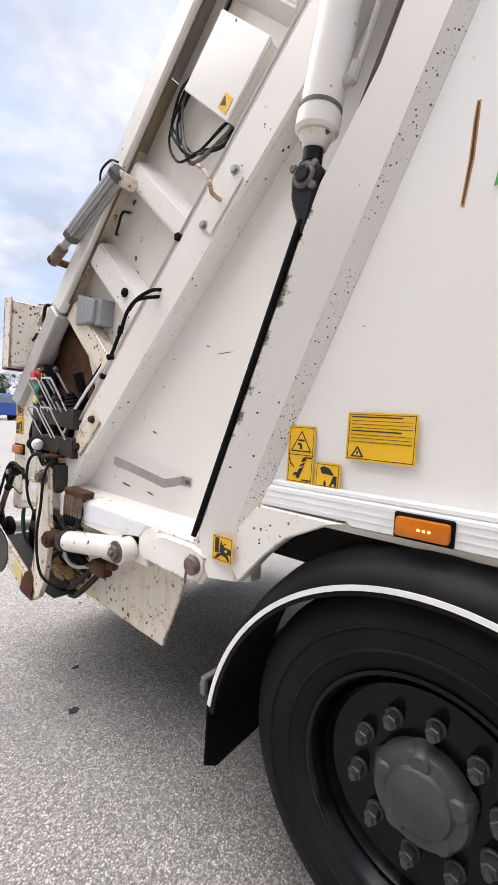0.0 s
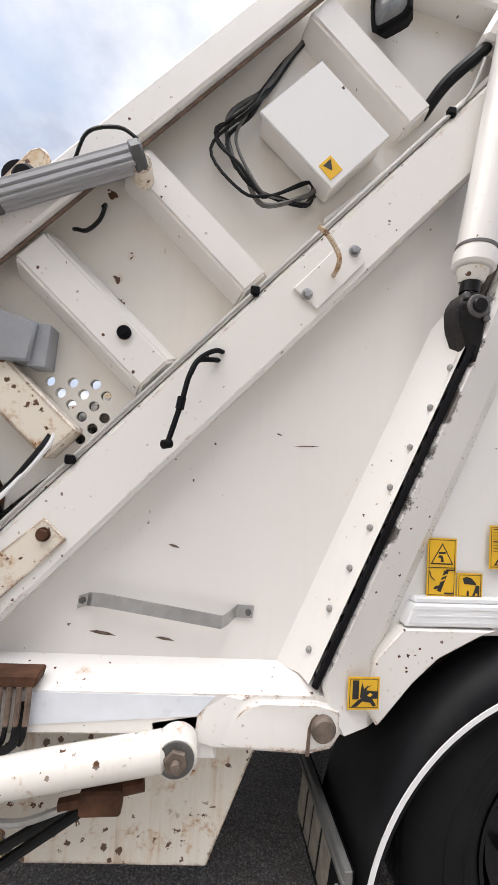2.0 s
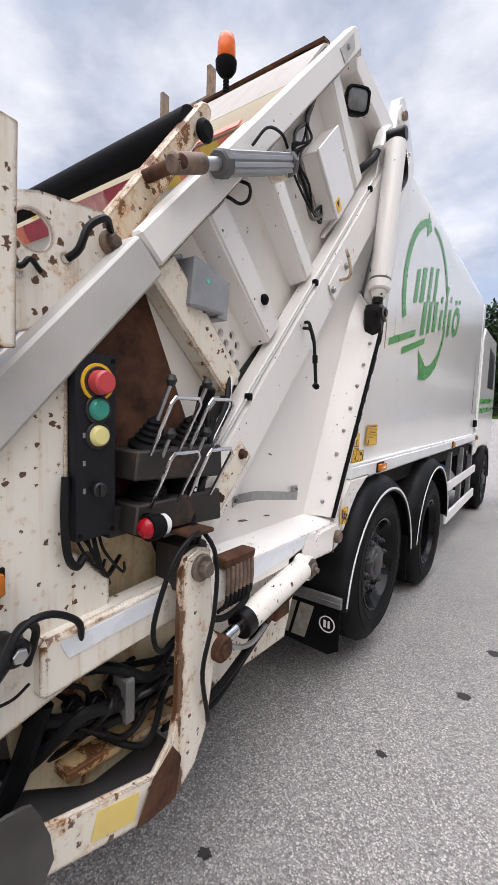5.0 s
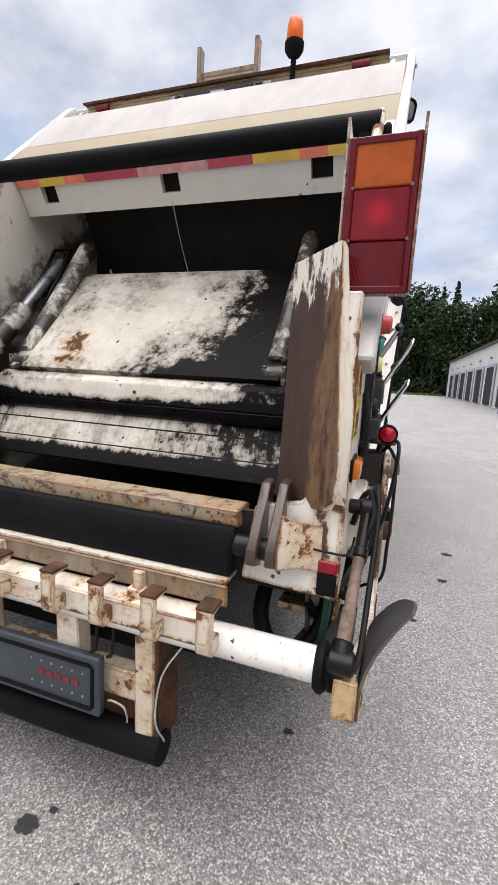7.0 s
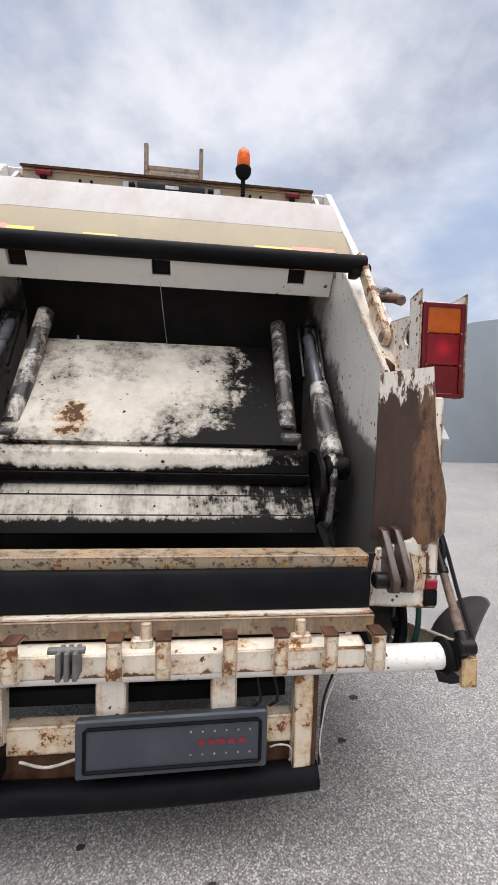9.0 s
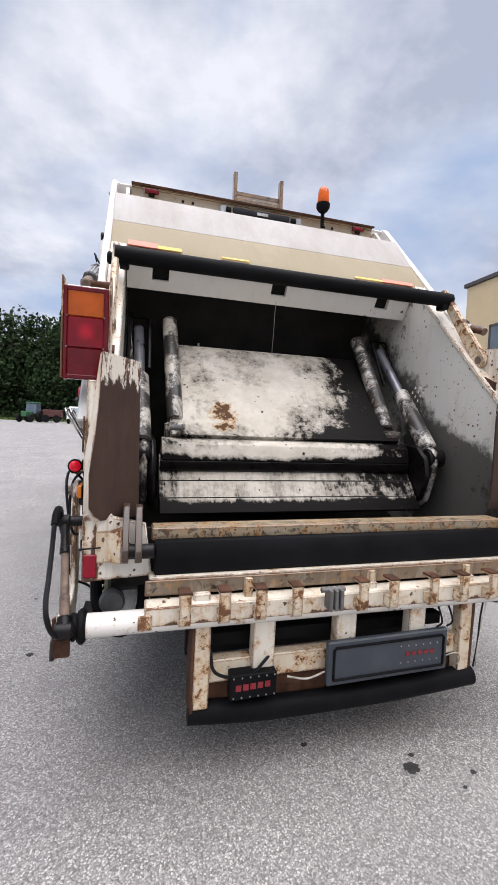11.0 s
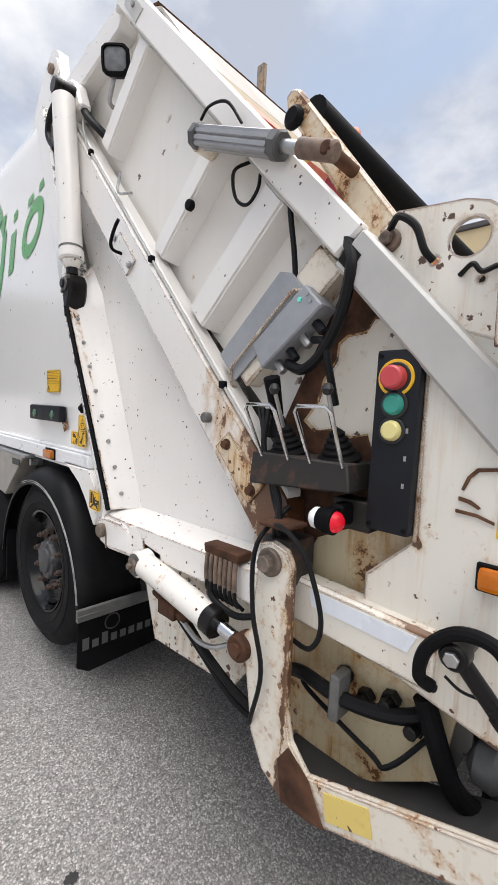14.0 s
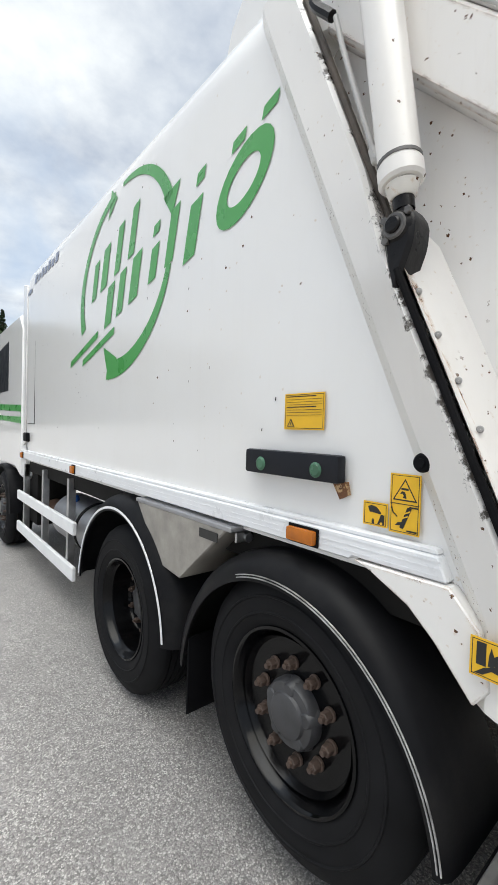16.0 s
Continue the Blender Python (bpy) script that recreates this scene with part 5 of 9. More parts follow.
def guard_steel():
    """White paint that survives at the top; below, the plate is scoured to dark rust with brown smears."""
    m, n, l, b = shader("rust_scoured_guard", 0.7)
    co = coords(n, l)
    sp = n.new("ShaderNodeSeparateXYZ")
    l.new(co, sp.inputs[0])
    edge = op(n, l, "ADD", sp.outputs["Z"], op(n, l, "MULTIPLY", fractal(n, l, coords(n, l, (3, 3, 1)), 9, 6, 0.7), 0.32))
    rusted = band(n, l, edge, 1.875, 1.855)
    tone = blend(n, l, band(n, l, fractal(n, l, coords(n, l, (3, 3, 0.9)), 5, 11, 0.72), 0.32, 0.72), (0.034, 0.017, 0.012), (0.068, 0.034, 0.022))
    # a tan sweep where refuse has scoured the outer half of one plate
    fold = op(n, l, "ADD", op(n, l, "SUBTRACT", sp.outputs["X"], 1.078), op(n, l, "MULTIPLY", op(n, l, "SUBTRACT", 1.72, sp.outputs["Z"]), 0.03))
    fold = op(n, l, "ADD", fold, op(n, l, "MULTIPLY", fractal(n, l, co, 12, 6, 0.7), 0.05))
    tan_ = blend(n, l, band(n, l, fractal(n, l, coords(n, l, (5, 5, 1.6)), 5.0, 11, 0.76), 0.46, 0.60), (0.170, 0.088, 0.042), (0.048, 0.022, 0.014))
    tone = blend(n, l, band(n, l, fold, 0.018, 0.035), tone, tan_)
    white = blend(n, l, band(n, l, fractal(n, l, coords(n, l, (3.2, 3.2, 1)), 9, 9, 0.75), 0.52, 0.56), (0.72, 0.66, 0.57), (0.095, 0.042, 0.024))
    l.new(blend(n, l, rusted, white, tone), b.inputs["Base Color"])
    relief(n, l, b, fractal(n, l, co, 40, 5), 0.3, 0.003)
    return m


M_GUARD = guard_steel()
M_BRACKET = paint("worn_brown_bracket", (0.062, 0.037, 0.026), chips=0.0, rust=0.0, dirt=0.6, streak=0.10, black=0.40, grime=9)
M_FLANGE = paint("rust_edged_flange_paint", (0.76, 0.71, 0.62), chips=0.16, rust=0.42, dirt=0.4, streak=0.6, chip_scale=50, rust_scale=8, edge=[[(0, 1.116), (1, 0.232)], [(0, 1.136), (1, 0.206)], [(0, 1.150), (1, 0.178)]], wear=0.42, runs=0.5)


def fe(z):
    """Outer edge of the guard flange, drawn in towards its top."""
    return 1.176 - 0.050 * max(0.0, min(1.0, (z - 1.42) / 0.35))


def skin(rows, off):
    """A sheet through rows of points, thickened by an offset."""
    bm = bmesh.new()
    o = Vector(off)
    a = [[bm.verts.new(p) for p in r] for r in rows]
    b = [[bm.verts.new(Vector(p) + o) for p in r] for r in rows]
    m, k = len(rows), len(rows[0])
    for i in range(m - 1):
        for j in range(k - 1):
            bm.faces.new((a[i][j], a[i][j + 1], a[i + 1][j + 1], a[i + 1][j]))
            bm.faces.new((b[i][j], b[i + 1][j], b[i + 1][j + 1], b[i][j + 1]))
        for j in (0, k - 1):
            bm.faces.new((a[i][j], a[i + 1][j], b[i + 1][j], b[i][j]))
    for i in (0, m - 1):
        for j in range(k - 1):
            bm.faces.new((a[i][j], b[i][j], b[i][j + 1], a[i][j + 1]))
    bmesh.ops.recalc_face_normals(bm, faces=bm.faces[:])
    return bm


L_REFL = lens("red_reflector", (0.30, 0.005, 0.02), 0.0)
for s in (1, -1):
    rear_light(s)
    # rusty guard plates beside the hopper mouth
    # it runs aslant, from the post's edge inwards and forwards
    # its outer edge bulges rearwards above the bracket
    gs = [(1.812, 1.112, 0.234, 0.968), (1.60, 1.124, 0.226, 0.966), (1.47, 1.134, 0.210, 0.965), (1.40, 1.143, 0.192, 0.964), (1.33, 1.150, 0.180, 0.963), (1.20, 1.147, 0.178, 0.960), (1.165, 1.128, 0.200, 0.955), (1.14, 1.108, 0.236, 0.950)]
    gd = skin([[(s * xi, 0.376, z - 0.012), (s * xb, yb, z)] for z, xb, yb, xi in gs], (0, 0.012, 0))
    part("guard_flange", skin([[(s * xb, yb, z), (s * (xb + fe(z)) / 2, (yb + 0.258) / 2 + 0.002, z), (s * fe(z), 0.260, z - 0.01)] for z, xb, yb, xi in gs], (-s * 0.004, 0.010, 0)), M_FLANGE, truck, "cream flange of the guard plate with rusty edges")
    part("mouth_guard", gd, M_GUARD, truck, "upright guard plate scoured to brown rust")
    part("pivot_bracket", bm_prism([(0.30, 1.195), (0.258, 1.190), (0.195, 1.10), (0.145, 1.035), (0.148, 0.992), (0.195, 0.975), (0.262, 1.03), (0.30, 1.10)], s * 0.945, s * 0.972, "x", 0.003), M_BRACKET, truck)
    part("pivot_bracket", bm_prism([(0.305, 1.198), (0.258, 1.194), (0.195, 1.105), (0.145, 1.04), (0.148, 0.995), (0.195, 0.975), (0.262, 1.01), (0.305, 1.08)], s * 0.996, s * 1.022, "x", 0.003), M_BRACKET, truck)
    part("bracket_web", skin([[(s * 1.023, 0.185, 1.125), (s * 1.07, 0.225, 1.10), (s * 1.135, 0.262, 1.09)], [(s * 1.023, 0.150, 1.04), (s * 1.07, 0.215, 1.03), (s * 1.135, 0.262, 1.02)], [(s * 1.023, 0.160, 0.985), (s * 1.07, 0.220, 0.975), (s * 1.135, 0.262, 0.96)]], (0, 0.010, 0)), M_RUSTY, truck)
    part("rusty_edge", bm_box(s * 1.121, s * 1.1295, 0.253, 0.29, 1.22, 1.695, 0.002), M_RUSTPANEL, truck)
    part("pivot_pin", bm_rod((s * 0.895, 0.205, 1.02), (s * 1.005, 0.205, 1.02), 0.030, seg=16, bev=0.005), M_GREASE, truck)
    part("reflector", bm_box(s * 1.120, s * 1.172, 0.246, 0.258, 0.905 if s < 0 else 0.963, 1.0, 0.004), L_REFL, truck, "red rectangular reflector")
    if s > 0:
        part("reflector_base", bm_box(1.120, 1.172, 0.247, 0.258, 0.90, 0.962, 0.003), M_RUBBER, truck)


# ---- wheels, fenders and underside ----
def make_wheel(y, z, s, deep, xo=1.25, r=0.50):
    """deep: how far the wheel disc lies behind the tyre's face."""
    k = r / 0.50
    prof = [(0.292, -0.055), (0.300, -0.020), (0.325, -0.004), (0.345, 0.000), (0.348, 0.004), (0.354, 0.004), (0.357, 0.001), (0.39, 0.004), (0.405, 0.003), (0.408, 0.007), (0.413, 0.007), (0.416, 0.001), (0.43, -0.004), (0.465, -0.022), (0.487, -0.038), (0.498, -0.058)]
    for i in range(5):
        a = -0.062 - i * 0.038
        prof += [(0.500, a), (0.500, a - 0.030), (0.488, a - 0.031), (0.488, a - 0.037)]
    prof += [(0.498, -0.252), (0.47, -0.285), (0.40, -0.305), (0.30, -0.28)]
    w = part("wheel", bm_lathe([(a * k, s * b) for a, b in prof], (s * xo, y, z), (1, 0, 0), 72), M_TYRE, truck, "black truck tyre on a black steel rim")
    rim = [(0.302, -0.045), (0.300, -0.012), (0.290, -0.010), (0.280, -0.022), (0.276, -0.05), (0.262, -0.065), (0.258, -deep + 0.03), (0.245, -deep + 0.004), (0.215, -deep), (0.10, -deep), (0.02, -deep - 0.01)]
    part("rim", bm_lathe([(a * k, s * b) for a, b in rim], (s * xo, y, z), (1, 0, 0), 64), M_RIM, w)
    hub = [(0.118, -deep - 0.005), (0.118, -deep + 0.03), (0.108, -deep + 0.046), (0.080, -deep + 0.050), (0.074, -deep + 0.060), (0.064, -deep + 0.064), (0.0005, -deep + 0.064)]
    part("hub", bm_lathe([(a * k, s * b) for a, b in hub], (s * xo, y, z), (1, 0, 0), 40), M_HUB, w)
    for i in range(5):
        t = radians(72 * i + 20)
        c = Vector((s * (xo - deep), y + 0.088 * k * math.cos(t), z + 0.088 * k * math.sin(t)))
        part("hub_boss", bm_rod(c, c + Vector((s * 0.054, 0, 0)), 0.040 * k, 0.026 * k, seg=14, bev=0.006), M_HUB, w)
    base = None
    for i in range(10):
        t = radians(36 * i + 12)
        c = (s * (xo - deep), y + 0.167 * k * math.cos(t), z + 0.167 * k * math.sin(t))
        if base is None:
            base = part("wheel_nut", joined(bm_rod((0, 0, 0), (s * 0.012, 0, 0), 0.024, seg=12, bev=0.002), bm_rod((s * 0.012, 0, 0), (s * 0.042, 0, 0), 0.019, seg=6, bev=0.003), bm_rod((s * 0.042, 0, 0), (s * 0.055, 0, 0), 0.010, seg=8)), M_NUT if s < 0 else M_HUB, w)
            base.location = c
        else:
            twin(base, loc=c)
    return w


M_DULLLINE = plain("worn_grey_edge_line", (0.34, 0.34, 0.33), 0.6, 0, 0.6, 14)


def fender(y, z, s, a0, a1, r=0.625, stripe_from=0, stripe_to=180):
    """Angles in degrees from straight forward over the top to the rear."""
    prof = [(r - 0.012, 0.93), (r, 0.93), (r, 1.16), (r - 0.012, 1.21), (r - 0.045, 1.252), (r - 0.085, 1.275), (r - 0.105, 1.277), (r - 0.105, 1.266), (r - 0.085, 1.264), (r - 0.052, 1.24), (r - 0.025, 1.20)]
    shell = bm_lathe([(a, s * b) for a, b in prof], (0, y, z), (1, 0, 0), 48, a0, a1, True, ref=(0, 1, 0))
    for v in shell.verts:
        # the shell flattens towards its rear end
        dy, dz = v.co.y - y, v.co.z - z
        rad, ang = math.hypot(dy, dz), math.degrees(math.atan2(dz, dy))
        k = max(0.0, min(1.0, (ang - 105) / 60)) if y < 3.5 else 0.0
        rad2 = rad - max(0.0, rad - (r - 0.075)) * 0.85 * k * k * (3 - 2 * k)
        v.co.y, v.co.z = y + dy * rad2 / rad, z + dz * rad2 / rad
    f = part("fender", shell, M_FENDER, truck, "black plastic wheel fender with a white edge line")
    w = 0.014 if s > 0 or y > 3.5 else 0.0035
    st = [(r - 0.092, 1.2772), (r - 0.092 + w, 1.2772), (r - 0.092 + w, 1.281), (r - 0.092, 1.281)]
    if w < 0.01:
        thin = [(a + 0.010, b) for a, b in st]
        part("edge_line", bm_lathe([(a, s * b) for a, b in thin], (0, y, z), (1, 0, 0), 48, stripe_from, stripe_to, True, ref=(0, 1, 0)), M_DULLLINE, f)
    part("edge_line", bm_lathe([(a, s * b) for a, b in st], (0, y, z), (1, 0, 0), 48, stripe_from, stripe_to, True, ref=(0, 1, 0)), M_STRIPE if w > 0.01 else M_DULLLINE, f)
    return f


M_FLAPBAR = plain("dusty_grey_bar", (0.15, 0.148, 0.142), 0.6, 0.2, 0.3, 9, 0.2)
M_CREAMPRINT = plain("worn_cream_print", (0.30, 0.27, 0.22), 0.7, 0, 0.35, 20)
M_GREYPRINT = plain("grey_print", (0.085, 0.085, 0.085), 0.7)
M_DIMPRINT = plain("dim_print", (0.06, 0.045, 0.045), 0.6)
AX_T, AX_D, AX_F = 2.70, 4.12, 8.05
for s in (1, -1):
    make_wheel(AX_T, 0.617, s, 0.075)
    make_wheel(AX_D, 0.505, s, 0.19)
    make_wheel(AX_F, 0.505, s, 0.05)
    fender(AX_T if s > 0 else AX_T + 0.035, 0.478, s, 4, 174, 0.728 if s > 0 else 0.695, 7 if s > 0 else 70, 172)
    fender(AX_D + 0.03, 0.478, s, 4, 176, 0.722, 6, 174)
    # inner twin tyre of the driven axle
    part("inner_tyre", bm_lathe([(0.30, s * 0.90), (0.46, s * 0.91), (0.50, s * 0.88), (0.50, s * 0.66), (0.46, s * 0.63), (0.30, s * 0.64)], (0, AX_D, 0.505), (1, 0, 0), 40, closed=False), M_TYRE, truck)
    # flaps behind each wheel
    fy, fz = (2.030, 0.605) if s > 0 else (2.065, 0.545)
    fx = 1.255 if s > 0 else 1.300
    flap = part("mud_flap", bm_prism([(s * 0.72, fz + 0.02), (s * fx, fz + 0.02), (s * fx, fz - 0.27), (s * (fx - 0.06), fz - 0.31), (s * 0.74, fz - 0.29)], fy, fy + 0.009, "y", 0.003), M_RUBBER, truck, "black rubber mud flap with worn white emblem bars")
    part("flap_bar", joined(bm_box(s * 0.70, s * (fx + 0.012), fy - 0.024, fy - 0.001, fz - 0.030, fz + 0.030, 0.003), bm_box(s * 0.70, s * (fx + 0.012), fy - 0.030, fy - 0.020, fz - 0.004, fz + 0.004, 0.002)), M_FLAPBAR, flap, "dusty grey steel bar")
    if s > 0:
        for k, (x, w2) in enumerate(((0.79, 0.075), (0.885, 0.055), (0.955, 0.075), (1.05, 0.085))):
            part("emblem_bar", bm_prism([(x - 0.03, fz - 0.065), (x - 0.03 + w2, fz - 0.065), (x + w2 - 0.08, fz - 0.26), (x - 0.08, fz - 0.26)], fy - 0.0035, fy - 0.001, "y", 0), M_CREAMPRINT, flap)
        part("emblem_ring", bm_lathe([(0.040, 0), (0.046, 0), (0.046, -0.003), (0.040, -0.003)], (1.185, fy - 0.001, fz - 0.14), (0, 1, 0), 32, closed=True), M_STRIPE, flap)
        part("emblem_bar", joined(bm_box(1.165, 1.180, fy - 0.0035, fy - 0.001, fz - 0.16, fz - 0.12, 0), bm_box(1.190, 1.202, fy - 0.0035, fy - 0.001, fz - 0.16, fz - 0.12, 0)), M_STRIPE, flap)
    else:
        for k in range(8):
            part("emblem_bar", bm_box(-1.275 + k * 0.050, -1.242 + k * 0.050, fy - 0.0035, fy - 0.001, fz - 0.19, fz - 0.19 + (0.06 if k in (0, 2) else 0.04), 0), M_GREYPRINT, flap)
        part("emblem_ring", bm_lathe([(0.036, 0), (0.042, 0), (0.042, -0.003), (0.036, -0.003)], (-1.12, fy - 0.001, fz - 0.085), (0, 1, 0), 32, closed=True), M_DIMPRINT, flap)
    part("mud_flap", bm_box(s * 0.85, s * 1.26, 3.30, 3.31, 0.30, 0.66, 0.003), M_RUBBER, truck)
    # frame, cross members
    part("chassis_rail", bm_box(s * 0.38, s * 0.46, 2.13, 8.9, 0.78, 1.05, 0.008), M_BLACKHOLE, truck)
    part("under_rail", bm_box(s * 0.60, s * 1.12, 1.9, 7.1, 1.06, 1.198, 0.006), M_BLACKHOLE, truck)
    # side guard bars
    for z0, z1 in ((0.71, 0.82), (0.33, 0.45)):
        g = part("side_guard_bar", bm_box(s * 1.165, s * 1.20, 5.20, 7.35, z0, z1, 0.008), M_STRIPE, truck, "white aluminium side guard bar")
    for y in (5.45, 6.3, 7.15):
        part("guard_post", bm_box(s * 1.10, s * 1.164, y, y + 0.05, 0.34, 1.15, 0.004), M_STEEL, truck)
    tank = part("fuel_tank", bm_lathe([(0.001, 0), (0.20, 0), (0.225, 0.02), (0.225, 0.98), (0.20, 1.0), (0.001, 1.0)], (s * 0.90, 5.12, 0.70), (0, 1, 0), 36), M_ALU, truck, "silver cylindrical tank")
    part("tank_strap", bm_lathe([(0.226, 0), (0.232, 0), (0.232, 0.05), (0.226, 0.05)], (s * 0.90, 5.35, 0.70), (0, 1, 0), 36, closed=True), M_BLACKHOLE, tank)
    part("filler_cap", bm_rod((s * 1.0, 5.75, 0.90), (s * 1.02, 5.75, 0.95), 0.035, seg=16, bev=0.006), plain("blue_cap", (0.04, 0.16, 0.55), 0.4), tank)
    for k in range(2):
        part("air_tank", bm_lathe([(0.001, 0), (0.10, 0.01), (0.13, 0.05), (0.13, 0.45), (0.10, 0.49), (0.001, 0.5)], (s * (0.88 + 0.0 * k), 6.35 + 0.28 * k, 0.62), (0, 1, 0), 24), plain("rusty_air_tank", (0.16, 0.09, 0.06), 0.7), truck)
    part("side_casing", bm_box(s * 0.7, s * 1.08, 6.9, 7.3, 0.45, 1.1, 0.03, 2), M_BLACKHOLE, truck)

for y in (2.2, 3.35, 4.6):
    part("cross_member", bm_box(-0.40, 0.40, y, y + 0.10, 0.80, 1.0, 0.005), M_BLACKHOLE, truck)
for y, z in ((AX_T, 0.615), (AX_D, 0.505)):
    part("axle", bm_rod((-0.9, y, z), (0.9, y, z), 0.075, seg=16), M_BLACKHOLE, truck)
part("spare_hose", bm_tube([(0.95, 0.55, 0.95), (0.93, 0.40, 0.72), (1.02, 0.36, 0.62), (1.12, 0.42, 0.70), (1.14, 0.50, 0.90)], 0.026, 10, 6), M_RUBBER, truck)
part("spare_hose", bm_tube([(-0.95, 0.55, 0.95), (-0.93, 0.40, 0.72), (-1.02, 0.36, 0.62), (-1.12, 0.42, 0.70), (-1.14, 0.50, 0.90)], 0.026, 10, 6), M_RUBBER, truck)
part("spiral_hose", bm_tube([(1.145, 0.34, 0.92), (1.145, 0.33, 0.80), (1.13, 0.34, 0.70), (1.09, 0.38, 0.64)], 0.011, 10, 6), plain("green_spiral_hose", (0.015, 0.07, 0.055), 0.4), truck)
part("work_lamp", bm_lathe([(0.001, 0), (0.045, 0.004), (0.055, 0.02), (0.05, 0.06), (0.02, 0.08)], (-1.06, 0.33, 0.76), (0, 1, 0), 24), M_DARKCAP, truck)

# tool case between the left wheels
case = part("tool_case", bm_prism([(3.93, 1.195), (3.06, 1.205), (3.44, 0.885), (3.66, 0.905)], -1.235, -0.85, "x", 0.006), plain("taupe_tool_case", (0.30, 0.28, 0.25), 0.45, 0.1), truck, "taupe wedge-shaped tool case")
part("case_lid", bm_box(-1.238, -0.85, 3.04, 3.94, 1.19, 1.212, 0.004), M_ALU, case)
part("emblem_bar", bm_box(-1.2395, -1.237, 3.13, 3.27, 1.13, 1.17, 0), M_BLACK, case)
part("case_latch", joined(bm_box(-1.20, -1.08, 3.05, 3.062, 1.14, 1.185, 0.004), bm_rod((-1.14, 3.05, 1.16), (-1.14, 3.035, 1.16), 0.02, seg=14)), M_STEEL, case)

# cab
cabw = part("cab", bm_prism([(7.15, 0.95), (7.15, 2.75), (7.35, 2.95), (8.9, 2.95), (9.15, 2.2), (9.25, 1.0), (8.75, 0.60), (8.62, 1.05), (7.5, 1.05)], -1.20, 1.20, "x", 0.05), M_BODY, truck, "white lorry cab")
for s in (1, -1):
    part("cab_stripe", bm_prism([(7.2, 1.76), (8.9, 1.82), (8.9, 1.90), (7.2, 1.84)], s * 1.2005, s * 1.203, "x", 0), M_LOGO, cabw)
    part("cab_stripe", bm_prism([(7.2, 1.62), (8.9, 1.68), (8.9, 1.74), (7.2, 1.70)], s * 1.2005, s * 1.203, "x", 0), M_LOGO, cabw)
    part("cab_window", bm_prism([(8.0, 2.05), (8.85, 2.05), (8.7, 2.65), (8.0, 2.7)], s * 1.2005, s * 1.204, "x", 0.001), M_PANEL, cabw)
    part("front_fender", bm_lathe([(0.56, s * 0.95), (0.58, s * 0.95), (0.58, s * 1.25), (0.55, s * 1.26), (0.54, s * 1.24)], (0, AX_F, 0.505), (1, 0, 0), 32, 0, 180, True, ref=(0, 1, 0)), M_FENDER, cabw)
    arm = part("mirror_arm", bm_tube([(s * 1.20, 8.9, 2.55), (s * 1.38, 9.0, 2.55), (s * 1.42, 9.0, 2.45), (s * 1.42, 9.0, 1.8), (s * 1.22, 8.9, 1.72)], 0.02, 8, 4), M_RUBBER, cabw)
    part("mirror", bm_box(s * 1.36, s * 1.56, 8.96, 9.06, 2.02, 2.42, 0.03, 2), M_RUBBER, cabw)
    part("mirror", bm_box(s * 1.37, s * 1.55, 8.96, 9.06, 1.74, 1.98, 0.03, 2), M_RUBBER, cabw)
    part("wind_deflector", bm_prism([(7.05, 1.4), (7.05, 3.2), (7.25, 3.25), (7.25, 1.35)], s * 1.165, s * 1.185, "x", 0.006), M_BODY, cabw)
    part("door_seam", joined(bm_box(s * 1.187, s * 1.192, 6.60, 6.606, 1.62, 2.5, 0), bm_box(s * 1.186, s * 1.191, 6.60, 6.9, 1.62, 1.628, 0)), M_BLACK, container)
    part("corner_buffer", bm_box(s * 1.18, s * 1.22, 6.82, 6.98, 1.42, 1.52, 0.01), M_RUBBER, container)

# ---- rear lifting gear ----
M_COMB = paint("taupe_worn_beam", (0.21, 0.165, 0.12), chips=0.4, rust=0.42, dirt=1.0, streak=0.9, black=0.30, grime=18, chip_scale=55, rust_scale=15, wear=0.70, runs=0.35)
M_BEAM = paint("rust_edged_cream_beam", (0.76, 0.71, 0.61), chips=0.40, rust=0.50, dirt=0.40, streak=0.3, chip_scale=46, rust_scale=11, gather=(0.40, 0.44), edge=[[(2, 0.735), (1, 0.13)], [(2, 0.36)]], wear=0.45, runs=0.3)
M_CABLEPALE = plain("dirty_pale_cable", (0.42, 0.39, 0.34), 0.6, 0, 0.4, 20, 0.1)
M_MAT = plain("dark_rubber_mat", (0.035, 0.034, 0.034), 0.75, 0, 0.3, 9, 0.2)


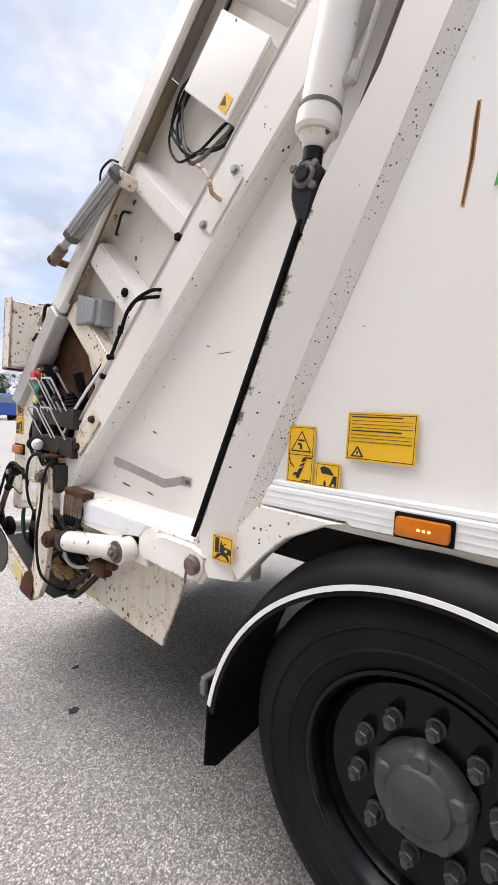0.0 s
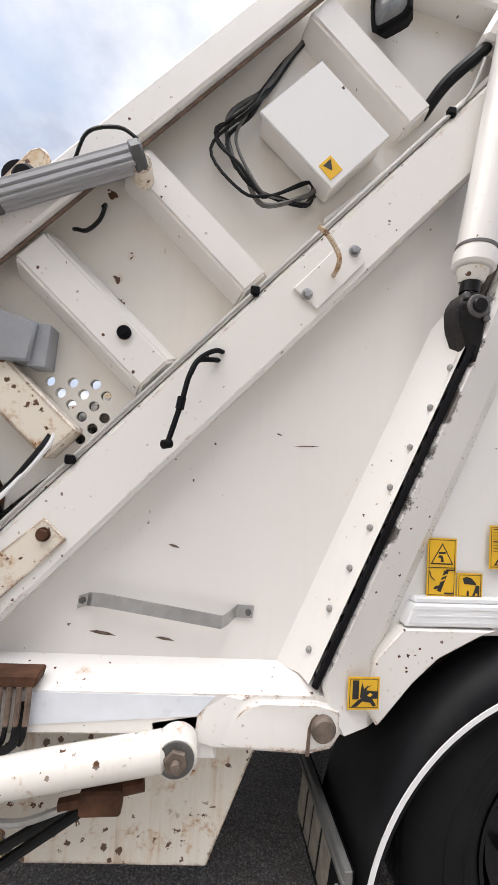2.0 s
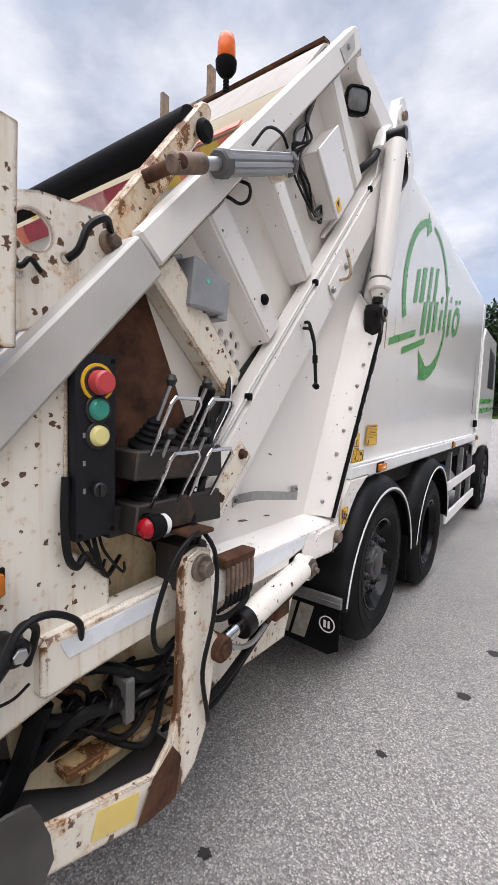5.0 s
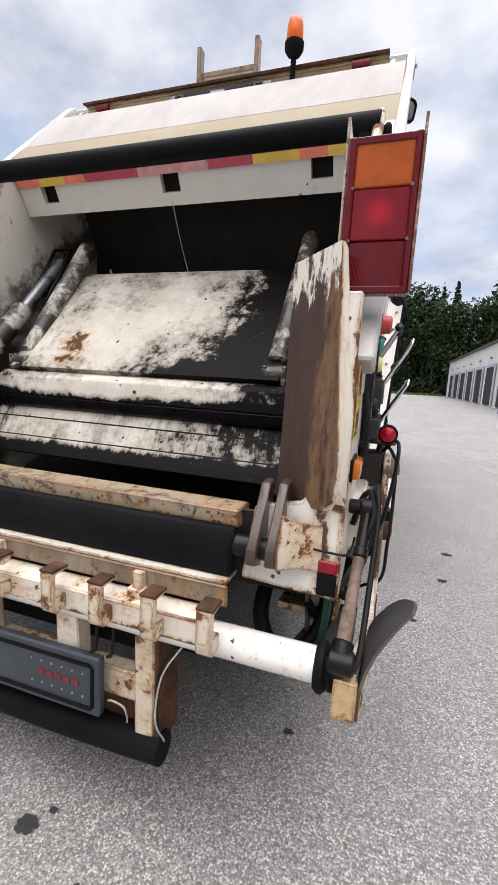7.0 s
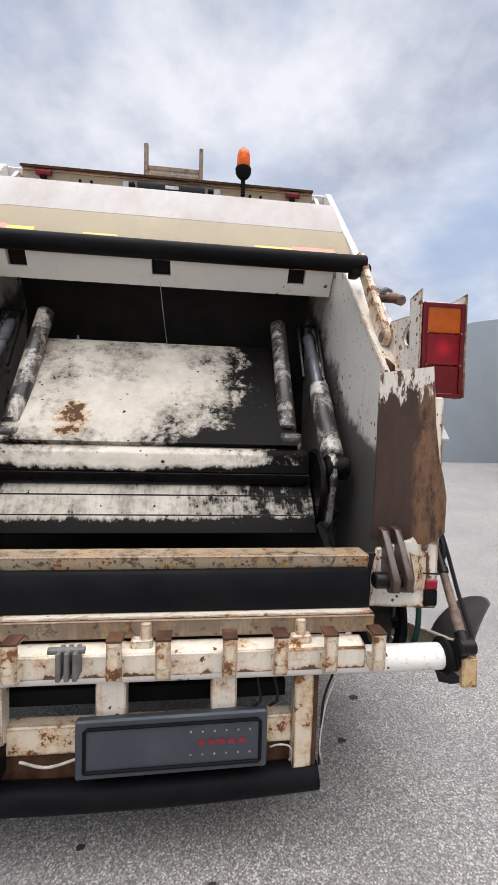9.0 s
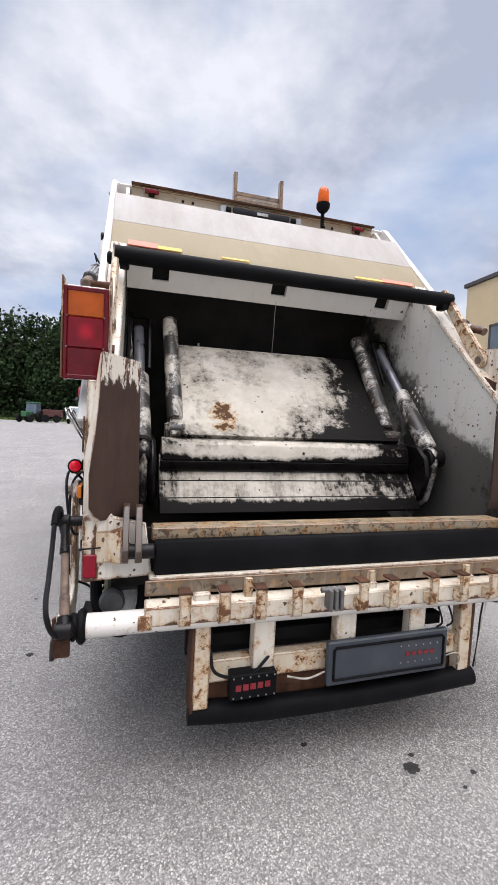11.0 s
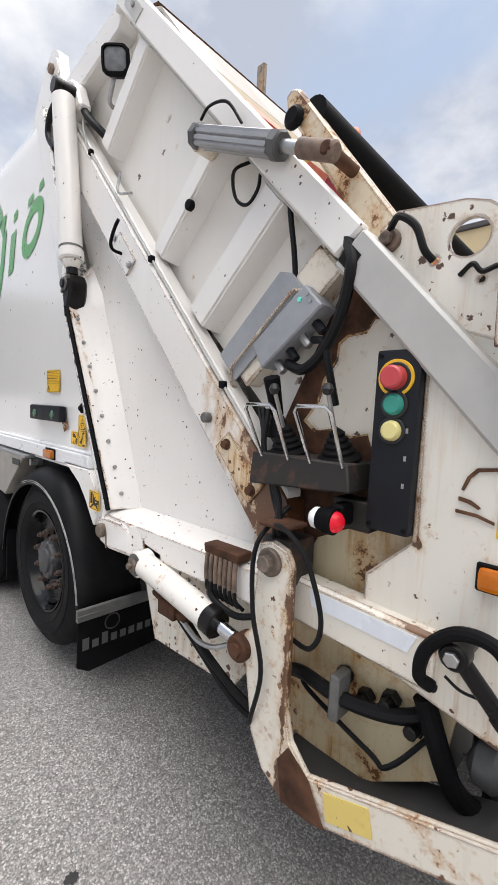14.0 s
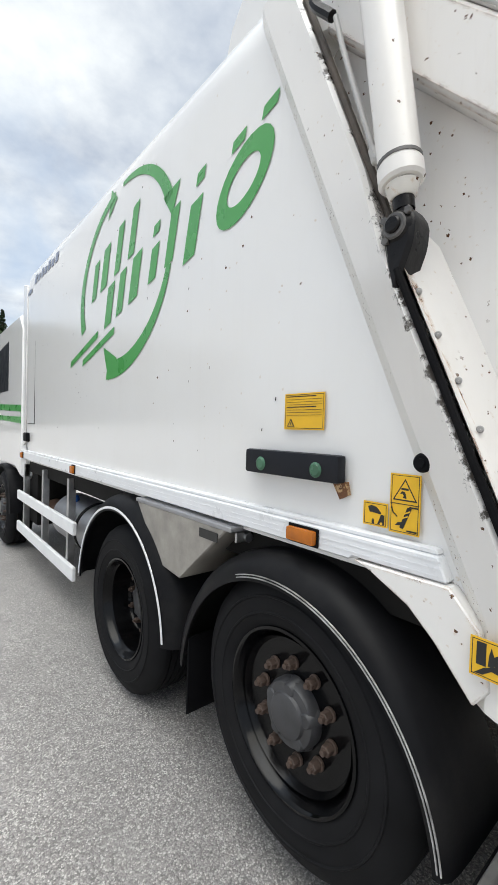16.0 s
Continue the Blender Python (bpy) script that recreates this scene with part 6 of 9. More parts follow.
def hoses_in_bay(s):
    """Loose hydraulic hoses tangled behind the lifting arm, with grease on them."""
    rh = random.Random(31 if s > 0 else 47)
    for k in range(9 if s > 0 else 1):
        y0, y1 = rh.uniform(0.40, 0.60), rh.uniform(0.78, 1.05)
        z0, z1 = rh.uniform(0.66, 0.98), rh.uniform(0.62, 0.95)
        mid = []
        for q in (0.25, 0.5, 0.75):
            mid.append((s * rh.uniform(1.09, 1.22), y0 + (y1 - y0) * q + rh.uniform(-0.06, 0.06), z0 + (z1 - z0) * q + rh.uniform(-0.11, 0.08)))
        part("bay_hose", bm_tube([(s * 1.08, y0, z0)] + mid + [(s * 1.08, y1, z1)], rh.choice((0.007, 0.010, 0.013, 0.016)), 8, 6), M_GREASE if k % 2 else M_CABLE, truck)
    # cluster of fittings
    for k in range(4):
        y, z = 0.52 + 0.07 * k, 0.80 + 0.03 * (k % 2)
        part("hose_fitting", joined(bm_rod((s * 1.09, y, z), (s * 1.16, y, z), 0.018, seg=8, bev=0.003), bm_rod((s * 1.10, y, z), (s * 1.13, y, z), 0.026, seg=6, bev=0.003)), M_GREASE, truck)
    # thin cable drawn across from the mouth to the arm
    part("thin_cable", bm_tube([(s * 0.99, 0.232, 1.045), (s * 1.10, 0.243, 1.03), (s * 1.172, 0.247, 1.025), (s * 1.187, 0.262, 1.02), (s * 1.187, 0.33, 0.995), (s * 1.196, 0.40, 0.99), (s * 1.20, 0.44, 1.01)], 0.0035, 6, 6), M_CABLE, truck)


part("hopper_sill", joined(bm_prism([(0.235, 1.105), (0.335, 1.105), (0.345, 1.06), (0.30, 1.045), (0.245, 1.05)], -0.905, 0.89, "x", 0.005)), M_SILL, truck, "rusty steel sill of the hopper")
part("rubber_apron", bm_prism([(0.215, 1.055), (0.245, 1.06), (0.25, 0.915), (0.205, 0.915), (0.200, 0.99)], -0.895, 0.885, "x", 0.008), M_RUBBER, truck, "black rubber apron below the sill")
part("apron_edge", bm_box(-0.915, 0.885, 0.178, 0.262, 0.908, 0.916, 0.001), M_CHIPPED, truck, "white worn upper edge of the comb beam")
part("comb_beam", bm_prism([(0.170, 0.907), (0.182, 0.907), (0.190, 0.842), (0.178, 0.842)], -0.93, 0.89, "x", 0.003), M_COMB, truck, "rust-streaked steel angle")
for x in (-0.52, 0.07, 0.60):
    part("beam_gusset", bm_box(x, x + 0.035, 0.155, 0.19, 0.79, 0.90, 0.003), M_RUSTY, truck)
part("hook_beam", bm_prism([(0.125, 0.815), (0.195, 0.83), (0.195, 0.735), (0.13, 0.735)], -0.93, 0.845, "x", 0.006), M_BEAM, truck, "chipped white beam carrying bin hooks")
for x in (-0.70, 0.075, 0.62):
    part("beam_rise", bm_box(x - 0.036, x + 0.036, 0.150, 0.190, 0.81, 0.850, 0.006), M_BEAM, truck)
for i, xx in enumerate((-0.779, -0.621, -0.469, -0.311, 0.0, 0.152, 0.365, 0.533, 0.702, 0.868)):
    hk = part("bin_hook", bm_prism([(0.078, 0.760), (0.075, 0.785), (0.075, 0.878), (0.080, 0.885), (0.138, 0.885), (0.138, 0.874), (0.088, 0.872), (0.087, 0.805), (0.128, 0.800), (0.128, 0.755), (0.090, 0.748)], xx - 0.024, xx + 0.024, "x", 0.003), M_RUSTY, truck, "rust-edged bin hook")
    part("hook_face", bm_prism([(xx - 0.019, 0.790), (xx + 0.004, 0.787), (xx + 0.018, 0.796), (xx + 0.016, 0.82), (xx + 0.020, 0.85), (xx + 0.012, 0.871), (xx - 0.010, 0.866), (xx - 0.020, 0.872), (xx - 0.018, 0.83)], 0.0725, 0.0745, "y", 0.0003), M_RUSTY, hk, "cream paint left on the hook")
    part("hook_tip", bm_box(xx - 0.025, xx + 0.025, 0.073, 0.137, 0.880, 0.889, 0.002), M_RUSTPANEL, hk)
part("latch", joined(bm_box(-0.17, -0.155, 0.06, 0.12, 0.77, 0.86, 0.003), bm_box(-0.145, -0.13, 0.06, 0.12, 0.77, 0.86, 0.003), bm_box(-0.12, -0.105, 0.06, 0.12, 0.77, 0.86, 0.003), bm_rod((-0.20, 0.09, 0.855), (-0.09, 0.09, 0.855), 0.011, seg=10)), M_DULL, truck)
part("torsion_tube", bm_rod((-1.15, 0.178, 0.745), (1.15, 0.178, 0.745), 0.046, seg=28), M_CYL, truck, "white round torsion tube")
part("tube_stub", bm_box(-0.955, -0.90, 0.118, 0.13, 0.73, 0.79, 0.004), M_RUSTY, truck)
for x0, x1, zt in ((-0.725, -0.655, 0.70), (-0.47, -0.37, 0.70), (-0.075, 0.025, 0.70), (0.31, 0.40, 0.70), (0.605, 0.675, 0.70)):
    deep = 0.36 if x0 in (-0.725, 0.605) else 0.46
    part("frame_post", bm_prism([(0.165, zt + 0.035), (0.225, zt + 0.04), (0.235, deep - 0.02), (0.175, deep - 0.02)], x0, x1, "x", 0.005), M_BEAM if x0 not in (-0.725, 0.605) else M_RUSTY, truck)
part("frame_beam", bm_box(-0.66, 0.61, 0.20, 0.26, 0.435, 0.535, 0.006), M_RUSTY, truck)
part("rust_panel", bm_box(-0.72, 0.67, 0.235, 0.25, 0.315, 0.44, 0.003), M_RUSTPANEL, truck, "rusty panel above the bumper")
for x0, x1 in ((-0.735, -0.72), (0.675, 0.69)):
    part("side_bracket", bm_prism([(0.165, 0.72), (0.24, 0.72), (0.30, 0.55), (0.30, 0.32), (0.18, 0.32)], x0, x1, "x", 0.002), M_RUSTPANEL, truck)
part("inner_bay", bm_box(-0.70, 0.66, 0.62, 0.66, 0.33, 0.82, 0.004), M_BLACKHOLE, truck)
# cross beam coloured black, and a black sheet added, for the dark void
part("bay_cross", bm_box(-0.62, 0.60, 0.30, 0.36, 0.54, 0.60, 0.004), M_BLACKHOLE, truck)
part("void_backing", bm_box(-0.90, 0.84, 0.318, 0.330, 0.765, 0.925, 0.003), M_BLACKHOLE, truck)
bum = [(-0.735, 0.225, 0.305), (-0.4, 0.205, 0.292), (0.0, 0.20, 0.290), (0.35, 0.195, 0.300), (0.70, 0.195, 0.318)]
part("bumper_tube", bm_tube(bum, 0.050, 20, 6), M_RUBBER, truck, "black rubber-covered bumper tube")
# number plate holder, plate left blank
holder = part("plate_holder", bm_prism([(-0.13, 0.392), (0.505, 0.402), (0.505, 0.602), (-0.13, 0.592)], 0.135, 0.165, "y", 0.006), M_PLATE, truck, "slate-grey plate holder with a black frame")
fr = joined(*[bm_tube(p, 0.006, 6, 1, False) for p in ([(-0.10, 0.133, 0.420), (0.475, 0.133, 0.428), (0.48, 0.133, 0.434), (0.48, 0.133, 0.565), (0.47, 0.133, 0.574), (-0.09, 0.133, 0.566), (-0.10, 0.133, 0.558), (-0.10, 0.133, 0.420)],)])
part("holder_frame", fr, M_RUBBER, holder)
for k in range(5):
    x = 0.27 + k * 0.034
    part("print_bar", bm_box(x, x + 0.022, 0.1325, 0.1345, 0.492, 0.511, 0), M_REDPRINT, holder)
for i in range(6):
    for z in (0.462, 0.54):
        part("holder_screw", bm_rod((0.245 + i * 0.04, 0.135, z), (0.245 + i * 0.04, 0.132, z), 0.004, seg=8), M_STEEL, holder)
unit = part("sensor_unit", bm_prism([(-0.571, 0.384), (-0.366, 0.392), (-0.366, 0.496), (-0.571, 0.496)], 0.135, 0.20, "y", 0.006), M_RUBBER, truck, "black sensor unit with red print bars")
for k in range(5):
    x = -0.549 + k * 0.032
    part("print_bar", bm_box(x, x + 0.024, 0.1325, 0.1345, 0.428 + k * 0.0015, 0.454 + k * 0.0015, 0), M_REDPRINT, unit)
for i in range(6):
    for z in (0.400, 0.484):
        part("unit_screw", bm_rod((-0.558 + i * 0.036, 0.135, z), (-0.558 + i * 0.036, 0.1315, z), 0.0035, seg=8), M_STEEL, unit)
part("cable", bm_tube([(-0.65, 0.20, 0.58), (-0.63, 0.165, 0.50), (-0.5, 0.15, 0.475), (-0.42, 0.16, 0.53), (-0.38, 0.19, 0.55)], 0.007, 6, 6), M_CABLE, truck)
part("cable", bm_tube([(-0.31, 0.16, 0.45), (-0.22, 0.15, 0.435), (-0.13, 0.16, 0.45)], 0.0045, 6, 6), M_CABLEPALE, truck)
part("cable", bm_tube([(0.52, 0.16, 0.452), (0.55, 0.145, 0.470), (0.585, 0.145, 0.462), (0.595, 0.15, 0.43), (0.59, 0.16, 0.40)], 0.003, 6, 6), M_CABLEPALE, truck)
part("cable", bm_tube([(0.70, 0.17, 0.37), (0.698, 0.15, 0.50), (0.705, 0.15, 0.62), (0.75, 0.18, 0.705)], 0.0045, 6, 6), M_CABLE, truck)
part("cable", bm_tube([(0.715, 0.17, 0.37), (0.695, 0.148, 0.45), (0.712, 0.148, 0.60), (0.77, 0.18, 0.705)], 0.003, 6, 6), M_CABLEPALE, truck)
for x in (0.47, 0.53):
    part("cable", bm_tube([(x, 0.17, 0.70), (x + 0.01, 0.15, 0.63), (x - 0.015, 0.16, 0.60)], 0.005, 6, 5), M_CABLE, truck)

for s in (1, -1):
    # bent lifting arm
    A = [(0.93, 1.20), (0.885, 1.215), (0.835, 1.20), (0.812, 1.16), (0.806, 0.76), (0.785, 0.68), (0.728, 0.625), (0.27, 0.76), (0.135, 0.815), (0.135, 0.668), (0.26, 0.652), (0.70, 0.515), (0.80, 0.505), (0.88, 0.55), (0.93, 0.64), (0.962, 0.82), (0.985, 0.86), (0.985, 0.90), (0.95, 0.94)]
    arm_bm = bm_prism(A, s * 1.262, s * 1.288, "x", 0.004)
    for v in arm_bm.verts:
        # the foot of the arm is cranked inwards
        v.co.x -= s * 0.040 * max(0.0, min(1.0, (0.72 - v.co.y) / 0.59))
    arm = part("lift_arm", arm_bm, M_ARM, truck, "bent white lifting arm flecked with rust")
    part("weld_patch", bm_prism([(0.80, 0.508), (0.70, 0.518), (0.66, 0.532), (0.715, 0.628), (0.785, 0.675), (0.82, 0.62)], s * 1.2885, s * 1.2915, "x", 0.001), M_RUSTPANEL, arm)
    part("arm_end_plate", bm_box(s * 1.197, s * 1.255, 0.112, 0.134, 0.660, 0.765, 0.004), M_OCHRE if s > 0 else M_RUSTPANEL, arm)
    if s < 0:
        part("weld_patch", bm_prism([(0.136, 0.672), (0.25, 0.658), (0.262, 0.70), (0.215, 0.745), (0.19, 0.785), (0.136, 0.80)], -1.2500, -1.2620, "x", 0.001), M_RUSTPANEL, arm)
    label_bm = bm_prism([(0.66, 0.552), (0.54, 0.592), (0.555, 0.66), (0.672, 0.622)], s * 1.2865, s * 1.2893, "x", 0)
    for v in label_bm.verts:
        v.co.x -= s * 0.040 * max(0.0, min(1.0, (0.72 - v.co.y) / 0.59))
    part("arm_sticker", label_bm, paint("peeling_yellow_sticker", (0.72, 0.55, 0.16), chips=0.6, rust=0.2, dirt=0.2), arm)
    part("arm_pivot", joined(bm_rod((s * 1.285, 0.885, 1.158), (s * 1.302, 0.885, 1.158), 0.040, seg=24, bev=0.004), bm_rod((s * 1.30, 0.885, 1.158), (s * 1.325, 0.885, 1.158), 0.024, seg=8, bev=0.003)), M_PINSTEEL, arm)
    part("arm_bearing", bm_box(s * 1.14, s * 1.262, 0.84, 0.95, 1.08, 1.22, 0.02, 2), M_GRIMERUST, arm)
    # arm ram
    ram = part("arm_cylinder", bm_rod((s * 1.280, 1.53, 0.955), (s * 1.278, 1.10, 0.888), 0.047, seg=24, bev=0.01), M_CYL, truck, "white hydraulic cylinder with worn paint")
    part("cylinder_end", bm_rod((s * 1.278, 1.145, 0.895), (s * 1.278, 1.095, 0.887), 0.050, seg=24, bev=0.004), M_GREASE, ram)
    part("piston_rod", bm_rod((s * 1.278, 1.10, 0.888), (s * 1.278, 1.02, 0.876), 0.022, seg=16), M_CHROME, ram)
    part("rod_eye", joined(bm_rod((s * 1.245, 0.98, 0.87), (s * 1.315, 0.98, 0.87), 0.040, seg=20, bev=0.006), bm_rod((s * 1.31, 0.98, 0.87), (s * 1.325, 0.98, 0.87), 0.022, seg=8)), M_RUSTPANEL, ram)
    part("base_eye", joined(bm_rod((s * 1.24, 1.555, 0.952), (s * 1.31, 1.555, 0.952), 0.052, seg=24, bev=0.006), bm_rod((s * 1.24, 1.555, 0.952), (s * 1.30, 1.50, 0.945), 0.030, seg=14)), M_CYL, ram)
    part("eye_washer", bm_rod((s * 1.310, 1.555, 0.952), (s * 1.314, 1.555, 0.952), 0.044, seg=24, bev=0.001), M_DULL, ram)
    part("eye_nut", joined(bm_rod((s * 1.314, 1.555, 0.952), (s * 1.327, 1.555, 0.952), 0.030, seg=6, bev=0.003), bm_rod((s * 1.327, 1.555, 0.952), (s * 1.343, 1.555, 0.952), 0.012, seg=10, bev=0.002)), M_PINSTEEL, ram)
    part("mount_plate", bm_prism([(1.48, 1.0), (1.63, 1.02), (1.66, 0.90), (1.50, 0.90)], s * 1.20, s * 1.238, "x", 0.006), M_WHITE, ram)
    part("valve_block", joined(bm_box(s * 1.235, s * 1.285, 1.33, 1.43, 0.80, 0.86, 0.006), bm_rod((s * 1.26, 1.33, 0.825), (s * 1.26, 1.28, 0.815), 0.016, seg=6), bm_rod((s * 1.26, 1.43, 0.85), (s * 1.26, 1.48, 0.86), 0.016, seg=6)), M_RUSTPANEL, ram)
    part("feed_pipe", bm_tube([(s * 1.265, 1.30, 0.815), (s * 1.275, 1.20, 0.79), (s * 1.275, 1.12, 0.80), (s * 1.26, 1.06, 0.83)], 0.009, 8, 5), M_STEEL, ram)
    part("feed_hose", bm_tube([(s * 1.24, 1.35, 0.80), (s * 1.22, 1.22, 0.70), (s * 1.20, 1.08, 0.60), (s * 1.16, 0.95, 0.55)], 0.014, 8, 5), M_CABLE, ram)
    part("feed_hose", bm_tube([(s * 1.24, 1.30, 0.80), (s * 1.235, 1.18, 0.72), (s * 1.20, 1.02, 0.62), (s * 1.15, 0.88, 0.60)], 0.014, 8, 5), M_CABLE, ram)
    # pipe manifold
    mf = part("pipe_manifold", bm_prism([(1.035, 1.128), (1.208, 1.124), (1.200, 1.092), (1.040, 1.094)], s * 1.20, s * 1.262, "x", 0.005), M_RUSTPANEL, truck, "brown pipe manifold with a row of hose ends")
    for k in range(7):
        y = 1.052 + k * 0.0225
        part("hose_end", bm_tube([(s * 1.258, y, 1.096), (s * 1.261, y, 1.04), (s * 1.260, y - 0.002, 1.005)], 0.0075, 8, 4), M_LINK, mf)
        part("hose_sleeve", bm_tube([(s * 1.260, y - 0.002, 1.008), (s * 1.258, y - 0.006, 0.975), (s * 1.235, y - 0.02, 0.945)], 0.0065, 8, 4), M_CABLE, mf)
    part("bundle_hose", bm_tube([(s * 1.24, 1.17, 1.05), (s * 1.26, 1.16, 0.96), (s * 1.25, 1.06, 0.925), (s * 1.24, 0.97, 0.95)], 0.011, 8, 5), M_CABLE, mf)
    # diagonal link between tailgate and tube
    J, Q = (Vector((1.232, 0.390, 1.122)), Vector((1.208, 0.125, 0.805))) if s > 0 else (Vector((-1.262, 0.403, 1.103)), Vector((-1.215, 0.112, 0.765)))
    D = (Q - J).normalized()
    lk = part("tilt_link", bm_rod(J + D * 0.12, Q - D * 0.03, 0.0155, seg=16), M_LINK, truck, "brown steel link with black rubber ends")
    part("upper_clevis", joined(bm_rod(J - Vector((s * 0.022, 0, 0)), J + Vector((s * 0.026, 0, 0)), 0.029, seg=20, bev=0.006), bm_rod(J, J + D * 0.13, 0.018, seg=12), bm_rod(J + D * 0.12, J + D * 0.15, 0.021, seg=12, bev=0.004)), M_GREASE, lk)
    part("mount_disc", bm_rod((s * 1.178, J.y, J.z), (J.x - s * 0.02, J.y, J.z), 0.022, seg=24, bev=0.004), M_GREASE, lk)
    part("clevis_bolt", bm_rod(J + Vector((s * 0.026, 0, 0)), J + Vector((s * 0.038, 0, 0)), 0.016, seg=6, bev=0.002), M_STEEL, lk)
    part("rod_sleeve", bm_rod(Q - D * 0.13, Q - D * 0.04, 0.0185, seg=14, bev=0.004), M_LINK, lk)
    part("lower_knuckle", joined(bm_rod(Q - D * 0.05, Q + D * 0.01, 0.026, seg=14, bev=0.004), bm_rod(Q - Vector((s * 0.03, 0, 0)), Q + Vector((s * 0.035, 0, 0)), 0.030, seg=18, bev=0.006)), M_GREASE, lk)
    part("rubber_bush", joined(bm_rod((s * 1.145, 0.178, 0.745), (s * 1.178, 0.178, 0.745), 0.066, seg=28, bev=0.012), bm_rod((s * 1.178, 0.17, 0.748), (s * 1.205, 0.165, 0.75), 0.052, seg=24, bev=0.010), bm_rod((s * 1.185, 0.16, 0.755), Q, 0.030, seg=14)), M_RUBBER, lk)
    # a thick hose arches over the joint and runs down beside the link
    if s > 0:
        part("wrapped_hose", bm_tube([(1.20, 0.56, 1.04), (1.235, 0.535, 1.12), (1.25, 0.46, 1.175), (1.255, 0.395, 1.168), (1.262, 0.35, 1.10), (1.258, 0.25, 0.95), (1.252, 0.15, 0.83), (1.240, 0.118, 0.79)], 0.008, 8, 6), M_CABLE, lk)
        part("wrapped_hose", bm_tube([(1.19, 0.44, 1.05), (1.21, 0.45, 1.13), (1.235, 0.41, 1.165), (1.25, 0.36, 1.12), (1.24, 0.33, 1.06), (1.225, 0.36, 1.02)], 0.009, 8, 6), M_CABLE, lk)
    else:
        part("wrapped_hose", bm_tube([(-1.255, 0.440, 1.005), (-1.275, 0.468, 1.03), (-1.285, 0.454, 1.10), (-1.285, 0.400, 1.155), (-1.285, 0.335, 1.158), (-1.285, 0.286, 1.11), (-1.285, 0.250, 1.037), (-1.28, 0.160, 0.945), (-1.275, 0.085, 0.89), (-1.265, 0.050, 0.84), (-1.25, 0.075, 0.775), (-1.22, 0.115, 0.735), (-1.19, 0.15, 0.73)], 0.0095, 8, 6), M_CABLE, lk)
        part("hose_sleeve", bm_tube([(-1.26, 0.445, 1.01), (-1.275, 0.468, 1.032), (-1.285, 0.454, 1.10), (-1.285, 0.400, 1.155), (-1.285, 0.335, 1.158), (-1.285, 0.290, 1.115)], 0.0145, 10, 6), M_RUBBER, lk)
    part("hose", bm_tube([(s * 1.20, 0.90, 1.30), (s * 1.30, 0.93, 1.20), (s * 1.315, 0.92, 1.02), (s * 1.31, 0.88, 0.85), (s * 1.30, 0.92, 0.68), (s * 1.22, 0.98, 0.60), (s * 1.12, 0.90, 0.56)], 0.007, 8, 6), M_CABLE, lk)
    part("hose_loop", bm_tube([(s * 1.24, 0.92, 1.20), (s * 1.30, 0.86, 1.27), (s * 1.31, 0.76, 1.22), (s * 1.29, 0.71, 1.06), (s * 1.27, 0.75, 0.96), (s * 1.24, 0.84, 0.94)], 0.007, 8, 6), M_CABLE, lk)
    # hoses and machinery in the lower bay
    for k, (dy, dz, rr) in enumerate(((0, 0, 0.020), (0.03, -0.05, 0.014))[: 2 if s > 0 else 1]):
        part("bay_hose", bm_tube([(s * 1.10, 1.0 + dy, 0.70 + dz), (s * 1.16, 0.86 + dy, 0.80 + dz), (s * 1.17, 0.70 + dy, 0.80 + dz), (s * 1.14, 0.55 + dy, 0.82 + dz), (s * 1.05, 0.45, 0.86 + dz)], rr, 8, 6), M_CABLE, truck)
    part("bay_clamp", bm_box(s * 1.13, s * 1.20, 0.70, 0.73, 0.74, 0.87, 0.006), M_FLAPBAR, truck)
    if s > 0:
        part("lower_tray", bm_prism([(0.55, 0.66), (0.98, 0.60), (0.98, 0.63), (0.55, 0.69)], s * 0.95, s * 1.16, "x", 0.003), M_OCHRE, truck)
    part("step_mat", bm_prism([(0.24, 0.700), (0.66, 0.535), (0.90, 0.530), (0.90, 0.542), (0.665, 0.547), (0.245, 0.712)], s * 1.04, s * 1.222, "x", 0.002), M_MAT, truck, "dark rubber mat behind the arm")
    hoses_in_bay(s)

# grey deflector leaf on the right arm, small rubber one on the left
def leaf_x(y, z):
    return 1.257 + 0.108 * (max(0.0, z - 0.72) / 0.20) ** 1.5 + 0.04 * (y - 0.2)


def bm_leaf(poly, off, t):
    """A flat outline in (y, z), cut into level strips and bent outwards."""
    bm = bmesh.new()
    v = [bm.verts.new((0, y, z)) for y, z in poly]
    bm.faces.new(v)
    for k in range(1, 14):
        z = 0.50 + 0.031 * k
        bmesh.ops.bisect_plane(bm, geom=bm.verts[:] + bm.edges[:] + bm.faces[:], plane_co=(0, 0, z), plane_no=(0, 0, 1))
    for q in bm.verts:
        q.co.x = leaf_x(q.co.y, q.co.z) + off
    ex = bmesh.ops.extrude_face_region(bm, geom=bm.faces[:])
    bmesh.ops.translate(bm, verts=[q for q in ex["geom"] if isinstance(q, bmesh.types.BMVert)], vec=(t, 0, 0))
    bmesh.ops.recalc_face_normals(bm, faces=bm.faces[:])
    return bm


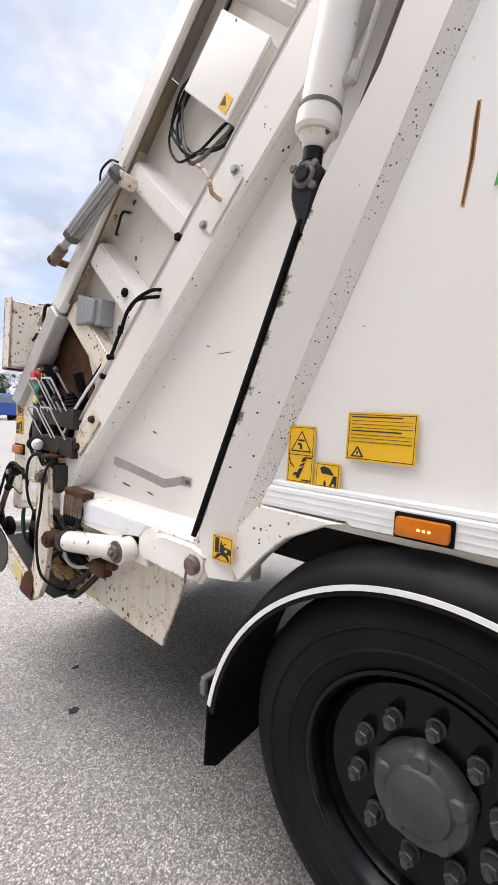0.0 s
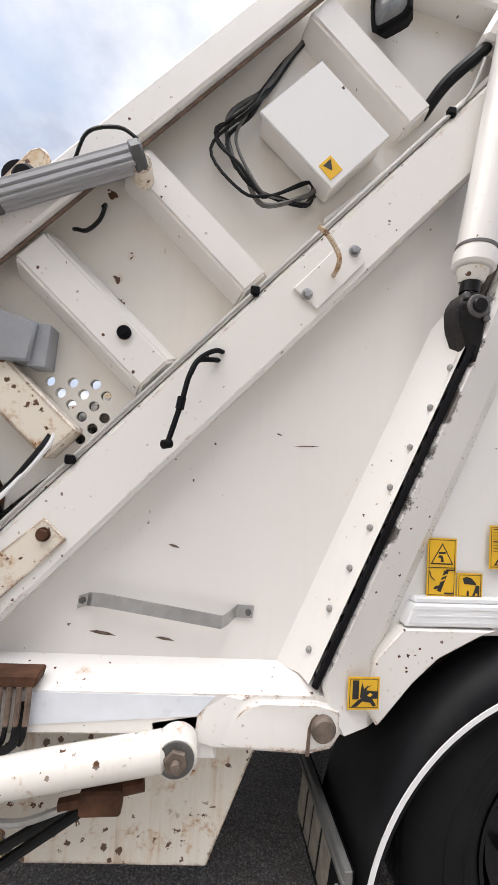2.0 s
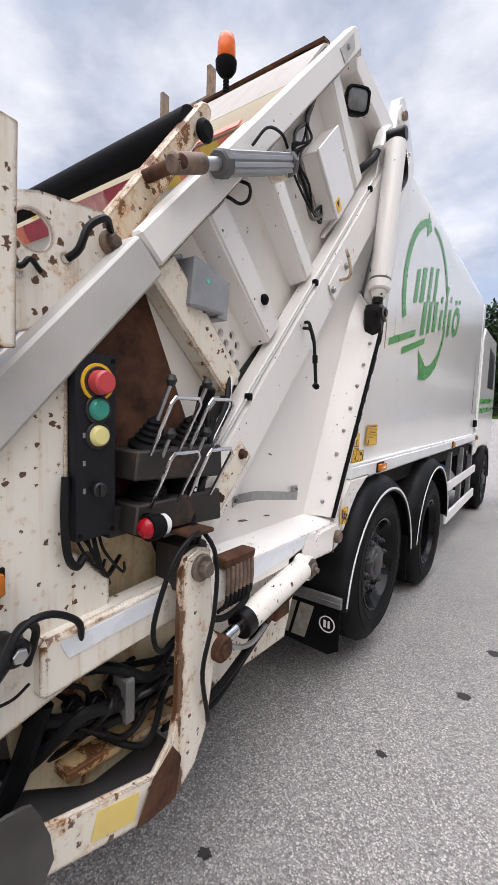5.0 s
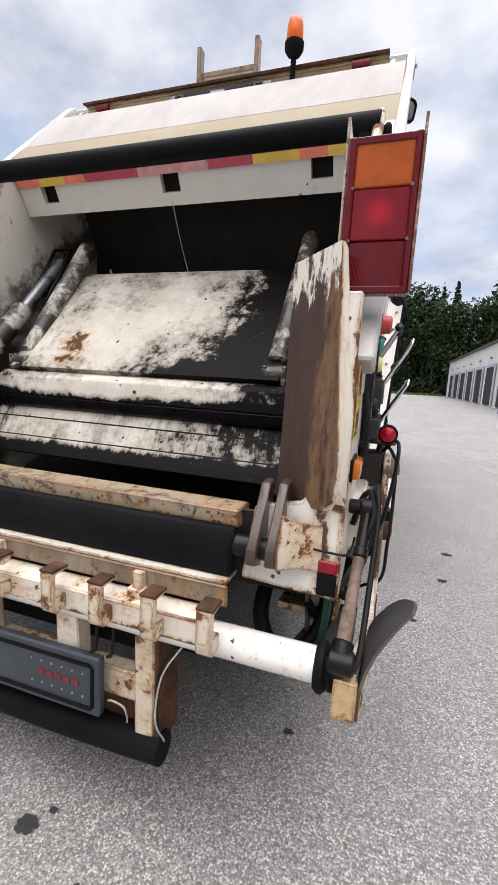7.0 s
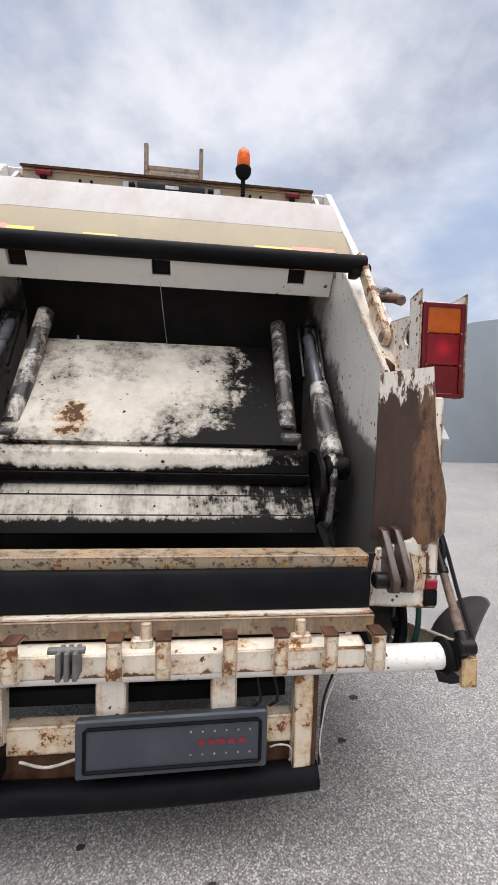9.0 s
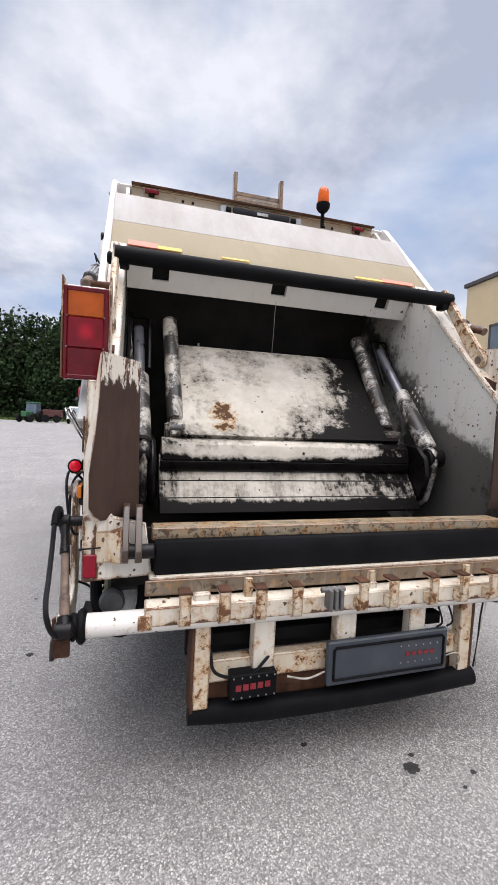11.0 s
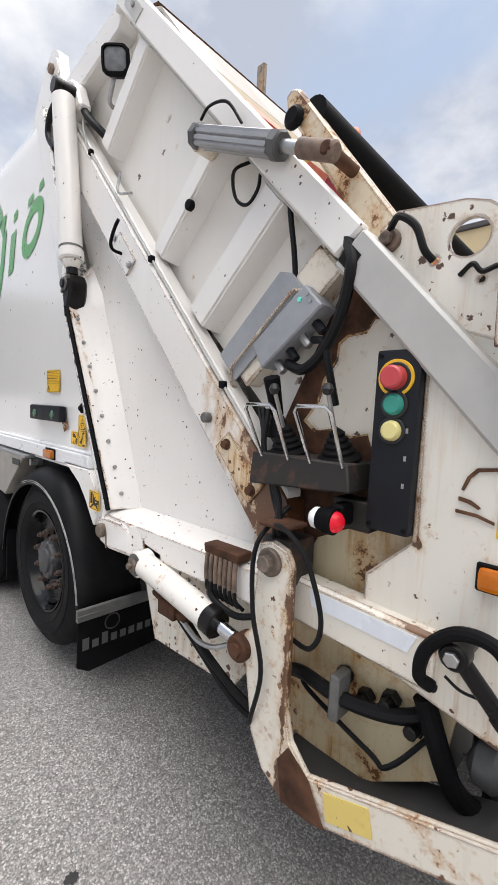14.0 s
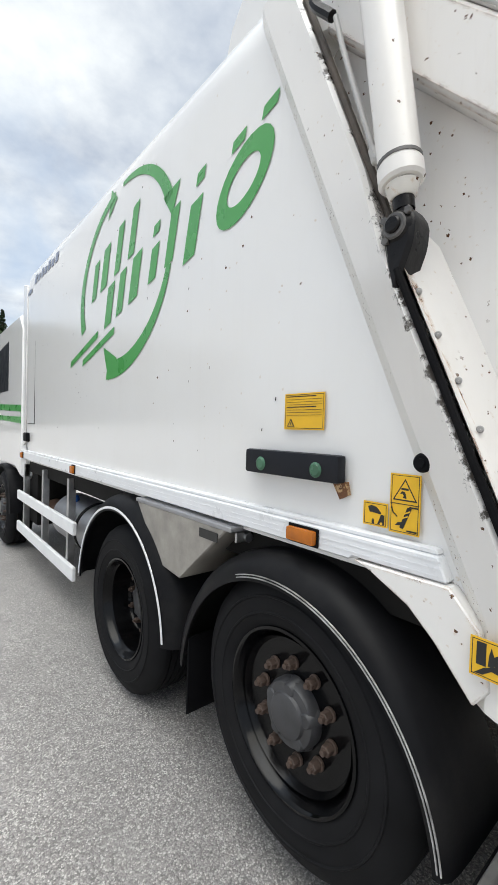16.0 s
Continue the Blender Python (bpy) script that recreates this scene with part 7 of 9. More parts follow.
leaf = part("deflector_leaf", bm_leaf([(0.130, 0.655), (0.130, 0.74), (0.165, 0.765), (0.185, 0.80), (0.201, 0.858), (0.217, 0.917), (0.245, 0.925), (0.28, 0.922), (0.32, 0.905), (0.350, 0.885), (0.378, 0.855), (0.415, 0.775), (0.442, 0.70), (0.45, 0.635), (0.41, 0.57), (0.36, 0.530), (0.27, 0.575), (0.19, 0.632)], 0, 0.008), plain("grey_rubber_leaf", (0.062, 0.058, 0.056), 0.7, 0, 0.3, 8, 0.1), truck, "grey rubber deflector leaf with a yellow sticker")
part("warning_sticker", bm_leaf([(0.138, 0.663), (0.225, 0.67), (0.232, 0.765), (0.145, 0.755)], 0.0085, 0.0015), M_YELLOW, leaf)
part("print_bar", joined(bm_leaf([(0.148, 0.675), (0.205, 0.70), (0.20, 0.715), (0.145, 0.69)], 0.0105, 0.001), bm_leaf([(0.165, 0.70), (0.18, 0.70), (0.19, 0.75), (0.17, 0.75)], 0.0105, 0.001), bm_leaf([(0.19, 0.70), (0.203, 0.70), (0.215, 0.745), (0.198, 0.745)], 0.0105, 0.001)), M_BLACK, leaf)


part("rubber_leaf", bm_prism([(0.275, 0.632), (0.247, 0.686), (0.205, 0.700), (0.160, 0.700), (0.150, 0.632), (0.200, 0.604), (0.262, 0.600)], -1.262, -1.272, "x", 0.003), M_MAT, truck, "small dark rubber deflector leaf")
part("leaf_hole", bm_rod((-1.2715, 0.235, 0.655), (-1.2735, 0.235, 0.655), 0.016, seg=14), M_BLACKHOLE, truck)
part("cable_notch", bm_prism([(0.752, 2.012), (0.715, 1.972), (0.745, 1.932), (0.782, 1.972)], -1.2125, -1.2140, "x", 0), M_BLACKHOLE, truck)


# ---- controls, lamps and fittings on the tailgate sides ----
def button(parent, s, y, z, r, mat, proud, name="push_button"):
    b = part(name, bm_rod((s * 1.208, y, z), (s * (1.208 + proud), y, z), r, r * 0.94, seg=24, bev=0.005), mat, parent)
    part("collar", bm_rod((s * 1.207, y, z), (s * 1.213, y, z), r + 0.008, seg=24, bev=0.002), M_BLACK, b)


for s in (1, -1):
    pnl = part("control_panel", bm_box(s * 1.135, s * 1.207, 0.545, 0.655, 1.295, 1.735, 0.008, 2), M_PANEL, truck, "black control panel with push buttons")
    yb = 0.602
    part("stop_disc", bm_rod((s * 1.206, yb, 1.668), (s * 1.211, yb, 1.668), 0.044, seg=32, bev=0.001), M_YELLOW, pnl, "yellow emergency stop disc")
    button(pnl, s, yb, 1.668, 0.029, M_REDB, 0.035, "stop_button")
    button(pnl, s, yb, 1.605, 0.026, M_GREENB, 0.016)
    button(pnl, s, yb, 1.543, 0.025, M_YELB, 0.018)
    part("selector_knob", joined(bm_rod((s * 1.207, yb, 1.415), (s * 1.222, yb, 1.415), 0.018, seg=20, bev=0.003), bm_box(s * 1.22, s * 1.23, yb - 0.005, yb + 0.005, 1.40, 1.43, 0.002)), M_BLACK, pnl) if s > 0 else None
    for z in (1.545, 1.48, 1.415):
        part("pictogram", bm_box(s * 1.207, s * 1.2085, 0.5635, 0.5695, z - 0.006, z + 0.006, 0), M_RIVET, pnl)
    for y, z in ((0.556, 1.72), (0.644, 1.72), (0.556, 1.31), (0.644, 1.31)):
        part("panel_screw", bm_rod((s * 1.207, y, z), (s * 1.2095, y, z), 0.006, seg=10), M_RUBBER, pnl)
    part("panel_bracket", bm_prism([(0.535, 1.28), (0.545, 1.28), (0.545, 1.75), (0.60, 1.80), (0.62, 1.86), (0.535, 1.84)], s * 1.10, s * 1.18, "x", 0.003), M_CHIPPED, pnl)
    # loose cables below and beside the panel
    rl = random.Random(5 if s > 0 else 6)
    for k in range(5 if s > 0 else 0):
        y = 0.565 + 0.016 * k
        part("panel_cable", bm_tube([(s * 1.17, y, 1.30), (s * 1.19, y + rl.uniform(0, 0.03), 1.25), (s * 1.18, y + rl.uniform(0.02, 0.08), 1.19 + rl.uniform(-0.02, 0.02)), (s * 1.12, y + 0.12, 1.15 + rl.uniform(-0.03, 0.05))], rl.choice((0.004, 0.006)), 6, 6), M_CABLE, pnl)
    if s > 0:
        part("panel_cable", bm_tube([(s * 1.185, 0.535, 1.45), (s * 1.20, 0.522, 1.36), (s * 1.20, 0.53, 1.27), (s * 1.195, 0.555, 1.235), (s * 1.185, 0.58, 1.25)], 0.010, 8, 6), M_CABLE, pnl)
    for k in range(3):
        part("lever_hose", bm_tube([(s * 1.18, 1.02 + 0.02 * k, 1.58), (s * 1.215, 1.0, 1.46 + 0.01 * k), (s * 1.22, 0.93 + 0.012 * k, 1.33), (s * 1.24, 0.90, 1.24), (s * (1.20 + 0.02 * k), 0.90, 1.12)], 0.009 - 0.002 * k, 8, 6), M_CABLE, pnl)
    # round red lamp on a rubber stalk
    lc = (s * 1.266, 0.692, 1.308)
    lamp = part("marker_lamp", bm_lathe([(0.001, -0.010), (0.016, -0.007), (0.025, 0.002), (0.028, 0.014)], lc, (0, 1, 0), 28), L_REDLIT if s < 0 else L_REDON, truck, "round lit red marker lamp")
    part("lamp_body", bm_lathe([(0.028, 0.010), (0.034, 0.012), (0.035, 0.03), (0.031, 0.04), (0.032, 0.05), (0.029, 0.056)], lc, (0, 1, 0), 28), M_RUBBER, lamp)
    part("front_lens", bm_lathe([(0.001, 0.085), (0.018, 0.082), (0.027, 0.072), (0.029, 0.055)], lc, (0, 1, 0), 28), M_STRIPE, lamp)
    part("lamp_foot", joined(bm_box(s * 1.17, s * 1.235, 0.705, 0.745, 1.285, 1.345, 0.008), bm_rod((s * 1.2, 0.725, 1.31), (s * 1.25, 0.725, 1.31), 0.018, seg=14)), M_RUBBER, lamp)
    part("foot_plate", bm_box(s * 1.10, s * 1.17, 0.66, 0.775, 1.27, 1.35, 0.004), M_GRIMERUST, lamp)
    part("guard_shelf", bm_box(s * 1.20, s * 1.30, 0.83, 0.93, 1.255, 1.268, 0.004), M_RUSTPANEL, truck)
    # levers in rubber boots with bent guard hoops
    for zb, centres in (((1.50, (0.79, 0.93)), (1.36, (0.79, 0.93))) if s > 0 else ((1.452, (0.762, 0.938)),)):
        sh = part("lever_shelf", bm_prism([(0.69, zb - 0.075), (0.70, zb), (1.03, zb), (1.04, zb - 0.10)], s * 1.10, s * 1.235, "x", 0.005), M_GRIMERUST, truck, "rusty box under the control levers")
        for y in centres:
            bt = [(0.060, 0), (0.060, 0.010)]
            for r_ in range(5):
                bt += [(0.054 - r_ * 0.008, 0.014 + r_ * 0.016), (0.045 - r_ * 0.008, 0.021 + r_ * 0.016)]
            part("rubber_boot", bm_lathe(bt + [(0.001, 0.095)], (s * 1.172, y, zb), (s * 0.30, 0, 1), 16), M_RUBBER, sh)
            lv = part("lever", bm_rod((s * 1.20, y, zb + 0.07), (s * 1.262, y - 0.01, zb + 0.175), 0.006, seg=10), M_STEEL, sh)
            part("knob", bm_lathe([(0.001, -0.016), (0.010, -0.013), (0.016, 0), (0.010, 0.013), (0.001, 0.016)], (s * 1.266, y - 0.01, zb + 0.185), (0, 0, 1), 14), M_BLACK, lv)
            part("guard_hoop", bm_tube([(s * 1.236, y - 0.050, zb - 0.010), (s * 1.312, y - 0.053, zb + 0.125), (s * 1.316, y - 0.042, zb + 0.139), (s * 1.316, y + 0.042, zb + 0.139), (s * 1.312, y + 0.053, zb + 0.125), (s * 1.236, y + 0.050, zb - 0.010)], 0.0055, 8, 1, False), M_CHROME, sh)
    part("joystick", joined(bm_rod((s * 1.16, 1.0, 1.56), (s * 1.20, 1.0, 1.68), 0.020, 0.026, seg=14, bev=0.005), bm_rod((s * 1.15, 1.0, 1.50), (s * 1.16, 1.0, 1.56), 0.04, 0.02, seg=14)), M_RUBBER, truck)
    part("amber_marker", bm_box(s * 1.179, s * 1.206, 0.275, 0.395, 1.223, 1.272, 0.012, 2), L_AMBER if s > 0 else L_AMBERON, truck, "amber side marker lamp")
    part("marker_gasket", bm_box(s * 1.178, s * 1.186, 0.268, 0.402, 1.216, 1.279, 0.006), M_RUBBER, truck)
    # thin pipe on clips along the beam
    pl = [(s * 1.196, y, be(y) + 0.275) for y in (1.0, 1.4, 1.8, 2.2, 2.32)] + [(s * 1.19, 2.38, be(2.38) + 0.36), (s * 1.15, 2.36, 3.0)]
    pipe = part("thin_pipe", bm_tube(pl, 0.0055, 8, 4), M_STRIPGREY, truck)
    for y in (1.22, 1.69, 2.27):
        part("pipe_clip", bm_box(s * 1.185, s * 1.208, y - 0.013, y + 0.013, be(y) + 0.262, be(y) + 0.288, 0.004), M_RUBBER, pipe)
    # bolted wear plates and hook on the beam
    ph = part("hook_plate", bm_prism([(1.80, 2.185), (1.935, 2.335), (2.01, 2.285), (1.872, 2.130)], s * 1.201, s * 1.209, "x", 0.002), M_WHITE if s > 0 else M_RAILSIDE, truck)
    for y, z in ((1.84, 2.17), (1.975, 2.315)):
        part("plate_bolt", joined(bm_rod((s * 1.209, y, z), (s * 1.213, y, z), 0.017, seg=16), bm_rod((s * 1.213, y, z), (s * 1.224, y, z), 0.012, seg=6, bev=0.002)), M_STEEL, ph)
    part("rope_hook", bm_tube([(s * 1.205, 1.915, 2.235), (s * 1.25, 1.915, 2.24), (s * 1.262, 1.912, 2.27), (s * 1.262, 1.88, 2.32), (s * 1.262, 1.85, 2.345)], 0.0075, 8, 4), M_RUSTY if s > 0 else M_RUBBER, ph)
    pe = part("wear_plate", bm_prism([(1.0, 1.345), (1.17, 1.50), (1.23, 1.445), (1.065, 1.275)], s * 1.201, s * 1.210, "x", 0.002), M_CHIPPED if s > 0 else M_ORANGE, truck)
    for y, z in ((1.05, 1.322), (1.172, 1.457)):
        part("plate_bolt", joined(bm_rod((s * 1.21, y, z), (s * 1.213, y, z), 0.019, seg=16), bm_rod((s * 1.213, y, z), (s * 1.228, y, z), 0.015, seg=6, bev=0.002)), M_RUSTPANEL, pe)
    part("rubber_stop", joined(bm_rod((s * 1.165, 1.33, 2.02), (s * 1.185, 1.33, 2.02), 0.020, seg=18, bev=0.004), bm_rod((s * 1.185, 1.33, 2.02), (s * 1.190, 1.33, 2.02), 0.008, seg=10)), M_RUBBER, truck) if s > 0 else part("rubber_stop", bm_rod((s * 1.165, 1.472, 2.324), (s * 1.19, 1.472, 2.324), 0.020, seg=18, bev=0.004), M_RUBBER, truck)
    # rivets along the flared edge
    rv = None
    for k in range(9):
        z = 1.158 + k * 0.118
        c = (s * (1.179 + 0.081 * (z - 1.158)), 1.906 + 0.432 * (z - 1.158), z)
        if rv is None:
            rv = part("rivet", bm_lathe([(0.009, -s * 0.004), (0.009, s * 0.003), (0.006, s * 0.010), (0.001, s * 0.011)], (0, 0, 0), (1, -0.55 * s, 0), 12), M_RIVET, truck)
            rv.location = c
        else:
            twin(rv, loc=c)
    # square work light in the upper corner, turned outwards and to the rear
    aim = Vector((s * 0.72, -0.66, -0.20)).normalized()
    across = aim.cross(Vector((0, 0, 1))).normalized()
    rise = across.cross(aim)
    at = Vector((s * 1.175, 2.075, 3.135))

    def lamp_ring(half, deep, n=20):
        out = []
        for q in range(n):
            a = 6.28319 * q / n
            p = 1.0 / (abs(math.cos(a)) ** 5 + abs(math.sin(a)) ** 5) ** 0.2
            out.append(at + across * (half * p * math.cos(a)) + rise * (half * 0.94 * p * math.sin(a)) + aim * deep)
        return out

    def lamp_shell(rings):
        bm = bmesh.new()
        vs = [[bm.verts.new(p) for p in lamp_ring(h_, d_)] for h_, d_ in rings]
        for g, h in zip(vs, vs[1:]):
            for j in range(20):
                bm.faces.new((g[j], g[(j + 1) % 20], h[(j + 1) % 20], h[j]))
        bm.faces.new(vs[0])
        bm.faces.new(vs[-1][::-1])
        return bm

    wl_ = part("work_light", lamp_shell(((0.030, -0.055), (0.052, -0.04), (0.062, 0.0), (0.066, 0.012), (0.062, 0.026), (0.053, 0.028), (0.051, 0.018))), M_RUBBER, truck, "square black work light with a clear glass")
    part("lamp_glass", lamp_shell(((0.050, 0.012), (0.0505, 0.0195), (0.042, 0.024))), M_LAMPGLASS, wl_)
    if s < 0:
        part("lamp_bracket", bm_tube([(s * 1.09, 2.20, 3.02), (s * 1.16, 2.16, 3.00), (s * 1.17, 2.12, 3.05), (s * 1.17, 2.10, 3.10)], 0.010, 8, 3), M_STEEL, wl_)
    part("sleeved_hose", bm_tube([(s * 1.10, 2.22, 2.86), (s * 1.16, 2.27, 2.93), (s * 1.18, 2.36, 3.02), (s * 1.16, 2.46, 3.14), (s * 1.10, 2.55, 3.22)], 0.020, 10, 6), M_CABLE, truck)
    part("flange_cable", bm_tube([(s * 1.176, y, fl(y) - 0.158) for y in (0.85, 1.2, 1.6, 1.95)], 0.0055, 6, 3), M_LINK if s > 0 else M_STRIPGREY, truck)

# right side only
box = part("junction_cabinet", bm_prism([(1.680, 2.712), (1.853, 2.898), (2.070, 2.700), (1.903, 2.516)], 1.10, 1.178, "x", 0.006), M_WHITE, truck, "white square electrical cabinet with a yellow sticker")
part("cabinet_lid", bm_prism([(1.672, 2.714), (1.853, 2.906), (2.078, 2.701), (1.903, 2.508)], 1.179, 1.192, "x", 0.003), M_BODY, box)
part("warning_sticker", bm_prism([(1.858, 2.571), (1.893, 2.609), (1.932, 2.570), (1.897, 2.532)], 1.1925, 1.194, "x", 0), M_YELLOW, box)
part("pictogram", joined(bm_prism([(1.872, 2.573), (1.894, 2.598), (1.900, 2.562)], 1.1942, 1.1950, "x", 0)), M_BLACK, box)
part("cabinet_rail", bm_prism([(1.905, 2.44), (2.08, 2.61), (2.075, 2.625), (1.90, 2.455)], 1.10, 1.125, "x", 0.003), M_WHITE, box)
rc = random.Random(9)
for k in range(6):
    o = [rc.uniform(-0.045, 0.045) for _ in range(8)]
    pts = [(1.10, 1.835 + 0.2 * o[0], 3.085), (1.105, 1.765 + 0.2 * o[1], 2.98), (1.115, 1.70 + 0.3 * o[1], 2.86), (1.125 + 0.01 * k, 1.615 + o[2], 2.74), (1.14, 1.575 + o[3], 2.63 + o[4]), (1.15 + 0.006 * k, 1.64 + o[5], 2.515 + o[6]), (1.155, 1.74 + o[7], 2.47 + 0.5 * o[2]), (1.13, 1.84, 2.52 + o[0]), (1.115, 1.87, 2.57 + o[1])]
    part("cabinet_cable", bm_tube(pts, rc.choice((0.005, 0.006, 0.008)), 8, 6), M_CABLE if k % 3 else M_DULL, box)
jb = part("junction_box", bm_prism([(0.93, 1.915), (1.085, 1.915), (1.10, 2.025), (0.945, 2.065)], 1.0955, 1.187, "x", 0.006), M_GREYBOX, truck, "small grey metal junction box")
part("box_flange", bm_prism([(1.075, 1.905), (1.125, 1.905), (1.13, 2.025), (1.085, 2.03)], 1.0955, 1.168, "x", 0.002), M_GREYBOX, jb)
part("box_led", bm_rod((1.187, 1.0, 2.0), (1.190, 1.0, 2.0), 0.006, seg=10), plain("green_led", (0.1, 0.7, 0.5), 0.3), jb)
part("box_cable", bm_tube([(1.12, 0.95, 2.07), (1.13, 0.88, 2.03), (1.13, 0.88, 1.93), (1.13, 0.97, 1.84), (1.13, 1.10, 1.78)], 0.008, 6, 6), M_GREYBOX, jb)
part("box_cable", bm_tube([(1.13, 1.02, 1.90), (1.14, 1.08, 1.82), (1.15, 1.15, 1.74), (1.19, 1.10, 1.62), (1.20, 0.98, 1.45), (1.21, 0.92, 1.28)], 0.010, 6, 6), M_CABLE, jb)
part("box_cable", bm_tube([(1.14, 1.04, 1.86), (1.15, 1.11, 1.80), (1.16, 1.16, 1.72), (1.20, 1.08, 1.58), (1.215, 0.95, 1.42), (1.22, 0.90, 1.25)], 0.007, 6, 6), M_STRIPE, jb)
part("latch_strap", joined(bm_tube([(1.178, 1.622, 1.985), (1.225, 1.588, 1.978), (1.261, 1.546, 1.942), (1.288, 1.524, 1.89), (1.303, 1.510, 1.82), (1.326, 1.484, 1.712)], 0.007, 8, 6), bm_tube([(1.178, 1.612, 1.962), (1.225, 1.578, 1.952), (1.262, 1.543, 1.936), (1.284, 1.526, 1.895)], 0.007, 8, 5), bm_tube([(1.303, 1.510, 1.83), (1.307, 1.506, 1.80)], 0.011, 8, 2), bm_rod((1.318, 1.492, 1.712), (1.336, 1.472, 1.706), 0.012, seg=10, bev=0.003)), M_RUBBER, truck, "black rubber latch strap")
hb = part("grab_bar", bm_strip([(1.118, 1.250, 1.255), (1.122, 1.278, 1.266), (1.168, 1.300, 1.280), (1.172, 1.330, 1.279), (1.172, 1.655, 1.226), (1.150, 1.675, 1.230), (1.118, 1.700, 1.240), (1.118, 1.750, 1.238)], 0.036, 0.004, (0, 0.1, 1)), M_STEEL, truck, "flat bent steel grab bar")
for y, z in ((1.262, 1.262), (1.735, 1.238)):
    part("bar_bolt", bm_rod((1.120, y, z), (1.128, y, z), 0.010, seg=6, bev=0.002), M_DARKCAP, hb)
# scuffs and dark scratches on the right side plate
for y, z, w, h in ((1.285, 1.175, 0.075, 0.010), (1.47, 1.160, 0.055, 0.008), (1.49, 1.425, 0.034, 0.008), (1.79, 1.77, 0.020, 0.005), (1.845, 1.735, 0.085, -0.004), (1.92, 1.31, 0.045, 0.004)):
    part("paint_scuff", bm_prism([(y, z), (y + w * 0.4, z - h * 0.9), (y + w, z - h * 1.3), (y + w * 0.7, z - h * 0.3), (y + w * 0.3, z + h * 0.2)], 1.1135, 1.1150, "x", 0), M_LINK, truck)

# left side only
jb2 = part("control_box", bm_prism([(1.04, 1.702), (1.085, 1.78), (0.893, 1.935), (0.828, 1.868)], -1.205, -1.125, "x", 0.005), M_GREYBOX, truck, "grey control box with cable glands")
part("back_plate", bm_prism([(1.269, 1.763), (1.186, 1.671), (0.90, 1.915), (0.964, 1.985), (1.012, 1.998)], -1.1745, -1.1665, "x", 0.002), M_GREYBOX, jb2)
part("green_led", bm_rod((-1.205, 0.905, 1.892), (-1.209, 0.905, 1.892), 0.007, seg=12), plain("teal_led", (0.15, 0.75, 0.6), 0.3), jb2)
for y, z in ((0.88, 1.905), (0.868, 1.885)):
    part("box_screw", bm_rod((-1.205, y, z), (-1.208, y, z), 0.006, seg=10), M_STEEL, jb2)
for k in range(4):
    y = 0.875 + 0.045 * k
    z = 1.815 - 0.036 * k
    part("cable_gland", bm_rod((-1.165, y, z + 0.02), (-1.165, y - 0.03, z - 0.012), 0.014, seg=8, bev=0.003), M_STEEL if k in (1, 3) else M_PANEL, jb2)
part("box_cable", bm_tube([(-1.165, 0.97, 1.72), (-1.175, 0.90, 1.70), (-1.18, 0.83, 1.75), (-1.20, 0.77, 1.84), (-1.215, 0.74, 1.95), (-1.19, 0.77, 2.03)], 0.016, 8, 6), M_CABLE, jb2)
part("box_cable", bm_tube([(-1.165, 0.88, 1.785), (-1.18, 0.83, 1.77), (-1.18, 0.81, 1.70), (-1.15, 0.80, 1.60)], 0.011, 8, 6), M_CABLE, jb2)
part("bent_pipe", bm_tube([(-1.17, 0.905, 1.93), (-1.184, 0.93, 1.925), (-1.184, 0.968, 1.915), (-1.184, 1.165, 1.742), (-1.184, 1.195, 1.716), (-1.17, 1.205, 1.662), (-1.15, 1.205, 1.65)], 0.0055, 8, 4), M_CHIPPED, truck)
part("hanging_cable", bm_tube([(-1.165, 1.0, 2.23), (-1.17, 0.985, 2.15), (-1.17, 0.965, 2.05), (-1.16, 0.96, 1.96)], 0.009, 6, 5), M_CABLE, truck)
part("beam_stud", bm_rod((-1.20, 1.279, 1.541), (-1.228, 1.279, 1.541), 0.018, seg=20, bev=0.003), M_DULL, truck)
part("wire_hook", bm_tube([(-1.185, 1.99, 2.62), (-1.20, 1.98, 2.52), (-1.20, 1.86, 2.48)], 0.006, 6, 3), M_STEEL, truck)
lampbar = part("lamp_bar", bm_box(-1.192, -1.235, 2.51, 2.965, 1.452, 1.542, 0.012, 2), M_PANEL, truck, "dark grey twin lamp housing")
for y in (2.60, 2.87):
    part("green_lens", bm_rod((-1.235, y, 1.49), (-1.243, y, 1.49), 0.026, 0.020, seg=20, bev=0.002), plain("dull_green_lens", (0.05, 0.14, 0.08), 0.3), lampbar)
part("rust_streak", bm_prism([(2.50, 1.46), (2.56, 1.45), (2.53, 1.40), (2.49, 1.42)], -1.1905, -1.195, "x", 0), M_OCHRE, lampbar)
part("rubber_plug", joined(bm_rod((-1.21, 2.245, 1.54), (-1.23, 2.245, 1.54), 0.026, seg=20, bev=0.006), bm_rod((-1.23, 2.245, 1.54), (-1.238, 2.245, 1.54), 0.012, seg=12)), M_RUBBER, truck)

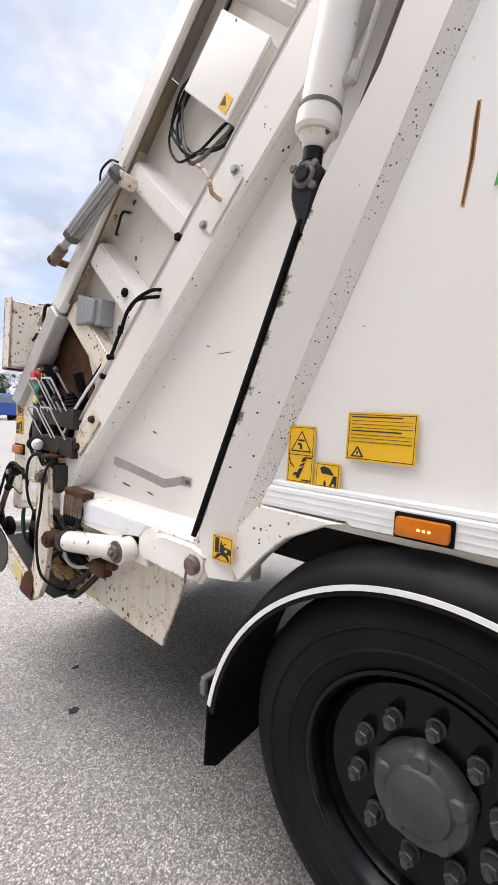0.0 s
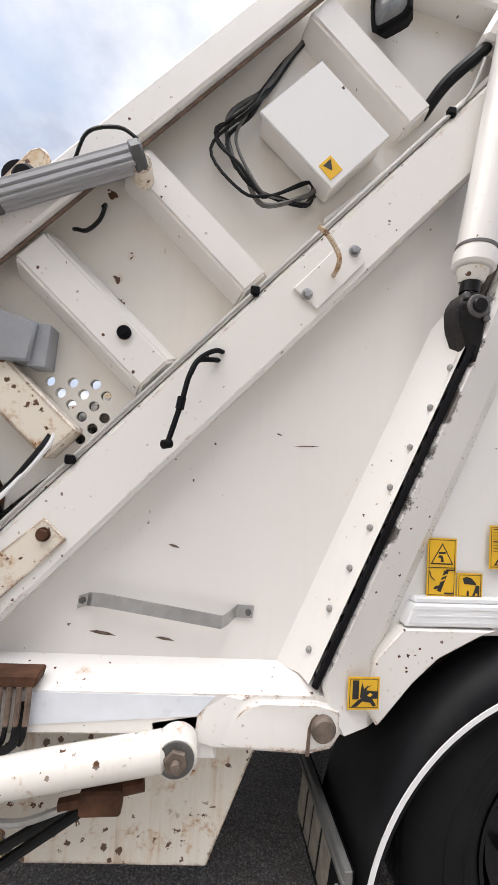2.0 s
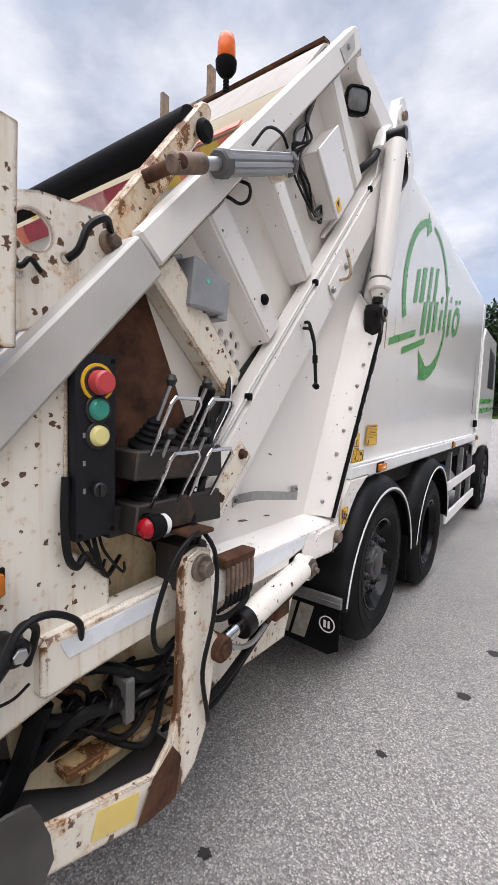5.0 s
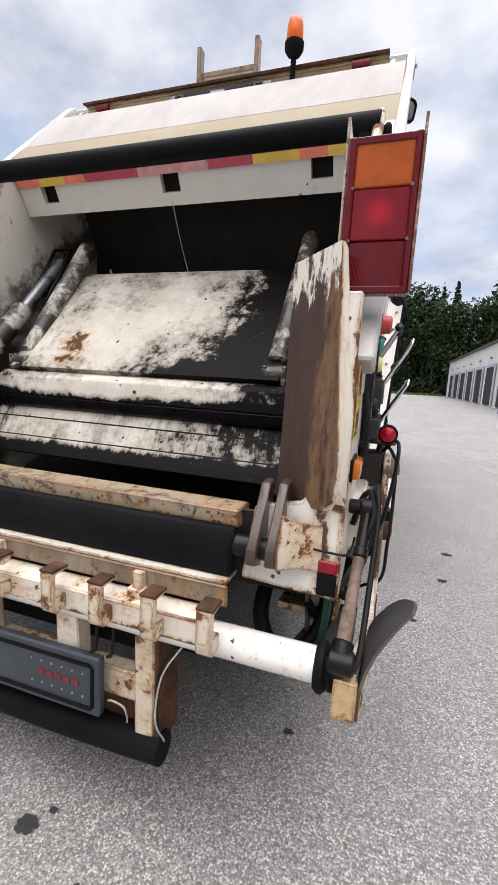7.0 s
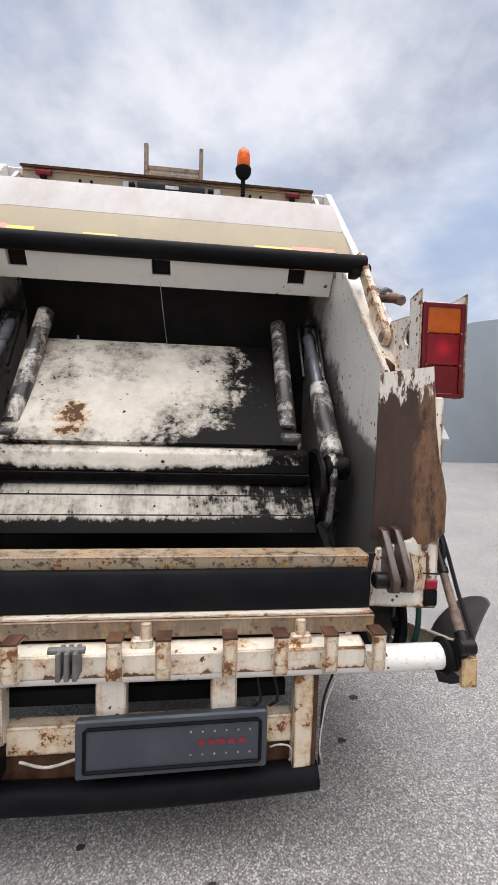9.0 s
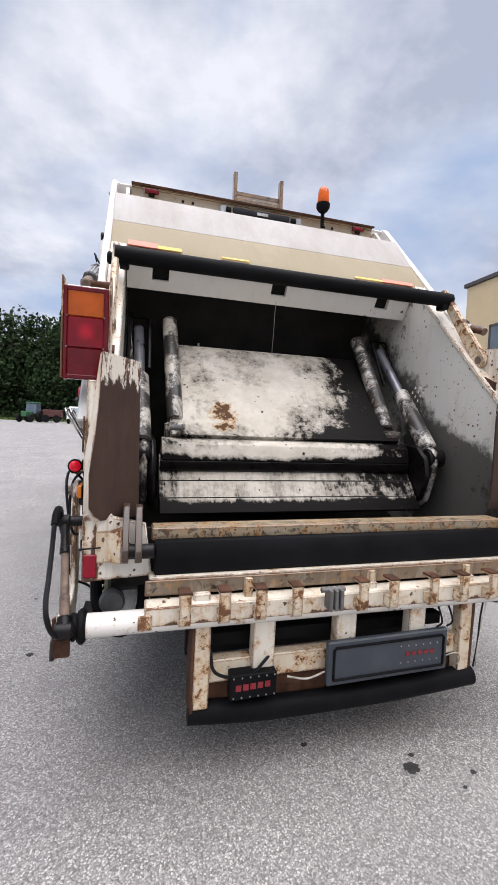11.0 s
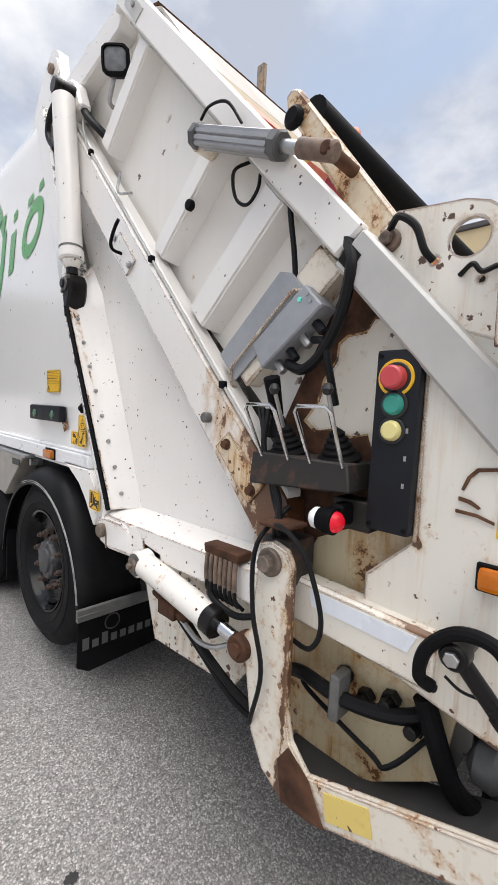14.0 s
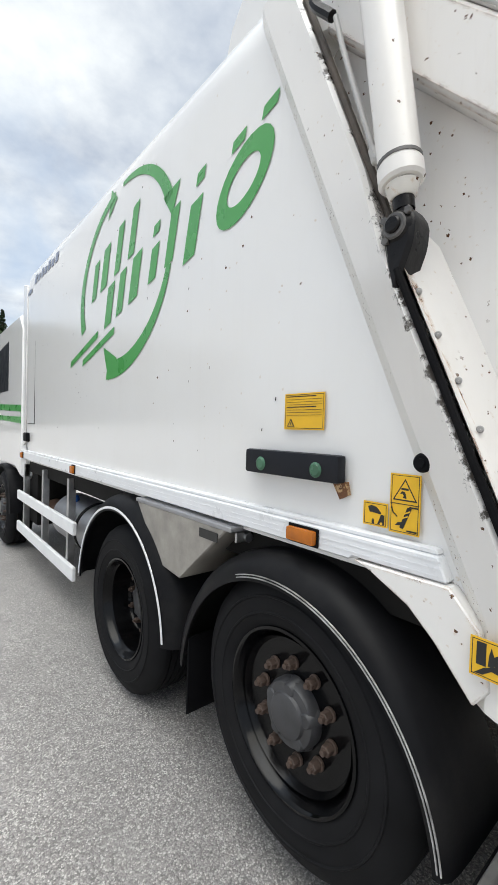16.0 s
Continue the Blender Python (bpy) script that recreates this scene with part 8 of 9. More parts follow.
# marker lamps along the rail
for s in (1, -1):
    for y, w2, h2 in ((2.66, 0.062, 0.024), (5.15, 0.035, 0.03), (7.0, 0.03, 0.03)):
        ml = part("side_marker", bm_box(s * 1.215, s * 1.243, y - w2, y + w2, 1.262 - h2, 1.262 + h2, 0.010, 2), L_AMBERON if y < 3 and s > 0 else L_AMBER, truck, "amber side marker lamp")
        if y < 3 and s > 0:
            for k in range(3):
                part("diode", bm_box(1.2425, 1.2445, y - 0.008 + 0.012 * k, y - 0.001 + 0.012 * k, 1.259, 1.265, 0.001), L_DIODE, ml)
        part("marker_frame", bm_box(s * 1.2155, s * 1.222, y - w2 - 0.008, y + w2 + 0.008, 1.262 - h2 - 0.008, 1.262 + h2 + 0.008, 0.004), M_RUBBER, ml)

# roof edge lamps, number lamps, beacon and ladder rests
for s in (1, -1):
    tl = part("top_marker", bm_box(s * 0.905 - 0.055, s * 0.905 + 0.055, 1.935, 1.962, 3.325, 3.365, 0.010, 2), L_RED, truck, "red top marker lamp with lit diodes")
    for k in range(3):
        part("diode", bm_box(s * 0.905 - 0.028 + 0.022 * k, s * 0.905 - 0.014 + 0.022 * k, 1.9325, 1.9355, 3.338, 3.352, 0.001), L_REDON, tl)
    part("lamp_tail", bm_box(s * 0.905 - 0.025, s * 0.905 + 0.02, 1.94, 1.965, 3.305, 3.326, 0.004), M_RUBBER, tl)
    part("clear_lamp", bm_box(s * 0.33 - 0.03, s * 0.33 + 0.03, 1.945, 1.966, 3.275, 3.345, 0.006), M_ALU, truck)
    for x in (0.58, 0.66):
        part("panel_hole", bm_rod((s * x, 1.9675, 3.32), (s * x, 1.965, 3.32), 0.012, seg=14), M_BLACKHOLE, truck)
bar = part("led_bar", bm_box(-0.25, 0.24, 1.925, 1.965, 3.285, 3.335, 0.010, 2), M_PANEL, truck, "black light bar")
part("bar_lens", bm_box(-0.05, 0.05, 1.92, 1.926, 3.295, 3.32, 0.004), M_STEEL, bar)
for x in (-0.29, 0.28):
    part("bar_end", bm_rod((x - 0.02, 1.94, 3.30), (x + 0.02, 1.94, 3.30), 0.028, seg=14, bev=0.005), M_RUBBER, bar)
bea = part("beacon", bm_lathe([(0.046, 0), (0.050, 0.01), (0.047, 0.09), (0.040, 0.122), (0.022, 0.14), (0.001, 0.144)], (0.515, 1.86, 3.455), (0, 0, 1), 28), L_BEACON, truck, "orange rotating beacon on a flexible black stem")
part("beacon_base", bm_lathe([(0.001, -0.075), (0.022, -0.072), (0.040, -0.06), (0.056, -0.035), (0.058, -0.002), (0.050, 0.0)], (0.515, 1.86, 3.455), (0, 0, 1), 28), M_RUBBER, bea)
stem = []
for k in range(7):
    stem += [(0.018, -0.08 - k * 0.018), (0.013, -0.089 - k * 0.018)]
part("beacon_stem", bm_lathe(stem, (0.515, 1.865, 3.455), (0, 0.02, 1), 14), M_RUBBER, bea)
lad = part("roof_rest", bm_box(-0.225, -0.195, 2.06, 2.12, 3.37, 3.70, 0.004), M_COMB, truck, "upright rest on the roof edge")
part("roof_rest", bm_box(0.19, 0.22, 2.06, 2.12, 3.37, 3.70, 0.004), M_COMB, truck)
part("rest_bar", bm_box(-0.194, 0.189, 2.06, 2.10, 3.445, 3.485, 0.003), M_COMB, lad)
part("rest_bar", bm_box(-0.194, 0.189, 2.09, 2.13, 3.52, 3.555, 0.003), M_COMB, lad)


# ---- stickers ----
def sticker(s, x, y0, y1, z0, z1, marks, name="warning_sticker", lab="yellow warning sticker with black pictogram"):
    """marks: polygons in the sticker's own unit square, u towards the viewer's right; each lies on the one before."""
    st = part(name, bm_prism([(y0, z0), (y1, z0), (y1, z1), (y0, z1)], s * x, s * (x + 0.0015), "x", 0), M_YELLOW, truck, lab)
    e, w, xf = 0.0045, 0.0017, (s * (x + 0.0016), s * (x + 0.0020))
    frame_ = [bm_prism([(p, q), (p2, q), (p2, q2), (p, q2)], xf[0], xf[1], "x", 0) for p, p2, q, q2 in ((y0 + e, y1 - e, z0 + e, z0 + e + w), (y0 + e, y1 - e, z1 - e - w, z1 - e), (y0 + e, y0 + e + w, z0 + e + w, z1 - e - w), (y1 - e - w, y1 - e, z0 + e + w, z1 - e - w))]
    part("sticker_border", joined(*frame_), M_BLACK, st)
    for k, (poly, mt) in enumerate(marks):
        P = [((y0 + u * (y1 - y0)) if s > 0 else (y1 - u * (y1 - y0)), z0 + v * (z1 - z0)) for u, v in poly]
        part("pictogram", bm_prism(P, s * (x + 0.0021), s * (x + 0.0024 + 0.0001 * k), "x", 0), mt, st)


K, YL = M_BLACK, M_YELLOW
crush = [([(0.14, 0.32), (0.34, 0.32), (0.34, 0.9), (0.14, 0.9)], K), ([(0.52, 0.34), (0.95, 0.34), (0.95, 0.56), (0.52, 0.60)], K), ([(0.60, 0.44), (0.70, 0.52), (0.78, 0.47), (0.70, 0.39)], YL), ([(0.10, 0.08), (0.28, 0.10), (0.46, 0.26), (0.70, 0.22), (0.80, 0.10), (0.90, 0.12), (0.78, 0.32), (0.52, 0.40), (0.30, 0.28)], K), ([(0.38, 0.36), (0.50, 0.36), (0.62, 0.74), (0.50, 0.64), (0.44, 0.84), (0.40, 0.62)], K), ([(0.54, 0.62), (0.74, 0.76), (0.58, 0.70)], K)]
stand = [([(0.08, 0.10), (0.50, 0.10), (0.50, 0.66), (0.08, 0.66)], K), ([(0.14, 0.22), (0.24, 0.29), (0.24, 0.24), (0.46, 0.24), (0.46, 0.20), (0.24, 0.20), (0.24, 0.15)], YL), ([(0.44, 0.64), (0.72, 0.60), (0.72, 0.66), (0.50, 0.76), (0.40, 0.76)], K), ([(0.66, 0.16), (0.72, 0.16), (0.72, 0.36), (0.76, 0.36), (0.76, 0.16), (0.83, 0.16), (0.86, 0.58), (0.80, 0.68), (0.68, 0.66), (0.64, 0.50)], K), ([(0.70, 0.72), (0.74, 0.69), (0.80, 0.70), (0.82, 0.76), (0.78, 0.81), (0.72, 0.79)], K), ([(0.08, 0.05), (0.88, 0.05), (0.88, 0.09), (0.08, 0.09)], K)]
tri = [([(0.10, 0.55), (0.90, 0.55), (0.5, 0.92)], K), ([(0.165, 0.573), (0.835, 0.573), (0.5, 0.882)], YL), ([(0.38, 0.73), (0.62, 0.73), (0.62, 0.765), (0.38, 0.765)], K), ([(0.44, 0.60), (0.56, 0.59), (0.54, 0.66), (0.50, 0.70), (0.40, 0.71), (0.34, 0.66), (0.42, 0.67), (0.47, 0.64)], K), ([(0.03, 0.49), (0.97, 0.49), (0.97, 0.502), (0.03, 0.502)], K), ([(0.36, 0.10), (0.48, 0.08), (0.74, 0.44), (0.60, 0.45)], K), ([(0.42, 0.24), (0.62, 0.29), (0.64, 0.32), (0.44, 0.27)], YL), ([(0.48, 0.32), (0.68, 0.37), (0.70, 0.40), (0.50, 0.35)], YL), ([(0.22, 0.13), (0.44, 0.14), (0.48, 0.20), (0.30, 0.18)], K), ([(0.60, 0.05), (0.92, 0.05), (0.92, 0.075), (0.60, 0.075)], K), ([(0.66, 0.445), (0.95, 0.445), (0.95, 0.468), (0.66, 0.468)], K), ([(0.06, 0.44), (0.12, 0.33), (0.28, 0.27), (0.28, 0.285), (0.14, 0.345), (0.09, 0.44)], K)]
bin_ = [([(0.2, 0.78), (0.36, 0.86), (0.56, 0.80), (0.74, 0.60), (0.74, 0.52), (0.50, 0.55), (0.28, 0.56)], K), ([(0.74, 0.52), (0.88, 0.50), (0.88, 0.10), (0.60, 0.10), (0.66, 0.24)], K), ([(0.70, 0.12), (0.74, 0.08), (0.80, 0.10), (0.81, 0.17), (0.76, 0.20), (0.71, 0.18)], YL), ([(0.38, 0.08), (0.47, 0.08), (0.47, 0.24), (0.42, 0.32), (0.38, 0.24)], K)]
notice = [([(0.06, 0.90 - 0.072 * k), (0.94 if k % 4 else 0.8, 0.90 - 0.072 * k), (0.94 if k % 4 else 0.8, (0.909 if k % 4 else 0.925) - 0.072 * k), (0.06, (0.909 if k % 4 else 0.925) - 0.072 * k)], K) for k in range(8)] + [([(0.08, 0.08), (0.28, 0.08), (0.18, 0.31)], K), ([(0.12, 0.105), (0.24, 0.105), (0.18, 0.25)], YL), ([(0.170, 0.125), (0.190, 0.125), (0.195, 0.20), (0.165, 0.20)], K)]
for s in (1, -1):
    sticker(s, 1.179, 0.278, 0.368, 1.440, 1.523, crush)
    sticker(s, 1.179, 0.272, 0.372, 1.335, 1.434, stand)
# rust that has broken out round the stickers of one corner post
M_CRACK = plain("dark_rust_crack", (0.11, 0.055, 0.032), 0.85, 0, 0.5, 24, 0.4, gloss=0.2)
for poly in ([(0.301, 1.516), (0.290, 1.532), (0.278, 1.548), (0.262, 1.556), (0.2635, 1.520), (0.2630, 1.470), (0.266, 1.455), (0.272, 1.462), (0.279, 1.477), (0.288, 1.480), (0.300, 1.486)],
             [(0.441, 1.424), (0.430, 1.452), (0.415, 1.468), (0.38, 1.474), (0.306, 1.473), (0.306, 1.479), (0.38, 1.481), (0.418, 1.476), (0.436, 1.456), (0.446, 1.426)],
             [(0.454, 1.374), (0.41, 1.371), (0.377, 1.361), (0.377, 1.367), (0.412, 1.378), (0.454, 1.381)],
             [(0.45, 1.41), (0.425, 1.405), (0.405, 1.392), (0.409, 1.388), (0.43, 1.398), (0.45, 1.401)]):
    part("rust_crack", bm_prism(poly, -1.1782, -1.1835, "x", 0), M_CRACK, truck)
# a run of rust on the container wall
part("rust_run", bm_prism([(2.694, 2.243), (2.690, 2.20), (2.687, 2.12), (2.677, 2.02), (2.680, 2.018), (2.6925, 2.12), (2.6955, 2.20), (2.697, 2.24)], 1.189, 1.1922, "x", 0), M_CRACK, container)
part("rust_halo", bm_prism([(2.691, 2.245), (2.687, 2.20), (2.684, 2.12), (2.674, 2.016), (2.682, 2.012), (2.696, 2.12), (2.699, 2.20), (2.700, 2.245)], 1.189, 1.1915, "x", 0), plain("orange_rust_run", (0.46, 0.24, 0.08), 0.8, 0, 0.3, 26, 0.1), container)
# right of the container
sticker(1, 1.1905, 2.246, 2.336, 1.318, 1.488, tri)
sticker(1, 1.1890, 2.342, 2.422, 1.316, 1.388, bin_)
sticker(1, 1.196, 2.437, 2.622, 1.405, 1.533, notice, "notice_sticker", "yellow notice with printed lines")
sticker(1, 1.2405, 2.003, 2.092, 1.027, 1.113, crush)
# left of the container
sticker(-1, 1.196, 2.603, 2.790, 1.620, 1.748, notice, "notice_sticker", "yellow notice with printed lines")
sticker(-1, 1.1905, 2.262, 2.354, 1.335, 1.503, tri)
sticker(-1, 1.1890, 2.360, 2.443, 1.340, 1.411, bin_)
sticker(-1, 1.2405, 1.995, 2.10, 1.058, 1.150, crush)


# ---- green emblem on the container ----
def decal(s, c, quads, name, mat, parent):
    """Thin shapes that follow the curved wall. quads: rings of (u, v) in metres about the centre c, u to the viewer's right."""
    bm = bmesh.new()
    for q in quads:
        vs = [bm.verts.new((s * (wall_x(c[1] + v) + 0.004), c[0] + s * u, c[1] + v)) for u, v in q]
        bm.faces.new(vs)
    return part(name, bm, mat, parent, soft=False)


def arc_band(rx, ry, a0, a1, w0, w1, shear=0.12, n=20):
    out = []
    for k in range(n):
        q = []
        for t, side in ((k, 1), (k + 1, 1), (k + 1, -1), (k, -1)):
            f = t / n
            a = radians(a0 + (a1 - a0) * f)
            w = (w0 + (w1 - w0) * f) * side / 2
            v = (ry + w) * math.sin(a)
            q.append(((rx + w) * math.cos(a) + shear * v, v))
        out.append(q)
    return out


def block(u, v, w, h, sl=0.25, rise=0.25, n=4):
    """A slanted bar of the lettering, on a rising base line."""
    out = []
    for k in range(n):
        a, b = h * k / n, h * (k + 1) / n
        out.append([(u + sl * a, v + a), (u + w + sl * a, v + w * rise + a), (u + w + sl * b, v + w * rise + b), (u + sl * b, v + b)])
    return out


for s in (1, -1):
    c = (3.72, 2.53) if s > 0 else (4.38, 2.585)
    t = -0.05 if s > 0 else 0.05
    decal(s, c, arc_band(0.70, 0.59, 103, 205, 0.05, 0.09), "emblem_arc", M_LOGO, container)
    decal(s, c, arc_band(0.70, 0.59, 93, 24, 0.03, 0.08), "emblem_arc", M_LOGO, container)
    decal(s, c, arc_band(0.70, 0.59, 262, 350, 0.13, 0.05), "emblem_arc", M_LOGO, container)
    decal(s, c, [[(-0.17, 0.64), (-0.05, 0.54), (-0.20, 0.44)]], "emblem_tip", M_LOGO, container)
    decal(s, c, [[(0.60, 0.27), (0.78, 0.30), (0.70, 0.14)]], "emblem_tip", M_LOGO, container)
    decal(s, c, [[(-0.24, -0.42), (-0.14, -0.66), (0.0, -0.52)]], "emblem_tip", M_LOGO, container)
    for du, dv in ((-0.98, -0.49), (-0.68, -0.51)):
        decal(s, c, block(du, dv, 0.62, 0.05, 0.2, 0.25, 1), "emblem_bar", M_LOGO, container)
    g, rs, lower = (1.0, 0.22, 0.0) if s > 0 else (1.08, 0.225, 0.085)
    for u, w, h in ((-0.46, 0.10, 0.26), (-0.30, 0.13, 0.28), (-0.07, 0.10, 0.30), (0.13, 0.10, 0.30)):
        decal(s, c, block(u * g, -0.06 + t + (u + 0.46) * rs - lower * 0.6, w * 0.9, h, 0.25, 0.22), "letter_bar", M_LOGO, container)
    for u, w, h, lift in ((-0.22, 0.13, 0.27, 0), (-0.03, 0.11, 0.27, 0), (0.15, 0.14, 0.27, 0), (0.40, 0.10, 0.19, 0), (0.58, 0.10, 0.28, 0), (0.76, 0.12, 0.27, -0.08), (0.45, 0.08, 0.06, 0.24), (0.86, 0.08, 0.06, 0.24)):
        decal(s, c, block(u * g, -0.26 + t + lift + (u + 0.22) * rs - lower, w * 0.9, h, 0.25, 0.22), "letter_bar", M_LOGO, container)
    ring = [[(u + 1.20 * g, v + 0.09 + t + (rs - 0.22) * 1.4 + 0.22 * u - lower) for u, v in q] for q in arc_band(0.145, 0.115, 0, 360, 0.075, 0.075, 0.3, 24)]
    decal(s, c, ring, "letter_ring", M_LOGO, container)
    for u in (1.12, 1.30):
        decal(s, c, block(u * g, 0.25 + t + (rs - 0.22) * 1.4 + (u - 1.12) * 0.22 - lower * 1.2, 0.09, 0.05), "letter_bar", M_LOGO, container)
    if s < 0:
        for k in range(7):
            decal(s, c, block(-2.30 + 0.13 * k, 0.53, 0.09, 0.07 if k % 2 else 0.09, 0.2, 0.0, 1), "small_bar", M_LOGO2, container)
        decal(s, c, [[(-2.62, 0.46), (-2.40, 0.48), (-2.40, 0.52), (-2.58, 0.51)]], "small_bar", M_LOGO2, container)

# rust runs and scratches on the right wall
for u, z0, z1, w in ((2.857, 2.07, 2.302, 0.005),):
    decal(1, (u, 2.0), [[(0, z0 - 2.0), (w, z0 - 1.98), (w * 1.6, z1 - 2.02), (w, z1 - 2.0)]], "rust_run", M_CRACK, container)
random.seed(4)
for s in (1, -1):
    for k in range(16):
        y, z = random.uniform(2.8, 5.6), random.uniform(1.45, 2.4)
        w, h = random.uniform(0.003, 0.006), random.uniform(0.006, 0.02)
        decal(s, (y, z), [[(0, 0), (w, 0.001), (w * 1.2, h), (0.001, h * 0.9)]], "paint_chip", M_BLACK, container)

# ---- stains on the asphalt ----
def blob(cx, cy, r, seed, mat, name="oil_stain"):
    random.seed(seed)
    n = 26
    bm = bmesh.new()
    vs = []
    for k in range(n):
        a = 6.2832 * k / n
        q = r * (0.65 + 0.35 * random.random())
        vs.append(bm.verts.new((cx + math.cos(a) * q, cy + math.sin(a) * q * 0.8, 0.004)))
    bm.faces.new(vs)
    return part(name, bm, mat, ground)


M_OIL = plain("dried_oil", (0.030, 0.028, 0.027), 0.75, 0, 0.5, 40, 0.5, 90)
for i, (x, y, r) in enumerate(((0.285, 0.065, 0.045), (1.18, 1.065, 0.032), (0.995, 0.74, 0.026), (0.33, 0.13, 0.018), (0.55, -0.02, 0.018), (0.45, -0.08, 0.012), (1.55, 1.9, 0.03), (1.8, 2.6, 0.05), (1.9, 3.2, 0.06), (-1.6, 1.4, 0.03), (-1.75, 2.3, 0.02), (-0.15, 0.3, 0.02))):
    blob(x, y, r, i, M_OIL)

# ---- far surroundings ----
def leafy(name, col):
    m, n, l, b = shader(name, 0.7)
    b.inputs["Specular IOR Level"].default_value = 0.15
    g = n.new("ShaderNodeNewGeometry")
    c = blend(n, l, g.outputs["Random Per Island"], tuple(v * 0.45 for v in col), tuple(v * 1.35 for v in col))
    l.new(c, b.inputs["Base Color"])
    return m


M_LEAF = leafy("broad_leaves", (0.030, 0.052, 0.019))
M_NEEDLE = leafy("spruce_needles", (0.020, 0.036, 0.018))
M_BARK = plain("tree_bark", (0.07, 0.055, 0.042), 0.9, 0, 0.3, 3, 0.5)
M_GRASS = leafy("grass_blades", (0.075, 0.12, 0.03))


def leaf_quad(vs, fs, p, size, nrm_seed):
    a = Vector((nrm_seed.uniform(-1, 1), nrm_seed.uniform(-1, 1), nrm_seed.uniform(-1, 1))).normalized()
    u = a.orthogonal().normalized() * size
    w = a.cross(u).normalized() * size * nrm_seed.uniform(0.5, 0.9)
    k = len(vs)
    vs += [p - u, p + w * 0.8, p + u, p - w]
    fs.append((k, k + 1, k + 2, k + 3))


def make_tree(seed, kind):
    rg = random.Random(seed)
    conifer = kind == "spruce"
    h = rg.uniform(17, 22) if conifer else rg.uniform(11, 15)
    t = thing(kind + "_tree", "tall dark spruce at the edge of the yard" if conifer else "dense green broadleaf tree at the edge of the yard", "tree", group="trees behind the yard")
    bm = bm_rod((0, 0, 0), (0, 0, h * 0.96 if conifer else h * 0.6), 0.22, 0.03, seg=8)
    if not conifer:
        for k in range(7):
            a = rg.uniform(0, 6.28)
            z = h * rg.uniform(0.25, 0.5)
            bm = joined(bm, bm_rod((0, 0, z), (math.cos(a) * 2.2, math.sin(a) * 2.2, z + h * 0.28), 0.09, 0.02, seg=6))
    part("trunk", bm, M_BARK, t)
    vs, fs = [], []
    if conifer:
        tiers = 44
        for i in range(tiers):
            f = i / tiers
            z = h * (0.10 + 0.90 * f)
            r = (1 - f) ** 0.9 * h * 0.155 + 0.10
            for k in range(int(9 + 16 * (1 - f))):
                a = rg.uniform(0, 6.28)
                rr = r * rg.uniform(0.55, 1.12)
                lift = rg.uniform(-0.5, 0.5) * h * 0.9 / tiers
                for q in range(4):
                    d = rr * (0.3 + 0.7 * q / 3)
                    leaf_quad(vs, fs, Vector((math.cos(a) * d, math.sin(a) * d, z + lift - d * 0.34 + rg.uniform(-0.1, 0.1))), 0.24 + 0.10 * (1 - f), rg)
    else:
        lumps = [(rg.uniform(-2.2, 2.2), rg.uniform(-2.2, 2.2), h * rg.uniform(0.22, 0.88), rg.uniform(1.1, 2.1)) for _ in range(20)]
        for x, y, z, r in lumps:
            sh = 1.0 - 0.5 * max(0, (z / h - 0.6) / 0.4)
            for k in range(150):
                d = Vector((rg.gauss(0, 1), rg.gauss(0, 1), rg.gauss(0, 0.8))).normalized() * r * rg.uniform(0.65, 1.08)
                leaf_quad(vs, fs, Vector((x * sh, y * sh, z)) + d, rg.uniform(0.14, 0.30), rg)
    me = bpy.data.meshes.new("crown")
    me.from_pydata([tuple(v) for v in vs], [], fs)
    me.materials.append(M_NEEDLE if conifer else M_LEAF)
    cr = new("crown", me)
    cr.parent = t
    return t


spruces = [make_tree(k, "spruce") for k in range(3)]
broads = [make_tree(10 + k, "broadleaf") for k in range(4)]
rg = random.Random(7)
used = set()


def plant(tree, x, y, sc):
    m = pose(x, y, ground_z(y) - 0.05, 0, 0, rg.uniform(0, 360)) @ Matrix.Diagonal((sc, sc, sc, 1))
    if tree.name not in used:
        used.add(tree.name)
        tree.matrix_basis = m
    else:
        c = copy_thing(tree, pose(0, 0, 0))
        c.matrix_basis = m


for k in range(46):
    plant(broads[k % 4], -62 + 2.3 * k + rg.uniform(-1, 1), 88 + rg.uniform(-3, 4) - 0.04 * abs(k - 23), rg.uniform(1.36, 1.74))
for k in range(46):
    plant(spruces[k % 3], -66 + 2.4 * k + rg.uniform(-1.4, 1.4), 96 + rg.uniform(-4, 5), rg.uniform(0.86, 1.16))
for k in range(9):
    plant(broads[k % 4], 30 + 3.5 * k, 44 + rg.uniform(-3, 3), rg.uniform(0.5, 0.7))
for k in range(5):
    plant(spruces[k % 3], 29 + 4.5 * k, 50 + rg.uniform(-3, 3), rg.uniform(0.5, 0.66))
for k in range(12):
    plant(broads[k % 4], -48 + 4 * k + rg.uniform(-1, 1), -92 + rg.uniform(-3, 3), rg.uniform(0.7, 0.9))

# dark undergrowth below the trees
random.seed(11)
vs, fs = [], []
for k in range(16000):
    leaf_quad(vs, fs, Vector((random.uniform(-75, 55), random.uniform(84, 90), 0.85 + abs(random.gauss(0, 1.9)))), random.uniform(0.25, 0.5), random)
me = bpy.data.meshes.new("undergrowth")
me.from_pydata([tuple(v) for v in vs], [], fs)
me.materials.append(M_LEAF)
tagged(new("undergrowth", me), "dark green undergrowth below the trees", "bushes", kind="stuff")
vs, fs = [], []
